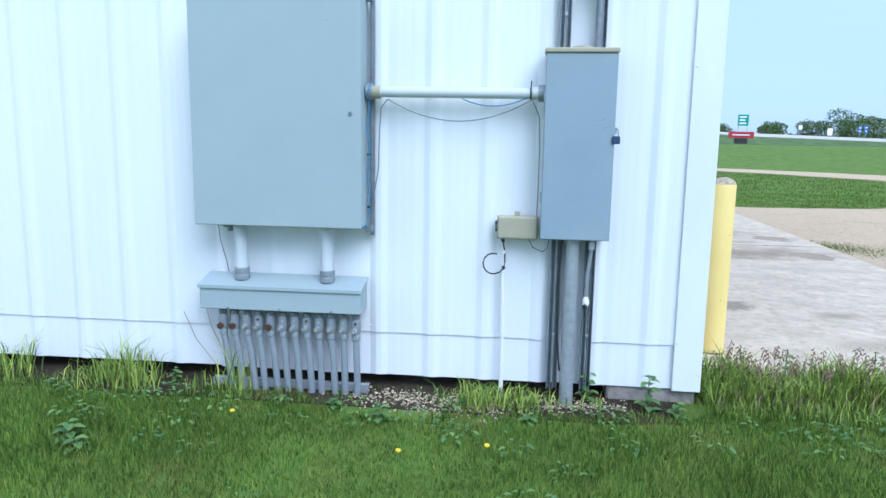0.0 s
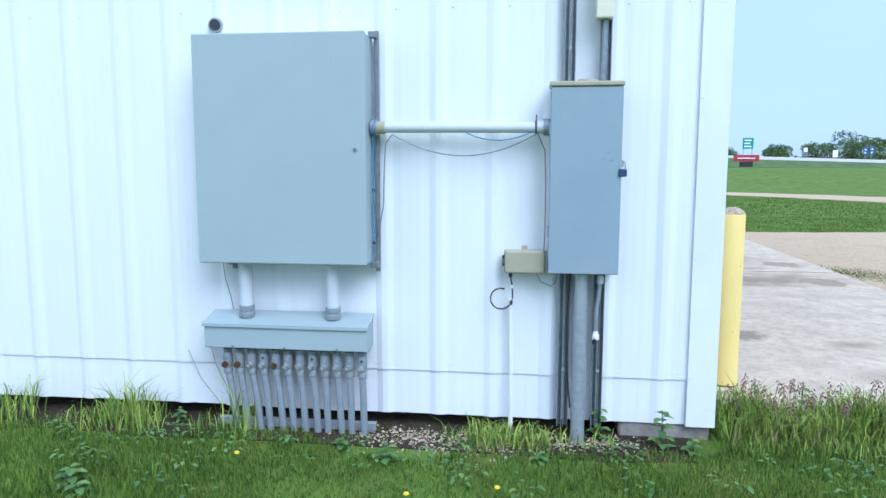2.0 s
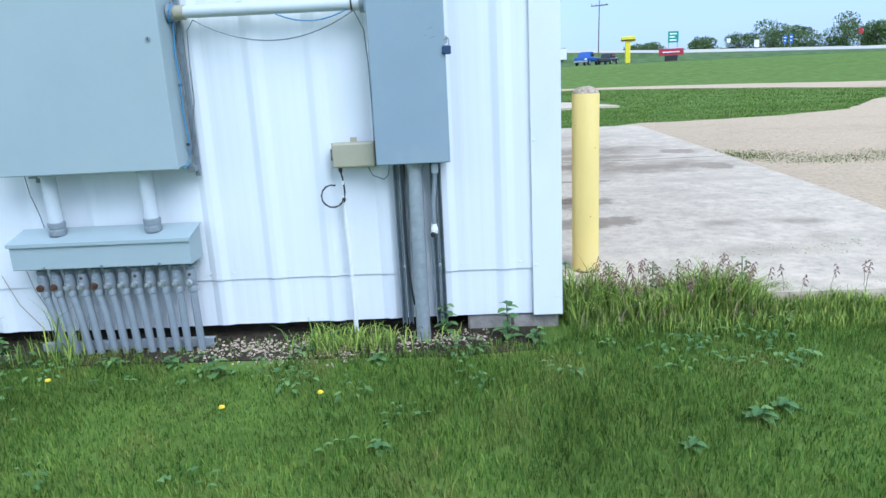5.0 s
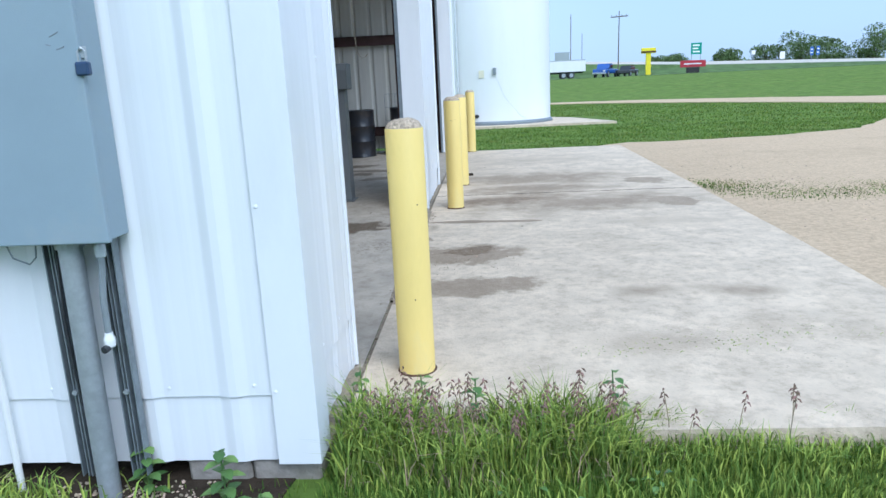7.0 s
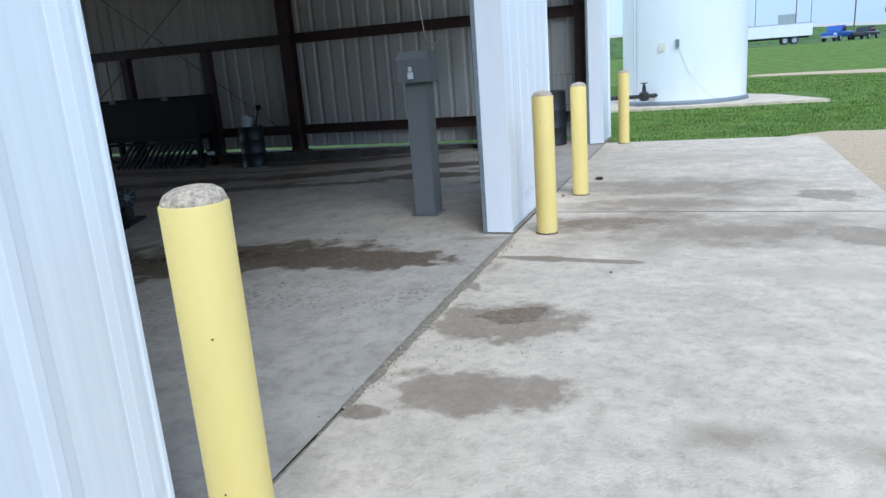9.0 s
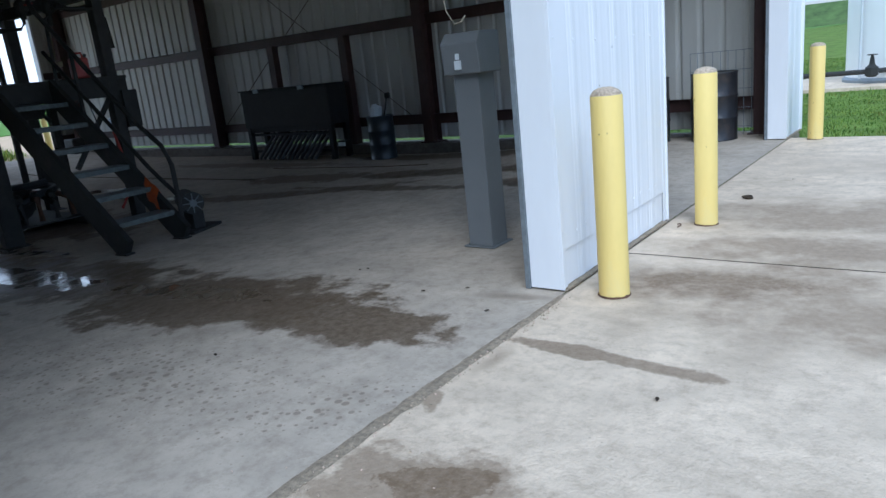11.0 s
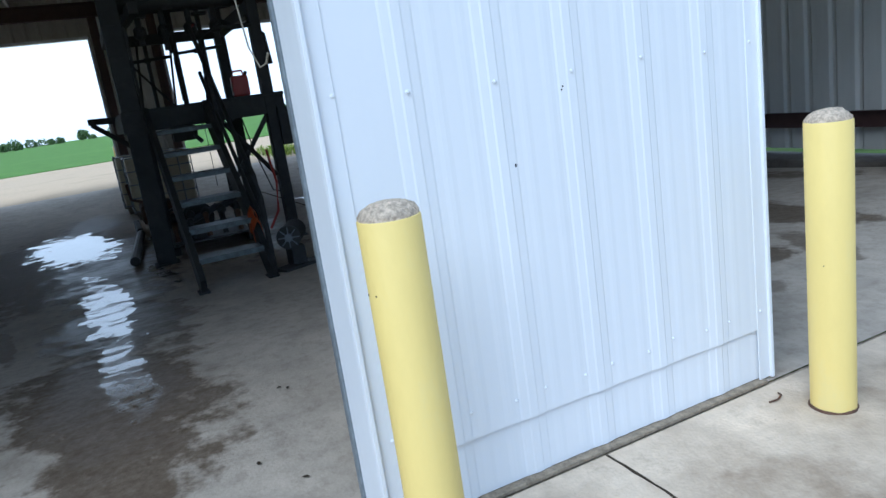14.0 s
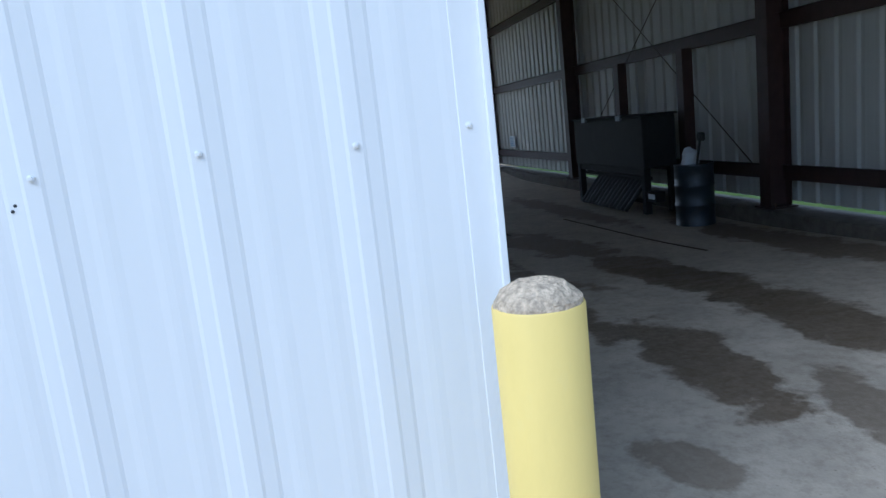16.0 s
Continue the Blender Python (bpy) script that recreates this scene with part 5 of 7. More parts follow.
def tower():
    t = thing("loading_platform", (-7.8, 5.95, FZ), "dark steel loading platform with stairs and handrail", "platform")
    def beam(p, q, w, h, mt=M_STEELD, name="beam", label=""):
        part(name, bar(p, q, w, h), mt, t, label)
    for x, y, wy in ((-6.94, 5.24, 0.105), (-6.92, 6.80, 0.065), (-9.25, 5.30, 0.075), (-9.25, 6.78, 0.075)):
        fz = floor_z(x, y)
        part("post", merge(box((x - 0.075, y - wy, fz + 0.012), (x + 0.075, y + wy, 3.9), 0.006), box((x - 0.14, y - 0.14, fz), (x + 0.14, y + 0.14, fz + 0.014))), M_STEELD, t)
    part("deck", box((-9.5, 5.12, 1.575), (-6.84, 6.98, 1.615), 0.004), M_STEELD, t)
    for y in (5.14, 5.40, 6.68, 6.92):
        beam((-9.5, y, 1.475), (-6.86, y, 1.475), 0.06, 0.20)
    for x in (-9.44, -6.88):
        beam((x, 5.11, 1.47), (x, 6.97, 1.47), 0.06, 0.21)
    beam((-9.40, 4.76, 1.60), (-9.40, 5.24, 1.58), 0.10, 0.09, name="bracket")
    beam((-9.40, 4.80, 1.56), (-9.40, 5.28, 1.16), 0.06, 0.07, name="bracket")
    beam((-6.92, 6.86, 1.2), (-6.92, 7.05, 1.2), 0.24, 0.46, name="electric_box")
    for y in (5.385, 6.035):
        beam((-4.72, y, floor_z(-4.72, y) + 0.03), (-6.90, y, 1.52), 0.055, 0.27, name="stringer", label="rusty-edged stair stringer")
        beam((-4.70, y, floor_z(-4.7, y) + 0.008), (-4.90, y, floor_z(-4.9, y) + 0.008), 0.10, 0.016, name="foot_plate")
    for k in range(6):
        x, z = -4.95 - 0.335 * k, 0.155 + 0.240 * k
        part("tread", merge(box((x - 0.14, 5.405, z - 0.012), (x + 0.13, 6.015, z), 0.002), box((x + 0.122, 5.405, z - 0.05), (x + 0.13, 6.015, z - 0.012))), M_TREAD, t, "worn chequered stair tread")
    def slope(x, up):
        return (x, 6.065, (x + 6.90) / 2.18 * -1.60 + 1.47 + up)
    part("handrail", tube([(-4.78, 6.065, floor_z(-4.78, 6.065)), (-4.78, 6.065, 0.62), (-4.90, 6.065, 0.82), slope(-5.3, 0.78), slope(-6.92, 0.92), (-7.0, 6.065, 2.52)], 0.026, 10), M_STEELD, t, smooth=True)
    part("midrail", tube([(-4.78, 6.065, 0.30), slope(-5.2, 0.36), slope(-6.92, 0.46)], 0.022, 8), M_STEELD, t, smooth=True)
    part("rail_post", tube([slope(-6.3, 0.0), slope(-6.3, 0.88)], 0.022, 8), M_STEELD, t)
    part("handrail", tube([(-6.84, 5.36, 1.5), (-6.84, 5.36, 2.5), (-9.3, 5.30, 2.5)], 0.022, 8), M_STEELD, t)
    part("handrail", tube([(-6.84, 6.10, 1.5), (-6.80, 6.12, 2.30), (-6.84, 6.30, 2.42), (-6.86, 6.78, 2.42)], 0.02, 8), M_STEELD, t)
    for z in (2.62, 3.35):
        for y in (5.22, 6.78):
            beam((-9.3, y, z), (-6.85, y, z), 0.10, 0.14)
        beam((-9.25, 5.2, z), (-9.25, 6.8, z), 0.10, 0.14)
    beam((-6.92, 5.2, 3.35), (-6.92, 6.8, 3.35), 0.10, 0.16)
    # manifold, drop pipes and valves
    part("manifold", tube([(-7.3, 5.35, 2.82), (-7.3, 6.65, 2.80)], 0.10, 12), M_STEELD, t, smooth=True)
    part("manifold", tube([(-8.1, 5.30, 2.95), (-8.1, 6.70, 2.95)], 0.14, 12), M_STEELD, t, smooth=True)
    for k, y in enumerate((5.55, 5.82, 6.12, 6.42)):
        part("drop_pipe", tube([(-7.3, y, 2.8), (-7.3, y, 2.35 - 0.08 * (k % 2))], 0.035, 8), M_STEELD, t)
        part("valve", lathe(-7.3, y, [(0.05, 2.42), (0.075, 2.45), (0.075, 2.53), (0.05, 2.56)], 10), M_STEELD, t)
        part("valve_handle", box((-7.2, y - 0.012, 2.49), (-7.02, y + 0.012, 2.505)), M_RED if k == 2 else M_STEELD, t)
    part("load_arm", tube([(-7.35, 6.5, 2.55), (-7.2, 6.62, 2.45), (-7.0, 6.74, 2.44), (-6.9, 6.88, 2.3), (-6.88, 6.9, 1.95)], 0.032, 8), M_STEELD, t, smooth=True)
    for y, w in ((5.72, 0.05), (6.12, 0.07), (6.52, 0.06)):
        beam((-9.22, y, 1.62), (-9.22, y, 3.3), w, w, name="back_post")
    for y0, y1, z in ((5.35, 6.0, 2.26), (6.0, 6.62, 2.32)):
        part("fill_pipe", tube([(-8.4, y0, 1.7), (-8.4, y0, z - 0.06), (-8.4, y0 + 0.06, z), (-8.4, y1 - 0.06, z + 0.03), (-8.4, y1, z + 0.10), (-8.4, y1, 2.9)], 0.022, 8), M_STEELD, t, smooth=True)
        part("union", tube([(-8.4, y0 + 0.26, z + 0.008), (-8.4, y0 + 0.34, z + 0.012)], 0.034, 8), M_STEELD, t)
    for y, z in ((5.62, 3.02), (5.95, 3.08), (6.3, 3.0), (6.58, 3.06)):
        part("actuator", lathe(-7.55, y, [(0.03, z - 0.22), (0.10, z - 0.16), (0.11, z), (0.08, z + 0.06), (0.03, z + 0.09)], 10), M_STEELD, t, smooth=True)
        part("flange", lathe(-7.3, y - 0.05, [(0.09, z - 0.36), (0.09, z - 0.33)], 10), M_STEELD, t)
    part("knee_brace", tube([(-6.88, 6.12, 1.46), (-6.88, 6.72, 0.62)], 0.028, 8), M_STEELD, t)
    part("under_box", box((-6.98, 5.62, 1.20), (-6.84, 5.86, 1.385), 0.008), M_STEELD, t)
    part("pull_chain", tube([(-6.86, 5.98, 1.38), (-6.86, 5.985, 0.62)], 0.004, 5), M_STEELD, t)
    part("red_hose", tube([(-6.78, 6.62, 0.95), (-6.72, 6.66, 0.55), (-6.66, 6.60, 0.20), (-6.70, 6.48, 0.0)], 0.016, 6), M_RED, t)
    for k in range(3):
        part("rod", tube([(-9.2, 5.5 + 0.45 * k, 1.55), (-9.2, 5.62 + 0.45 * k, 2.6)], 0.018, 6), M_STEELD, t)
    part("brace", tube([(-9.2, 5.3, 2.55), (-9.2, 6.0, 1.6)], 0.016, 6), M_STEELD, t)
    part("side_panel", box((-7.75, 5.16, 1.617), (-7.10, 5.36, 2.25), 0.01), M_STEELD, t, "dark control panel")
    part("boom", bar((-6.9, 5.5, 2.72), (-9.25, 5.25, 2.60), 0.10, 0.12), M_STEELD, t)
    for y in (5.5, 6.5):
        beam((-9.25, y, floor_z(-9.25, y)), (-9.25, y, 1.4), 0.07, 0.07, name="sub_post")
    beam((-8.1, 6.55, floor_z(-8.1, 6.55)), (-8.1, 6.55, 1.4), 0.10, 0.10, name="sub_post")
    beam((-6.92, 6.74, 1.35), (-6.92, 6.15, 0.55), 0.05, 0.05, name="brace")
    part("cord", tube(sag((-6.86, 5.95, 1.36), (-6.86, 6.35, 1.38), 0.10, 8), 0.008, 5), M_BLACK, t)
    part("cord", tube([(-6.86, 6.42, 1.38), (-6.82, 6.5, 0.9), (-6.80, 6.62, 0.45), (-6.8, 6.7, 0.42)], 0.008, 5), M_BLACK, t)
    part("nozzle", tube([(-6.84, 5.88, 1.36), (-6.84, 5.86, 1.24), (-6.82, 5.92, 1.16)], 0.028, 7), M_BLACK, t)


tower()


def jerrycan(x, y, z):
    t = thing("jerrycan", (x, y, z), "red plastic fuel can on the platform deck", "fuel can")
    part("body", box((x - 0.07, y - 0.10, z), (x + 0.07, y + 0.10, z + 0.25), 0.025, seg=2), M_RED, t)
    part("handle", tube([(x, y - 0.07, z + 0.24), (x, y - 0.055, z + 0.305), (x, y + 0.05, z + 0.305), (x, y + 0.065, z + 0.24)], 0.013, 8), M_RED, t)
    part("cap", tube([(x, y + 0.075, z + 0.24), (x, y + 0.10, z + 0.29)], 0.02, 8), M_BLACK, t)


jerrycan(-7.05, 6.52, 1.616)


def tote(x, y):
    """A caged tank on a pallet."""
    z = floor_z(x, y)
    t = thing("tote_tank", (x, y, z), "yellowed plastic tote tank in a steel cage on a pallet", "tank", "tote tanks")
    part("bottle", box((x - 0.48, y - 0.55, z + 0.15), (x + 0.48, y + 0.55, z + 1.12), 0.05, seg=2), M_IBC, t)
    part("lid", lathe(x, y, [(0.11, z + 1.12), (0.11, z + 1.16), (0.09, z + 1.165)], 16), M_BLACK, t)
    for k in range(6):
        u = -0.5 + 0.2 * k
        for sx in (-0.5, 0.5):
            part("cage_bar", tube([(x + sx, y + u * 1.14, z + 0.13), (x + sx, y + u * 1.14, z + 1.14)], 0.011, 6), M_GALVD, t)
    for k in range(5):
        zz = z + 0.16 + 0.24 * k
        part("cage_ring", tube([(x - 0.5, y - 0.57, zz), (x + 0.5, y - 0.57, zz), (x + 0.5, y + 0.57, zz), (x - 0.5, y + 0.57, zz), (x - 0.5, y - 0.57, zz)], 0.011, 6), M_GALVD, t)
    for u in (-0.45, 0.0, 0.45):
        part("pallet_foot", box((x - 0.5, y + u - 0.07, z), (x + 0.5, y + u + 0.07, z + 0.11), 0.004), M_WOODP, t)
    part("pallet_deck", box((x - 0.52, y - 0.58, z + 0.11), (x + 0.52, y + 0.58, z + 0.135), 0.004), M_WOODP, t)


tote(-12.4, 5.72)
tote(-13.8, 5.60)


def pump_skid():
    t = thing("pump_skid", (-8.2, 5.9, FZ), "dark pump skid tangled with pipes and valves under the platform", "pump")
    z = FZ
    part("skid", merge(box((-9.1, 5.35, z), (-7.3, 5.45, z + 0.10), 0.004), box((-9.1, 6.3, z), (-7.3, 6.4, z + 0.10), 0.004)), M_STEELD, t)
    part("skid_plate", box((-9.0, 5.4, z + 0.10), (-7.4, 6.36, z + 0.12), 0.003), M_STEELD, t)
    part("motor", tube([(-8.9, 5.8, z + 0.34), (-8.3, 5.8, z + 0.34)], 0.17, 16), M_RUST, t, "rusty electric motor", smooth=True)
    part("pump_body", tube([(-8.25, 5.8, z + 0.34), (-7.95, 5.8, z + 0.34)], 0.21, 16), M_STEELD, t, smooth=True)
    for k in range(5):
        y = 5.45 + 0.2 * k
        part("pipe", tube([(-7.5, y, z + 0.14), (-7.5, y, z + 0.32 + 0.05 * (k % 3)), (-7.9, y + 0.04, z + 0.40), (-8.8, y + 0.1, z + 0.36)], 0.038, 8), M_STEELD if k % 2 else M_RUST, t, smooth=True)
        part("valve", lathe(-7.62, y + 0.02, [(0.035, z + 0.38), (0.06, z + 0.41), (0.06, z + 0.46), (0.02, z + 0.50)], 8), M_STEELD, t)
    part("pipe", tube([(-7.2, 4.9, z + 0.06), (-9.6, 5.1, z + 0.06)], 0.06, 10), M_STEELD, t, smooth=True)
    part("hose", tube([(-7.6, 5.5, z + 0.30)] + [(-8.0 + 0.3 * math.cos(0.6 * k), 6.0 + 0.3 * math.sin(0.6 * k), z + 0.46 + 0.012 * k) for k in range(12)], 0.045, 8), M_BLACK, t, smooth=True)


pump_skid()


def engine():
    x, y = -10.2, 5.45
    z = floor_z(x, y)
    t = thing("pump_engine", (x, y, z), "rust-red engine on a dark frame among hoses", "engine")
    for sy in (-0.35, 0.35):
        part("frame_rail", box((x - 0.6, y + sy - 0.04, z), (x + 0.6, y + sy + 0.04, z + 0.14), 0.006), M_STEELD, t)
    part("block", box((x - 0.32, y - 0.26, z + 0.14), (x + 0.30, y + 0.22, z + 0.44), 0.03, seg=2), M_RUST, t)
    part("head", box((x - 0.26, y - 0.14, z + 0.44), (x + 0.22, y + 0.12, z + 0.56), 0.02), M_RED, t, "dull red engine top")
    part("flywheel", tube([(x + 0.31, y - 0.02, z + 0.30), (x + 0.37, y - 0.02, z + 0.30)], 0.15, 18), M_STEELD, t)
    part("air_filter", lathe(x - 0.1, y + 0.02, [(0.09, z + 0.56), (0.11, z + 0.58), (0.11, z + 0.68), (0.05, z + 0.70)], 14), M_STEELD, t)
    part("exhaust", tube([(x + 0.1, y - 0.2, z + 0.48), (x + 0.12, y - 0.36, z + 0.55), (x + 0.12, y - 0.38, z + 0.80)], 0.024, 8), M_RUST, t)
    part("suction_hose", tube([(x + 0.3, y + 0.1, z + 0.26), (x + 0.7, y + 0.2, z + 0.34), (x + 1.0, y - 0.1, z + 0.22), (x + 1.3, y - 0.2, z + 0.07)], 0.045, 8), M_BLACK, t, smooth=True)


engine()


def floor_motor():
    x, y = -4.98, 6.34
    z = floor_z(x, y)
    t = thing("blower_motor", (x, y, z), "small dark motor with a round finned end on the floor", "motor")
    part("shell", tube([(x + 0.10, y - 0.06, z + 0.33), (x - 0.28, y + 0.10, z + 0.33)], 0.112, 20), M_STEELD, t, smooth=True)
    part("end_ring", tube([(x + 0.125, y - 0.07, z + 0.33), (x + 0.10, y - 0.06, z + 0.33)], 0.120, 20), M_STEELD, t)
    n = Vector((0.92, -0.39, 0))
    s = Vector((0.39, 0.92, 0))
    c = Vector((x + 0.13, y - 0.072, z + 0.33))
    for k in range(8):
        a = math.pi * k / 4
        d = s * math.cos(a) + Vector((0, 0, 1)) * math.sin(a)
        part("spoke", tube([c + d * 0.03, c + d * 0.105], 0.006, 5), M_PED, t)
    part("boss", tube([c - n * 0.01, c + n * 0.02], 0.04, 10), M_PED, t)
    part("foot", box((x - 0.22, y - 0.05, z), (x + 0.05, y + 0.09, z + 0.215), 0.005), M_STEELD, t)
    t2 = thing("floor_plate", (x, y, z), "flat dark steel plate lying on the floor", "plate")
    part("plate", bar((x + 0.10, y - 0.20, z + 0.018), (x - 0.10, y + 0.30, z + 0.018), 0.20, 0.03), M_STEELD, t2)
    # a rag over the stair stringer
    rx, ry, rz = -5.13, 6.035, 0.315
    t3 = thing("orange_rag", (rx, ry, rz), "crumpled orange rag hung over the stair side", "rag")
    bm = bmesh.new()
    rows = [(-0.055, -0.10), (-0.045, 0.04), (0.0, 0.115), (0.045, 0.05), (0.060, -0.13)]
    grid = [[bm.verts.new((rx + 0.10 * (u - 2) / 2 - 0.02 * v, ry + a, rz + b - 0.073 * (u - 2) / 2)) for v, (a, b) in enumerate(rows)] for u in range(5)]
    for a, b in zip(grid, grid[1:]):
        for v in range(4):
            bm.faces.new((a[v], a[v + 1], b[v + 1], b[v]))
    for v in bm.verts:
        v.co += Vector((0.6, 1, 0.8)) * 0.016 * noise.noise(v.co * 17)
    bmesh.ops.solidify(bm, geom=bm.faces[:], thickness=0.008)
    part("cloth", bm, M_ORANGE, t3)


floor_motor()
t = thing("black_bag", (-18.0, 11.6, 0), "dark box standing by the far jamb", "box")
part("body", box((-18.3, 11.45, -0.03), (-17.8, 11.8, 0.40), 0.03), M_STEELD, t)
t = thing("light_fixture", (-18.5, 11.85, 2.4), "small tan fixture on the corner column", "fixture")
part("body", box((-18.55, 11.78, 2.34), (-18.44, 11.995, 2.48), 0.01), M_TAN, t)
t = thing("drain_rock", (0.372, 7.97, 0), "dark lump of debris on the apron", "debris")
bm = bmesh.new()
bmesh.ops.create_icosphere(bm, subdivisions=2, radius=0.035)
for v in bm.verts:
    v.co = Vector((0.372, 7.97, 0.015)) + Vector((v.co.x * 1.4, v.co.y, v.co.z * 0.55)) * (1 + 0.4 * noise.noise(v.co * 40))
part("lump", bm, M_SOIL, t)


# ---- white tank north of the shed ----
def tank():
    x, y, r, z = 1.00, 21.7, 1.67, -0.05
    t = thing("storage_tank", (x, y, z), "tall white steel storage tank on a concrete pad", "tank")
    part("shell", lathe(x, y, [(r, z + 0.10), (r, z + 1.5), (r, z + 3.0), (r, 4.6), (r, 5.6), (r * 0.5, 6.0), (0.05, 6.1)], 64), M_TANK, t, smooth=True)
    part("base_ring", lathe(x, y, [(r + 0.07, z), (r + 0.07, z + 0.06), (r + 0.01, z + 0.11)], 64), M_GALVD, t, "grey base ring", smooth=True)
    ax, ay = x - 0.75, y - 1.50
    part("pipe", tube([(ax + 0.1, ay, z + 0.28), (ax - 0.25, ay - 0.2, z + 0.28), (ax - 2.6, ay - 0.3, z + 0.26)], 0.055, 10), M_STEELD, t, smooth=True)
    v = part("valve", lathe(ax - 0.22, ay - 0.2, [(0.08, z + 0.16), (0.13, z + 0.20), (0.13, z + 0.36), (0.06, z + 0.42), (0.03, z + 0.62)], 12), M_STEELD, t, "black flanged valve")
    part("handwheel", lathe(ax - 0.22, ay - 0.2, [(0.10, z + 0.62), (0.10, z + 0.64)], 12), M_STEELD, v)
    part("gauge_pipe", tube([(x - 1.26, y - 1.17, z + 0.1), (x - 1.26, y - 1.17, 5.0)], 0.03, 8), M_PVC, t)
    part("notice", box((x - 0.60, y - 1.61, z + 1.42), (x - 0.30, y - 1.56, z + 1.64)), M_CREAM, t)
    part("light_box", box((x - 0.17, y - 1.75, z + 1.50), (x - 0.08, y - 1.65, z + 1.70), 0.01), M_GALVD, t)
    part("cable", tube([(x - 0.1, y - 1.685, z + 1.5), (x + 0.15, y - 1.675, z + 0.85), (x + 0.6, y - 1.57, z + 0.3), (x + 0.85, y - 1.45, z + 0.12)], 0.0045, 5), M_PVC, t)


tank()
whole("pavement_tank_pad", poly([(-1.8, 19.4), (4.45, 19.6), (3.5, 22.6), (2.4, 24.0), (-1.8, 24.0)], -0.3, -0.05), M_CONC, "pale concrete pad under the tank", "pavement", kind="structure")


# ---- grass, weeds, stones ----
def blades(name, x0, x1, y0, y1, count, h0, h1, wide, mt, label, z=GZ, keep=None, lean=0.5, seed=1, clump=0.0):
    """Many bent grass blades joined into one mesh."""
    rg = np.random.default_rng(seed)
    px, py = rg.uniform(x0, x1, count), rg.uniform(y0, y1, count)
    if keep is not None:
        ok = keep(px, py, rg)
        px, py = px[ok], py[ok]
    n = len(px)
    patch = 0.75 + 0.35 * np.sin(px * 2.1 + 1.3 * np.sin(py * 1.7)) * np.sin(py * 2.6 + 0.8) + clump * np.sin(px * 9.0) * np.sin(py * 7.0 + px)
    h = rg.uniform(h0, h1, n) * np.clip(patch, 0.45, 1.4)
    a, b = rg.uniform(0, 2 * np.pi, n), rg.uniform(0, 2 * np.pi, n)
    w = wide * rg.uniform(0.6, 1.3, n)
    bend = h * lean * rg.uniform(0.1, 1.0, n)
    sx, sy, lx, ly = np.cos(a) * w / 2, np.sin(a) * w / 2, np.cos(b) * bend, np.sin(b) * bend
    co = np.zeros((n, 5, 3))
    for k, (side, f, up, thin) in enumerate(((-1, 0, 0, 1), (1, 0, 0, 1), (-1, 0.35, 0.6, 0.8), (1, 0.35, 0.6, 0.8), (0, 1, 1, 0))):
        co[:, k, 0] = px + side * sx * thin + lx * f
        co[:, k, 1] = py + side * sy * thin + ly * f
        co[:, k, 2] = z + h * up * (1 - 0.25 * (f == 1) * lean)
    base = np.arange(n)[:, None] * 5
    quads = (base + np.array([[0, 1, 3, 2]]))
    tris = (base + np.array([[2, 3, 4]]))
    me = bpy.data.meshes.new(name)
    me.vertices.add(n * 5)
    me.vertices.foreach_set("co", co.ravel())
    me.loops.add(n * 7)
    me.polygons.add(n * 2)
    loops = np.concatenate([quads, tris], axis=1).ravel()
    me.loops.foreach_set("vertex_index", loops.astype(np.int32))
    starts = (np.arange(n)[:, None] * 7 + np.array([[0, 4]])).ravel()
    me.polygons.foreach_set("loop_start", starts.astype(np.int32))
    me.update(calc_edges=True)
    me.validate()
    me.materials.append(mt)
    ob = new(name, me)
    ob.location = ORIGIN
    return tagged(ob, label, "grass", kind="stuff")


def off_apron(px, py, rg):
    edge = 0.24 - 0.06 * np.clip(px - 1.1, 0, 1) + 0.04 * np.sin(px * 3.1) + 0.06 * np.sin(px * 11)
    soil = (px < 0.02) & (py > -0.25 + 0.08 * (px > -0.6) + 0.09 * np.sin(px * 4.3) + 0.05 * np.sin(px * 13) - 0.13 * ((px > -1.95) & (px < -0.95)))
    thin = rg.uniform(0, 1, len(px)) < 0.14
    bare = (np.abs(px + 0.74) < 0.20 + 0.06 * np.sin(py * 20)) & (py > -0.30)
    return ((px > 0.0) & (py < edge)) | ~bare & ((px <= 0.0) & (~soil | thin) & (py < -0.03))


def yard_edge(px):
    """Where the lawn begins north of the apron and the gravel."""
    return np.interp(px, [-3, 2.9, 3.1, 6.6, 8.3, 11.6, 14, 24], [11.60, 11.60, 12.05, 12.45, 13.5, 17.6, 20.1, 21])


ORIGIN = SOUTH
blades("lawn_grass", -5.2, 4.2, -2.3, 0.75, 250000, 0.025, 0.085, 0.0034, M_GRASS, "short mown green lawn grass", lean=0.75, seed=3,
       keep=lambda px, py, rg: off_apron(px, py, rg) & (rg.uniform(0, 1, len(px)) < np.clip((py + 2.3) / 0.7, 0, 1) * np.clip((4.2 - px) / 1.2, 0, 1) * np.clip((px + 5.2) / 0.8, 0, 1)))
blades("lawn_grass", -9.0, 9.0, -7.0, -2.3, 50000, 0.05, 0.11, 0.010, M_GRASS, "short mown green lawn grass", lean=0.75, seed=4)
blades("lawn_grass", -9.0, -5.2, -2.3, -0.2, 12000, 0.05, 0.12, 0.009, M_GRASS, "short mown green lawn grass", lean=0.7, seed=5)
ORIGIN = Vector((0, 0, 0))
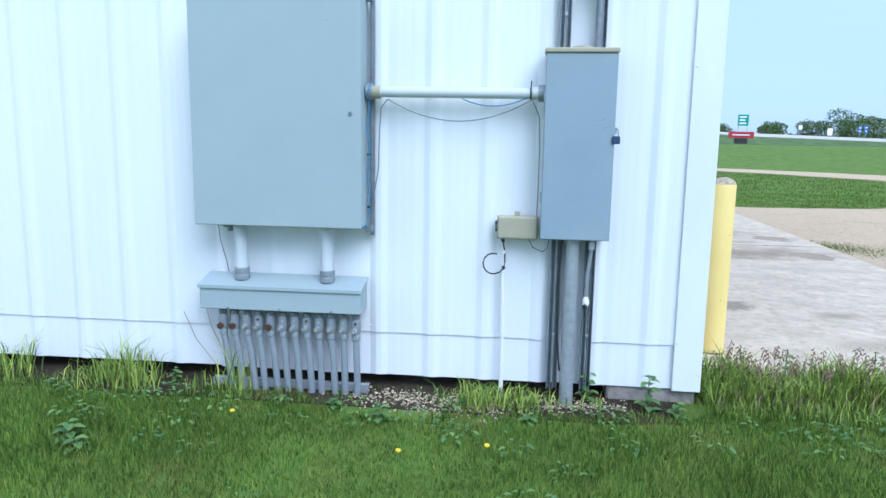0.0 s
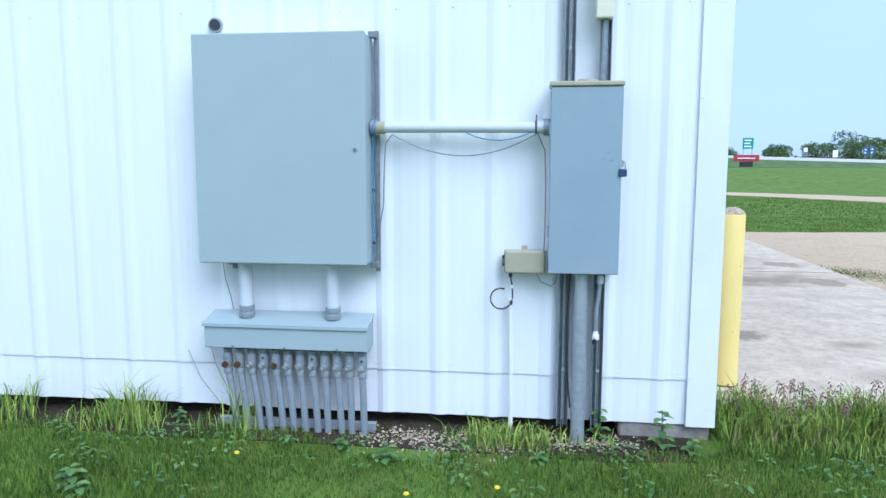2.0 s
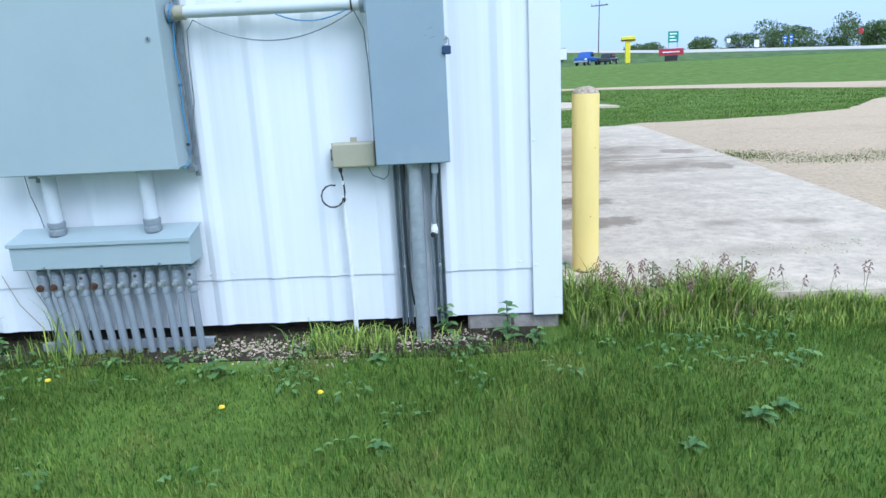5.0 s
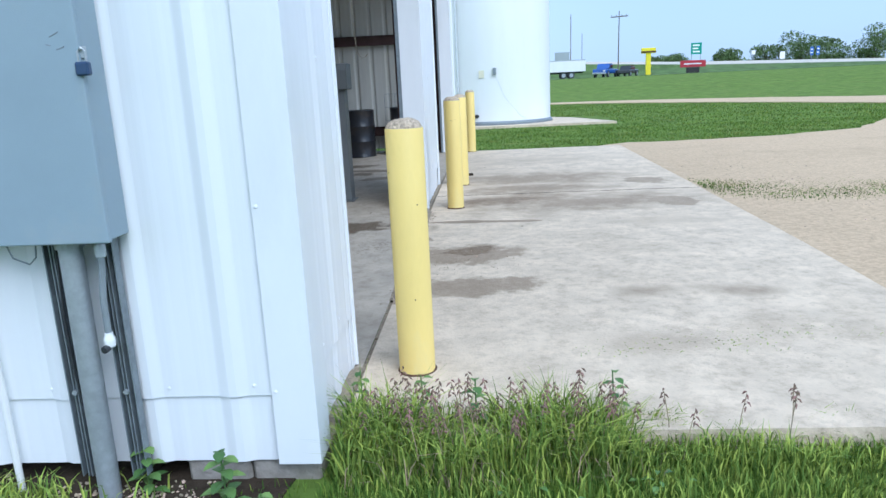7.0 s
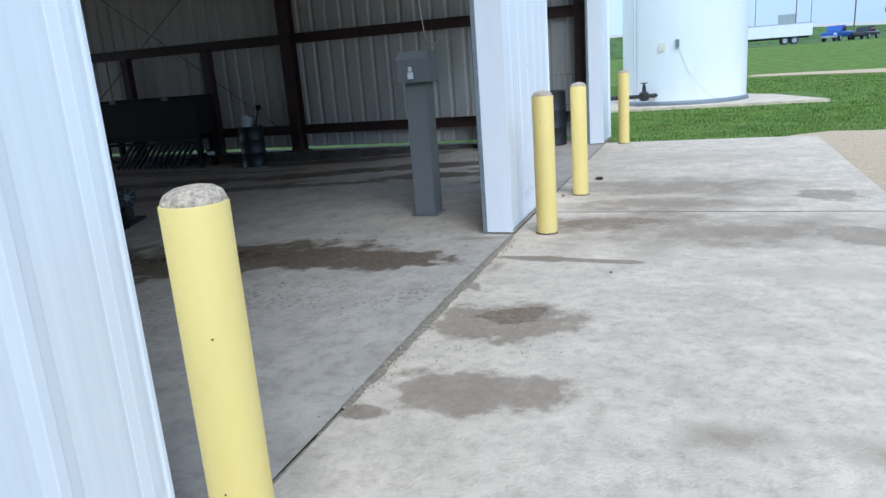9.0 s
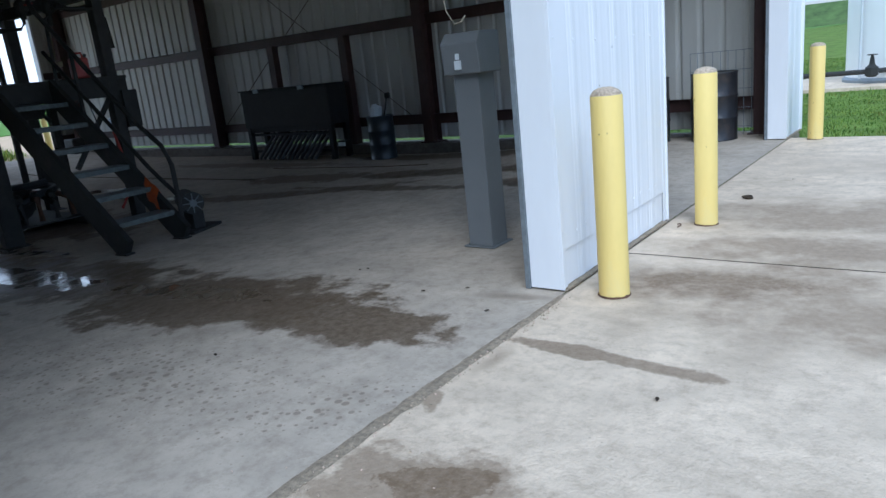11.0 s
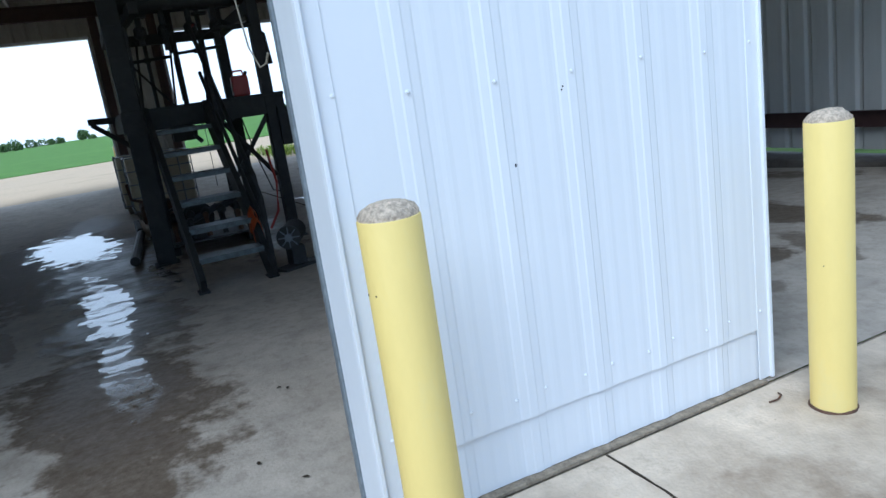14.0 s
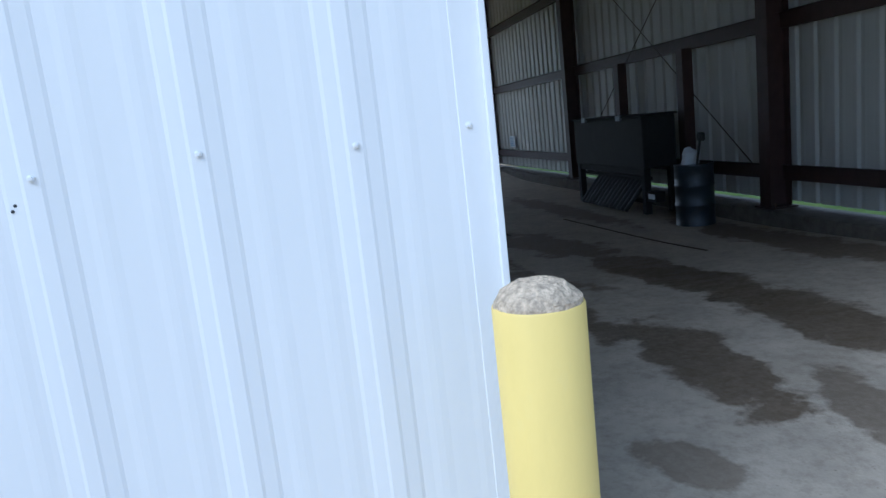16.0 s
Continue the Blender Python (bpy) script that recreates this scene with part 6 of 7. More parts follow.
blades("lawn_grass", -3.0, 16.0, 11.5, 18.0, 60000, 0.03, 0.07, 0.009, M_GRASS, "green grass beyond the apron", lean=0.6, seed=6,
       keep=lambda px, py, rg: (py > yard_edge(px) + 0.08 * np.sin(px * 5)) & ~((px < 0.1) & (py < 12.45)))
blades("lawn_grass", -6.0, 20.0, 18.0, 36.0, 60000, 0.04, 0.08, 0.018, M_GRASS, "green grass beyond the apron", lean=0.6, seed=7,
       keep=lambda px, py, rg: ~((px > -1.9) & (px < 4.6) & (py > 19.3) & (py < 24.1)) & (py > yard_edge(px)) & (py < np.interp(px, [3, 7, 11, 14.5, 20], [38, 34.6, 30, 24, 19])))
blades("lawn_grass", 3.05, 9.0, 3.6, 7.4, 60000, 0.012, 0.04, 0.010, M_GRASS, "sparse strip of grass in the gravel", z=-0.03, lean=0.8, seed=8,
       keep=lambda px, py, rg: np.abs(py - (6.35 - (px - 3.1) * 0.36 + 0.12 * np.sin(px * 3))) < rg.uniform(0.1, 0.85, len(px)))
# tall unmown fringe round the corner and the apron's edge
blades("tall_grass", -26.0, -19.0, 8.6, 11.5, 2600, 0.15, 0.40, 0.03, M_TALL, "weedy grass on the gravel behind the shed", z=-0.03, lean=0.6, seed=13,
       keep=lambda px, py, rg: (px + 22.5) ** 2 / 10 + (py - 10.6) ** 2 / 1.1 < rg.uniform(0.3, 1.2, len(px)))
ORIGIN = SOUTH
blades("tall_grass", 0.03, 1.15, -0.02, 0.30, 3300, 0.12, 0.30, 0.0065, M_TALL, "lush tall grass tuft at the apron corner", lean=0.9, seed=14, clump=0.3)
blades("tall_grass", 1.05, 3.4, 0.02, 0.34, 5200, 0.08, 0.22, 0.0055, M_TALL, "tall grass fringe along the apron edge", lean=0.9, seed=15, clump=0.3)
blades("tall_grass", 0.05, 4.2, -0.20, 0.20, 5500, 0.05, 0.13, 0.0065, M_TALL, "tall unmown grass along the apron edge", lean=0.6, seed=9, clump=0.3)
blades("tall_grass", 0.04, 1.2, -0.10, 0.42, 380, 0.08, 0.24, 0.004, M_DRY, "dry brown stems among the tall grass", lean=0.9, seed=10, clump=0.3,
       keep=lambda px, py, rg: (py < 0.4) | (px < 0.25))
blades("tall_grass", -4.7, -2.55, -0.34, -0.05, 1500, 0.12, 0.36, 0.007, M_TALL, "tall grass tufts along the wall", lean=0.8, seed=11, clump=0.5,
       keep=lambda px, py, rg: np.sin(px * 7.0) + 0.6 * np.sin(px * 17) > rg.uniform(-0.9, 1.3, len(px)))
blades("tall_grass", -1.45, -0.55, -0.30, -0.06, 900, 0.08, 0.24, 0.007, M_TALL, "tall grass tufts along the wall", lean=0.9, seed=12,
       keep=lambda px, py, rg: (np.abs(px + 1.20) < 0.14) | (np.abs(px + 0.98) < 0.10) | (rg.uniform(0, 1, len(px)) < 0.12))


ORIGIN = Vector((0, 0, 0))
blades("grass_clippings", 1.0, 2.7, 1.35, 1.95, 900, 0.006, 0.014, 0.005, M_TALL, "dry green clippings scattered on the concrete", z=-0.033, lean=3.0, seed=15,
       keep=lambda px, py, rg: np.abs(py - 1.45 - 0.18 * (px - 1.0) - 0.05 * np.sin(px * 9)) < rg.uniform(0, 0.22, len(px)))
ORIGIN = SOUTH
# seed heads over the tall fringe
bm = bmesh.new()
rg = random.Random(5)
for k in range(75):
    x, y = rg.choice((rg.uniform(0.15, 1.15), rg.uniform(0.15, 1.15), rg.uniform(0.15, 1.15), rg.uniform(0.2, 2.6))), rg.uniform(0.02, 0.30)
    h = rg.uniform(0.20, 0.31)
    lx, ly = rg.uniform(-0.08, 0.08), rg.uniform(-0.06, 0.06)
    tip = Vector((x + lx, y + ly, GZ + h))
    tube([(x, y, GZ), (x + lx * 0.5, y + ly * 0.5, GZ + h * 0.6), tip], 0.0016, 4, bm)
whole("grass_stems", bm, M_DRY, "dry flowering grass stems", "grass", kind="stuff")
bm = bmesh.new()
rg = random.Random(5)
for k in range(75):
    x, y = rg.choice((rg.uniform(0.15, 1.15), rg.uniform(0.15, 1.15), rg.uniform(0.15, 1.15), rg.uniform(0.2, 2.6))), rg.uniform(0.02, 0.30)
    h = rg.uniform(0.20, 0.31)
    lx, ly = rg.uniform(-0.08, 0.08), rg.uniform(-0.06, 0.06)
    tip = Vector((x + lx, y + ly, GZ + h))
    for j in range(7):
        d = Vector((math.cos(j * 2.4 + k), math.sin(j * 2.4 + k), -0.5)) * 0.018
        c = tip - Vector((0, 0, 0.010 * j - 0.01))
        tube([c, c + d * 0.5, c + d + Vector((0, 0, -0.008))], 0.003, 4, bm, [0.001, 0.0042, 0.0008])
whole("grass_seed_heads", bm, M_SEED, "drooping purple-brown grass seed heads", "grass", kind="stuff")


def leaf(bm, base, direction, length, width, droop):
    d = Vector(direction).normalized()
    s = d.cross(Vector((0, 0, 1))).normalized()
    rows = []
    for f, w in ((0, 0.12), (0.3, 0.8), (0.6, 1.0), (0.85, 0.55)):
        c = Vector(base) + d * length * f + Vector((0, 0, -droop * f * f * length))
        rows.append((bm.verts.new(c - s * width * w / 2 + Vector((0, 0, 0.12 * width * w))), bm.verts.new(c), bm.verts.new(c + s * width * w / 2 + Vector((0, 0, 0.12 * width * w)))))
    tip = bm.verts.new(Vector(base) + d * length + Vector((0, 0, -droop * length)))
    for a, b in zip(rows, rows[1:]):
        bm.faces.new((a[0], a[1], b[1], b[0]))
        bm.faces.new((a[1], a[2], b[2], b[1]))
    bm.faces.new((rows[-1][0], rows[-1][1], tip))
    bm.faces.new((rows[-1][1], rows[-1][2], tip))


def weed(x, y, h, spread, n, label, seed):
    rg = random.Random(seed)
    t = thing("weed", (x, y, GZ), label, "weed", "weeds")
    bm = bmesh.new()
    top = (x + rg.uniform(-0.02, 0.02), y, GZ + h)
    part("stem", tube([(x, y, GZ), top], 0.003, 5), M_WEED, t)
    for k in range(n):
        f = (k + 0.5) / n
        a = k * 2.4 + rg.uniform(-0.4, 0.4)
        leaf(bm, (x, y, GZ + h * f), (math.cos(a), math.sin(a), 0.5 - 0.3 * f), spread * (1.05 - 0.5 * f), spread * 0.42, 0.4)
    part("foliage", bm, M_WEED, t, "pointed green leaves")


for k, (x, y, h, s, n) in enumerate(((-0.30, -0.16, 0.22, 0.10, 16), (-0.62, -0.06, 0.18, 0.09, 14), (-0.16, -0.22, 0.09, 0.08, 9), (-1.72, -0.50, 0.10, 0.09, 10),
                                     (-3.15, -0.95, 0.10, 0.11, 12), (-3.05, -1.05, 0.07, 0.10, 9), (0.62, -1.10, 0.06, 0.09, 9), (0.75, -1.02, 0.05, 0.08, 8),
                                     (1.35, -0.95, 0.06, 0.10, 10), (1.5, -0.80, 0.05, 0.09, 9), (0.08, 0.40, 0.26, 0.07, 16), (0.34, 0.38, 0.24, 0.07, 14),
                                     (-3.35, -0.12, 0.10, 0.08, 12), (-3.05, -0.10, 0.09, 0.07, 12), (-2.0, -0.36, 0.06, 0.08, 8), (-0.95, -0.42, 0.06, 0.08, 9),
                                     (0.30, -1.30, 0.05, 0.07, 8), (-0.85, -1.25, 0.05, 0.07, 8), (0.55, 0.25, 0.28, 0.09, 12), (1.1, 0.35, 0.26, 0.08, 12))):
    weed(x, y, h, s, n, "small broad-leaved green weed in the grass", 40 + k)
# low broad leaves mixed into the lawn
bm = bmesh.new()
rg = random.Random(77)
for k in range(90):
    cx, cy = rg.uniform(-4.6, 3.6), rg.choice((rg.uniform(-2.2, 0.0), rg.uniform(-0.7, -0.2)))
    if cx < 0 and cy > -0.2:
        continue
    for j in range(rg.randint(7, 14)):
        a = rg.uniform(0, 6.28)
        d = rg.uniform(0.0, 0.11)
        s = rg.uniform(0.022, 0.05)
        leaf(bm, (cx + d * math.cos(a), cy + d * math.sin(a), GZ + rg.uniform(0.03, 0.075)), (math.cos(a), math.sin(a), 0.35), s, s * 0.5, 0.5)
whole("lawn_leaves", bm, M_WEED, "low broad weed leaves mixed into the lawn", "weeds", kind="stuff")
for x, y, h in ((-2.46, -0.66, 0.08), (-1.15, -0.86, 0.07), (-1.55, -0.95, 0.06)):
    t = thing("dandelion", (x, y, GZ), "yellow dandelion flower in the lawn", "flower", "dandelions")
    part("stem", tube([(x, y, GZ), (x + 0.005, y, GZ + h)], 0.002, 5), M_WEED, t)
    part("flower_head", lathe(x + 0.005, y, [(0.004, GZ + h - 0.006), (0.014, GZ + h + 0.001), (0.011, GZ + h + 0.008), (0.004, GZ + h + 0.010)], 10), M_DAND, t)


def stones(name, spots, count, r0, r1, z, label, seed, mt):
    rg = random.Random(seed)
    verts, faces = [], []
    ico = bmesh.new()
    bmesh.ops.create_icosphere(ico, subdivisions=1, radius=1)
    tv = [v.co.copy() for v in ico.verts]
    tf = [[v.index for v in f.verts] for f in ico.faces]
    ico.free()
    for k in range(count):
        sx, sy, ax, ay = spots[k % len(spots)]
        x, y = rg.gauss(sx, ax), rg.gauss(sy, ay)
        r = rg.uniform(r0, r1)
        q = Euler((rg.uniform(0, 6), rg.uniform(0, 6), rg.uniform(0, 6))).to_matrix()
        sc = Vector((rg.uniform(0.7, 1.3), rg.uniform(0.6, 1.1), rg.uniform(0.4, 0.8)))
        n0 = len(verts)
        for v in tv:
            p = q @ (Vector((v.x * sc.x, v.y * sc.y, v.z * sc.z)) * r * (1 + 0.3 * noise.noise(v * 2 + Vector((k, 0, 0)))))
            verts.append((x + p.x, y + p.y, z + r * 0.3 + p.z))
        faces += [[n0 + i for i in f] for f in tf]
    me = bpy.data.meshes.new(name)
    me.from_pydata(verts, [], faces)
    me.materials.append(mt)
    ob = new(name, me)
    ob.location = ORIGIN
    return tagged(ob, label, "stones", kind="stuff")


stones("gravel_stones", [(-1.50, -0.18, 0.22, 0.08), (-1.25, -0.24, 0.12, 0.08), (-1.70, -0.14, 0.14, 0.06), (-0.90, -0.15, 0.12, 0.06), (-0.60, -0.12, 0.12, 0.05), (-1.4, -0.22, 0.3, 0.09)], 1500, 0.004, 0.0125, GZ, "pale limestone chips under the wall", 3, M_STONE)
ORIGIN = Vector((0, 0, 0))
stones("joint_grit", [(0.05, 3.0, 0.018, 0.35), (0.05, 4.2, 0.020, 0.35), (0.06, 2.6, 0.04, 0.2), (0.05, 5.0, 0.02, 0.15), (0.4, 3.1, 0.22, 0.2)], 420, 0.002, 0.006, 0.001, "grit along the floor joint", 4, M_STONE)
stones("gravel_stones", [(3.9, 6.5, 0.5, 0.9), (4.6, 4.5, 0.7, 1.2), (4.2, 9.0, 0.7, 0.9)], 420, 0.004, 0.010, -0.024, "loose stones on the gravel yard", 6, M_STONE)
rg = random.Random(11)
for k, (x, y) in enumerate(((-0.85, 5.1), (-0.6, 5.22), (-1.6, 5.35), (-1.55, 5.4), (-0.25, 4.95), (0.9, 4.35), (-1.3, 3.9), (0.55, 8.8))):
    t = thing("dead_leaf", (x, y, floor_z(min(x, 0), y)), "small dark dead leaf on the concrete", "leaf", "dead leaves")
    bm = bmesh.new()
    leaf(bm, (x, y, floor_z(min(x, 0), y) + 0.006), (math.cos(k), math.sin(k), 0.1), 0.035, 0.018, 0.1)
    part("blade", bm, M_SOIL, t)
bm = tube([(0.10, 7.02, 0.004), (0.13, 7.0, 0.012), (0.145, 6.96, 0.012), (0.13, 6.93, 0.004)], 0.004, 5)
whole("bent_wire", bm, M_RUST, "small bent rusty wire on the apron", "wire")


# ---- distance: highway, signs, vehicles, trees ----
ORIGIN = Vector((-1.4, 0, RISE))
bm = bmesh.new()
prof = ((116, -0.2), (122, -0.02), (124, 0.05), (138, 0.85), (142, 0.85), (150, -0.2))
xs = [-400 + 40 * k for k in range(26)]
rows = [[bm.verts.new((x, y + 0.02 * x, z + (min(3.0, max(0.0, 60 - x) * 0.055) if z > -0.1 else 0))) for y, z in prof] for x in xs]
for a, b in zip(rows, rows[1:]):
    for k in range(len(prof) - 1):
        f = bm.faces.new((a[k], b[k], b[k + 1], a[k + 1]))
        f.material_index = 1 if k in (2, 3) else 0
whole("road_highway", bm, [M_VERGE, M_ROAD], "pale concrete highway on a low grass bank", "highway", kind="structure")


def sign_post(x, y, z0, top, w, h, mt, label, legs=(0,), bars=0, board="board"):
    t = thing("road_sign", (x, y, z0), label, "sign", "road signs")
    for s in legs:
        part("post", box((x + s - 0.05, y + 0.04, z0), (x + s + 0.05, y + 0.12, top - h * 0.4), 0.0), M_GALVD, t)
    b = part(board, box((x - w / 2, y - 0.03, top - h), (x + w / 2, y + 0.03, top), 0.02), mt, t)
    for k in range(bars):
        zz = top - h * (k + 0.8) / (bars + 0.6)
        part("text_bar", box((x - w * 0.34, y - 0.045, zz - h * 0.06), (x + w * (0.30 - 0.12 * (k % 2)), y - 0.032, zz + h * 0.06)), M_SIGNW, b)
    return t


sign_post(41.0, 136, 0.5, 5.25, 1.95, 2.05, M_SIGNG, "green highway direction sign on two posts", (-0.8, 0.8), 3)
sign_post(56.2, 135, 0.3, 2.9, 0.9, 1.3, M_SIGNW, "white road sign facing away on a post", (0,), 1)
sign_post(61.4, 135, 0.3, 3.5, 0.6, 1.5, M_SIGNB, "blue service road sign on a post", (0,), 2)
sign_post(62.5, 135, 0.3, 3.6, 0.6, 1.6, M_SIGNB, "blue service road sign on a post", (0,), 2)
sign_post(83.2, 150, 0.0, 4.6, 0.85, 1.25, M_SIGNR, "red road sign on a post", (0,), 0)
sign_post(24.0, 210, 1.8, 7.2, 4.2, 2.6, M_GALV, "grey back of a large road sign", (-1.2, 1.2), 0)
sign_post(52.8, 140, 0.5, 3.5, 0.7, 0.8, M_SIGNW, "small white road sign on a post", (0,), 0)
t = thing("pylon_sign", (25.2, 104, GZ), "tall yellow T-shaped roadside sign", "sign")
part("stem", box((24.85, 103.6, GZ), (25.55, 104.0, 2.9), 0.05), M_SIGNY, t)
part("head", box((24.2, 103.5, 2.9), (26.2, 104.1, 3.65), 0.06), M_SIGNY, t)
part("dark_band", box((24.15, 103.45, 3.02), (26.25, 103.49, 3.22), 0.01), M_RUST, t)
t = thing("red_sign_board", (31.8, 105, GZ), "low red board sign on a dark base", "sign")
part("board", box((30.0, 104.8, 0.72), (33.6, 105.0, 1.66), 0.04), M_SIGNR, t)
part("text_bar", box((30.5, 104.76, 1.10), (33.0, 104.79, 1.26), 0.01), M_SIGNW, t)
part("base", box((30.9, 104.7, GZ), (32.7, 105.1, 0.70), 0.05), M_STEELD, t)


def pole(x, y, h, arm, label):
    t = thing("utility_pole", (x, y, GZ), label, "pole", "utility poles")
    part("shaft", tube([(x, y, GZ - 0.2), (x + 0.1, y, h)], 0.14, 8, None, [0.095, 0.06]), M_WOODP, t)
    if arm:
        a = part("crossarm", bar((x - arm, y - 0.12, h - 0.8), (x + arm + 0.2, y - 0.12, h - 0.7), 0.12, 0.14), M_WOODP, t)
        for s in (-0.9, -0.3, 0.4, 1.0):
            part("insulator", lathe(x + arm * s, y - 0.12, [(0.05, h - 0.66), (0.09, h - 0.6), (0.05, h - 0.5)], 6), M_GALVD, a)
    return t


pole(20.8, 103, 8.8, 1.1, "tall wooden utility pole with crossarm")
pole(17.2, 130, 10.9, 0, "slim wooden light pole")
pole(13.8, 170, 10.5, 1.8, "tall wooden utility pole with crossarm")
pole(86.0, 135, 11.0, 1.4, "tall wooden utility pole with crossarm")
pole(27.0, 190, 11.0, 0, "slim wooden light pole")
t = thing("leaning_post", (69.5, 106, GZ), "pale leaning marker post in the grass", "post")
part("shaft", tube([(69.0, 106, GZ - 0.1), (70.4, 106, 4.6)], 0.10, 6), M_PVC, t)


def wheel(parent, x, y, z, r, w):
    p = part("wheel", tube([(x, y - w / 2, z), (x, y + w / 2, z)], r, 18), M_BLACK, parent, smooth=True)
    part("rim", tube([(x, y - w / 2 - 0.01, z), (x, y - w / 2 + 0.02, z)], r * 0.6, 12), M_GALV, p)


def pickup(x, y):
    t = thing("pickup_truck", (x, y, GZ), "blue pickup truck parked on the grass", "pickup truck")
    z = GZ
    part("body", box((x - 2.5, y - 0.9, z + 0.45), (x + 2.5, y + 0.9, z + 1.05), 0.12, seg=2), M_CARB, t)
    bm = box((x - 1.3, y - 0.82, z + 1.04), (x + 0.5, y + 0.82, z + 1.72), 0.0)
    for v in bm.verts:
        if v.co.z > z + 1.5:
            v.co.x += 0.45 if v.co.x < x - 0.5 else -0.15
    bmesh.ops.bevel(bm, geom=bm.edges[:], offset=0.08, segments=2, affect="EDGES")
    part("cab", bm, M_CARB, t)
    part("side_window", box((x - 0.75, y - 0.86, z + 1.14), (x + 0.25, y - 0.80, z + 1.55), 0.03), M_GLASS, t)
    part("bumper", box((x - 2.6, y - 0.88, z + 0.42), (x - 2.45, y + 0.88, z + 0.62), 0.03), M_GALV, t)
    part("headlight", box((x - 2.52, y - 0.82, z + 0.72), (x - 2.46, y - 0.5, z + 0.90), 0.02), M_SIGNW, t)
    for sx in (-1.6, 1.6):
        for sy in (-0.82, 0.82):
            wheel(t, x + sx, y + sy, z + 0.38, 0.38, 0.24)
    t.rotation_euler.z = radians(62)


pickup(17.6, 94)


def sedan(x, y):
    t = thing("parked_car", (x, y, GZ), "dark low car parked beside the pickup", "car")
    z = GZ
    part("body", box((x - 2.2, y - 0.85, z + 0.32), (x + 2.2, y + 0.85, z + 0.85), 0.14, seg=2), M_CARD, t)
    bm = box((x - 1.1, y - 0.75, z + 0.83), (x + 1.2, y + 0.75, z + 1.36), 0.0)
    for v in bm.verts:
        if v.co.z > z + 1.2:
            v.co.x += 0.5 if v.co.x < x else -0.5
    bmesh.ops.bevel(bm, geom=bm.edges[:], offset=0.08, segments=2, affect="EDGES")
    part("cabin", bm, M_GLASS, t)
    for sx in (-1.4, 1.4):
        for sy in (-0.78, 0.78):
            wheel(t, x + sx, y + sy, z + 0.32, 0.32, 0.2)
    t.rotation_euler.z = radians(62)


sedan(20.6, 95)


def trailer(x0, x1, y):
    t = thing("white_trailer", ((x0 + x1) / 2, y, GZ), "long white box trailer parked on the grass", "trailer")
    z = GZ
    part("box", box((x0, y - 1.2, z + 0.95), (x1, y + 1.2, z + 2.55), 0.04), M_TANK, t)
    part("roof_edge", box((x0 - 0.02, y - 1.23, z + 2.50), (x1 + 0.02, y + 1.23, z + 2.60), 0.02), M_GALV, t)
    part("chassis", box((x0 + 0.3, y - 0.5, z + 0.72), (x1 - 0.3, y + 0.5, z + 0.94), 0.02), M_STEELD, t)
    for x in (x1 - 2.0, x1 - 3.1):
        for sy in (-0.95, 0.95):
            wheel(t, x, y + sy, z + 0.48, 0.48, 0.3)
    for sy in (-0.6, 0.6):
        part("landing_leg", box((x0 + 2.0, y + sy - 0.07, z), (x0 + 2.14, y + sy + 0.07, z + 0.75)), M_STEELD, t)


trailer(3.0, 16.2, 104)


def leaf_cloud(blobs, n, size, seed):
    """Leaves scattered in uneven clumps."""
    rg = np.random.default_rng(seed)
    pick = rg.integers(0, len(blobs), n)
    bl = np.array(blobs)[pick]
    d = rg.normal(size=(n, 3))
    d /= np.linalg.norm(d, axis=1)[:, None]
    c = bl[:, :3] + d * bl[:, 3:4] * (rg.uniform(0.45, 1.08, n) ** 0.6)[:, None] * np.array([1, 1, 0.85])
    u = rg.normal(size=(n, 3))
    u /= np.linalg.norm(u, axis=1)[:, None]
    v = np.cross(u, rg.normal(size=(n, 3)))
    v /= np.linalg.norm(v, axis=1)[:, None]
    s = size * rg.uniform(0.6, 1.4, n)[:, None]
    co = np.stack([c - u * s, c - v * s * 0.5, c + u * s, c + v * s * 0.5], axis=1).reshape(-1, 3)
    return co, np.arange(n * 4).reshape(-1, 4)


def crown_mesh(name, blobs, n, size, seed):
    co, fa = leaf_cloud(blobs, n, size, seed)
    me = bpy.data.meshes.new(name)
    me.from_pydata(co.tolist(), [], fa.tolist())
    me.materials.append(M_LEAF)
    return me


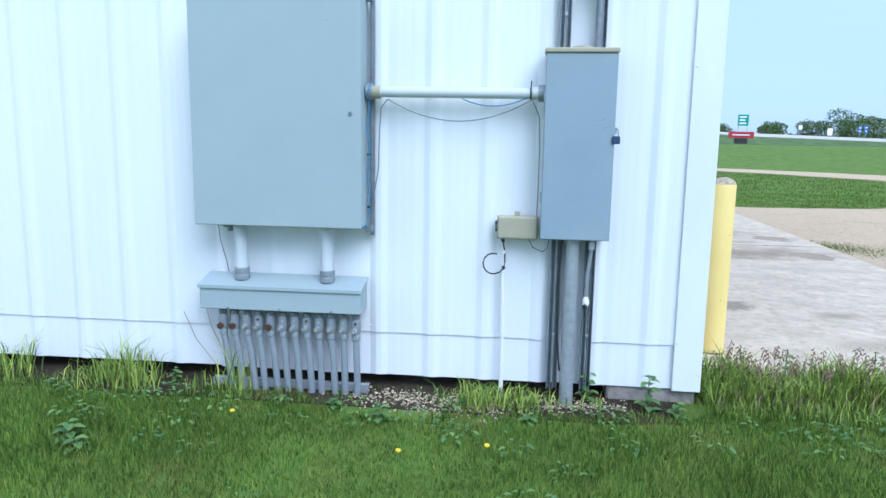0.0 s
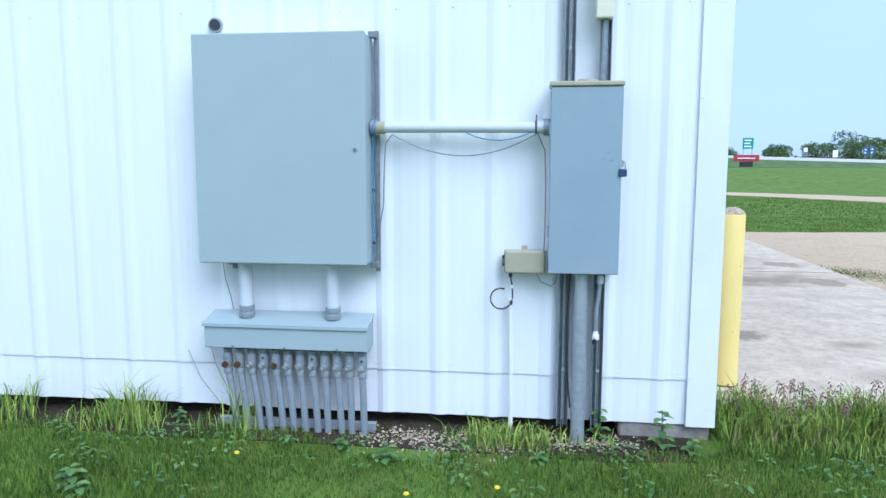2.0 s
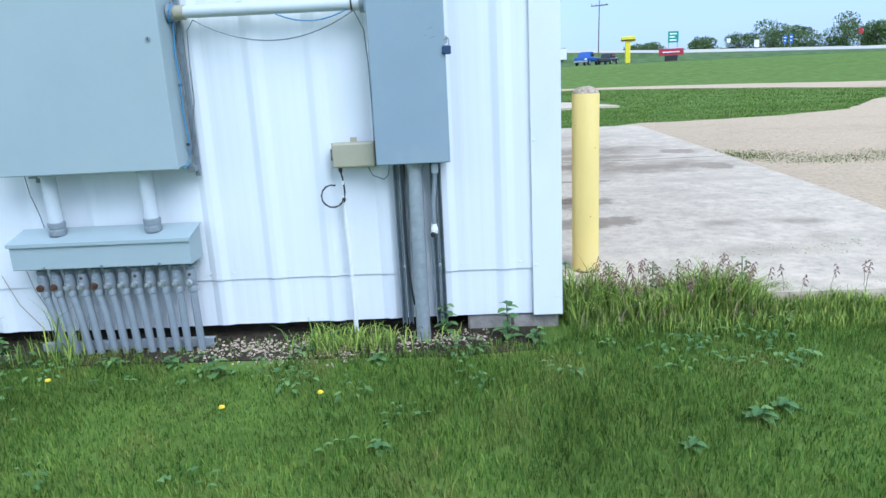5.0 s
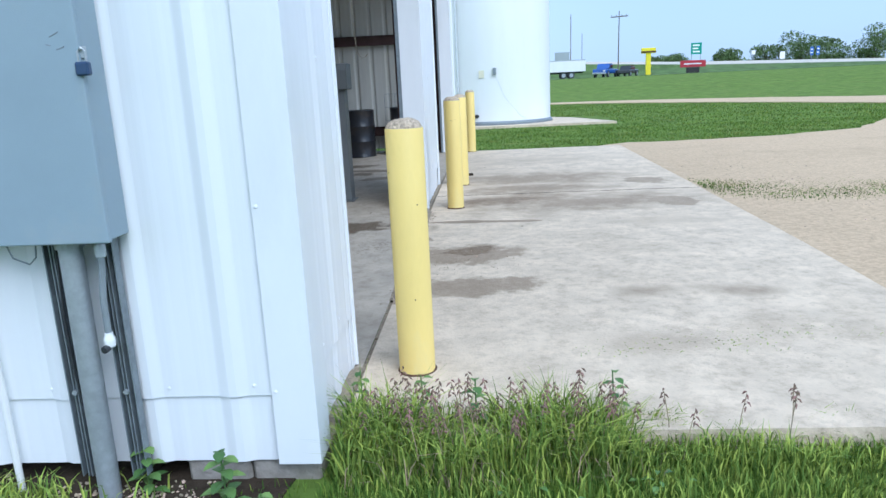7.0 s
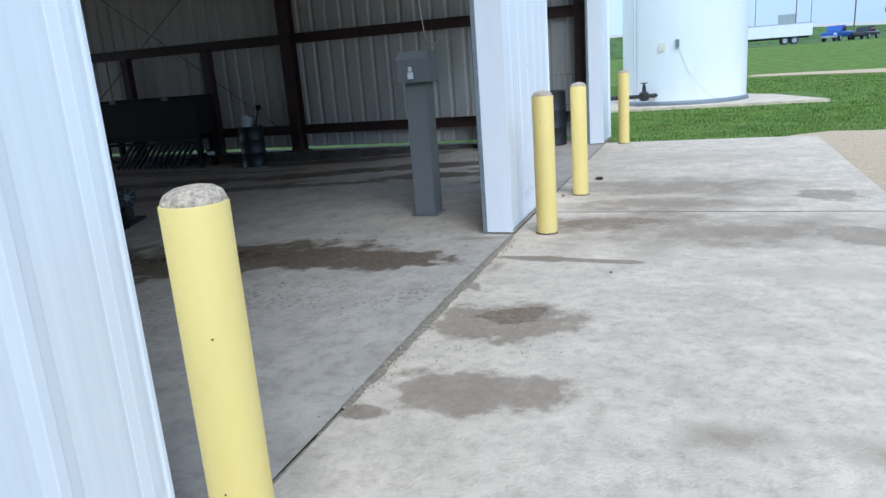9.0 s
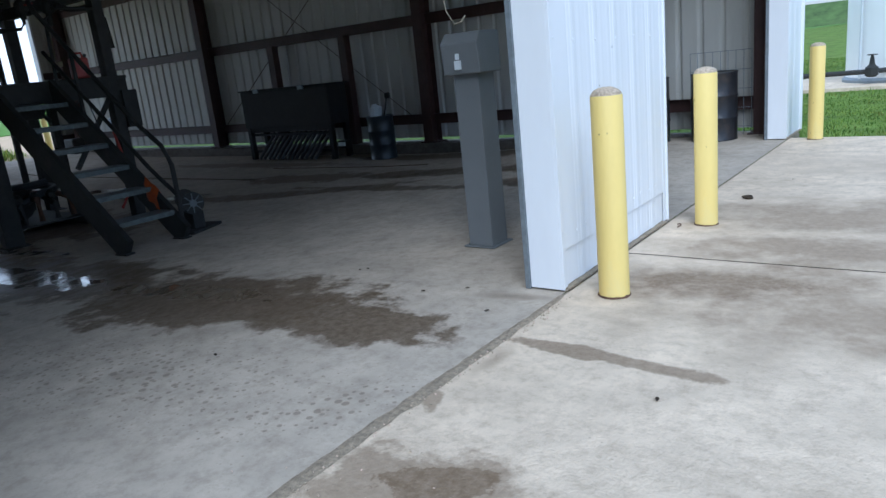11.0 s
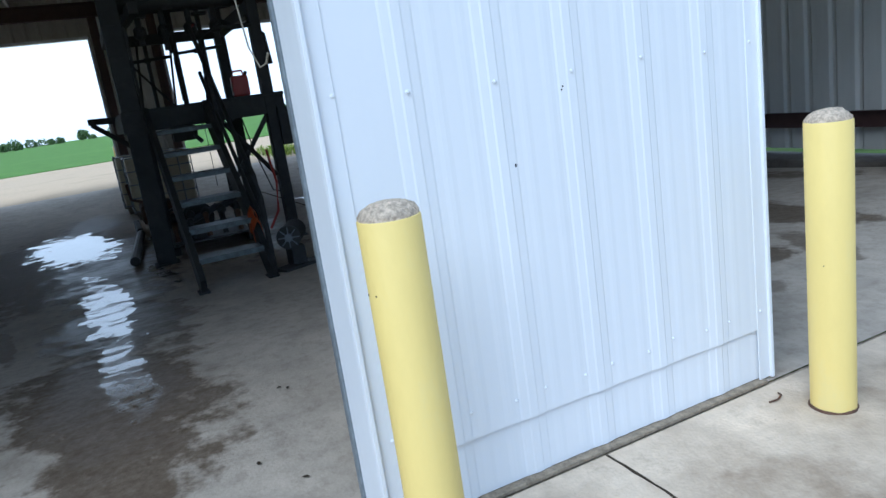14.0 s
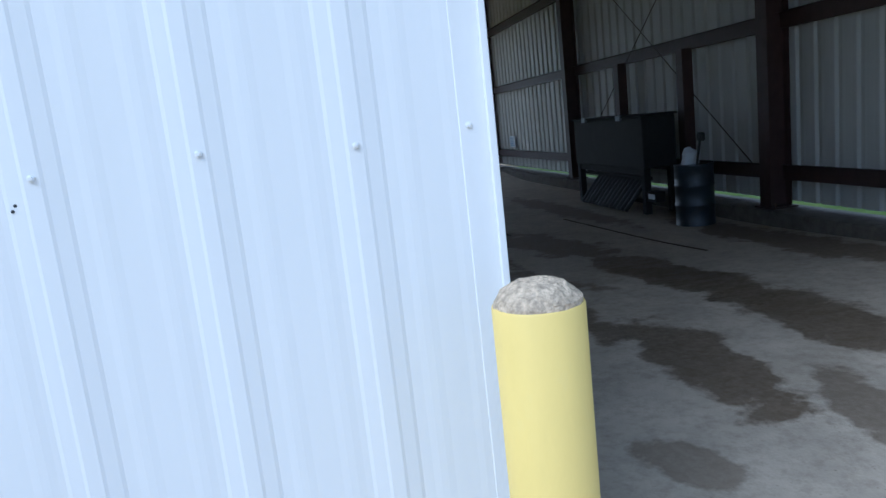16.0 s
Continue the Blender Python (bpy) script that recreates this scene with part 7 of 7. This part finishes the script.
def tree(seed, h, w, bushy):
    rg = random.Random(seed)
    t = thing("tree", (0, 0, 0), "dense green broad-leaved tree beyond the highway", "tree", "roadside trees")
    bm = tube([(0, 0, -0.3), (0.1, 0, h * 0.3), (0.2, 0.1, h * 0.62)], 0.2, 8, None, [0.36, 0.26, 0.10])
    blobs = []
    for k in range(16):
        a, f = k * 2.4, rg.uniform(0.08 if bushy else 0.25, 0.88)
        r = w * (0.5 - 0.42 * abs(f - 0.5)) * rg.uniform(0.5, 1.0)
        c = Vector((math.cos(a) * r, math.sin(a) * r, h * f))
        blobs.append((c.x, c.y, c.z, w * rg.uniform(0.19, 0.29)))
        tube([(0.1, 0, h * 0.25 * f + h * 0.1), c * 0.6 + Vector((0, 0, c.z * 0.3)), c], 0.06, 5, bm, [0.11, 0.07, 0.03])
    part("trunk", bm, M_BARK, t)
    ob = new("crown", crown_mesh("crown", blobs, 5200, 0.24, seed))
    ob.parent = t
    return t


ORIGIN = Vector((0, 0, 0))
kinds = [tree(21, 9.5, 10.5, True), tree(22, 8.0, 9.0, True), tree(23, 10.5, 9.0, False), tree(24, 6.0, 7.5, True)]
spots = [(78, 182, 0), (86, 186, 1), (94, 180, 0), (72, 188, 1), (101, 178, 3), (108, 182, 1), (116, 184, 0), (123, 178, 2), (131, 180, 0), (139, 176, 1),
         (148, 184, 2), (157, 178, 0), (167, 182, 1), (178, 178, 0), (190, 184, 2), (205, 186, 0), (222, 190, 1), (66, 200, 3), (60, 230, 3),
         (64, 250, 3), (37, 190, 3), (128, 172, 3), (152, 170, 3), (112, 172, 3), (58, 245, 3)]
used = set()
for k, (x, y, i) in enumerate(spots):
    m = pose(x, y, -1.6 if x == 37 else RISE - 0.1, 0, 0, k * 67) @ Matrix.Diagonal((0.95, 0.95, 0.84 if x < 92 else 1.05, 1))
    if i not in used:
        used.add(i)
        kinds[i].matrix_world = m
    else:
        copy_thing(kinds[i], m)
# far woods along the horizon
rgw = np.random.default_rng(8)
blobs = [(-760 + rgw.uniform(-40, 40), y, rgw.uniform(0.5, 4.5), rgw.uniform(3, 6.5)) for y in np.arange(-420, 560, 9.0) if rgw.uniform() < 0.75]
blobs += [(x, 640 + rgw.uniform(-30, 30), rgw.uniform(1.0, 6.0), rgw.uniform(4, 8)) for x in np.arange(-300, 600, 10.0) if rgw.uniform() < 0.8]
blobs += [(-500, -4 + rgw.uniform(-3, 3), 4, 3.4), (-520, -40, 2, 3), (-515, -47, 2.4, 3)]
tagged(new("far_woods", crown_mesh("far_woods", blobs, 42000, 1.1, 9)), "low dark woods along the horizon", "woods", kind="stuff")
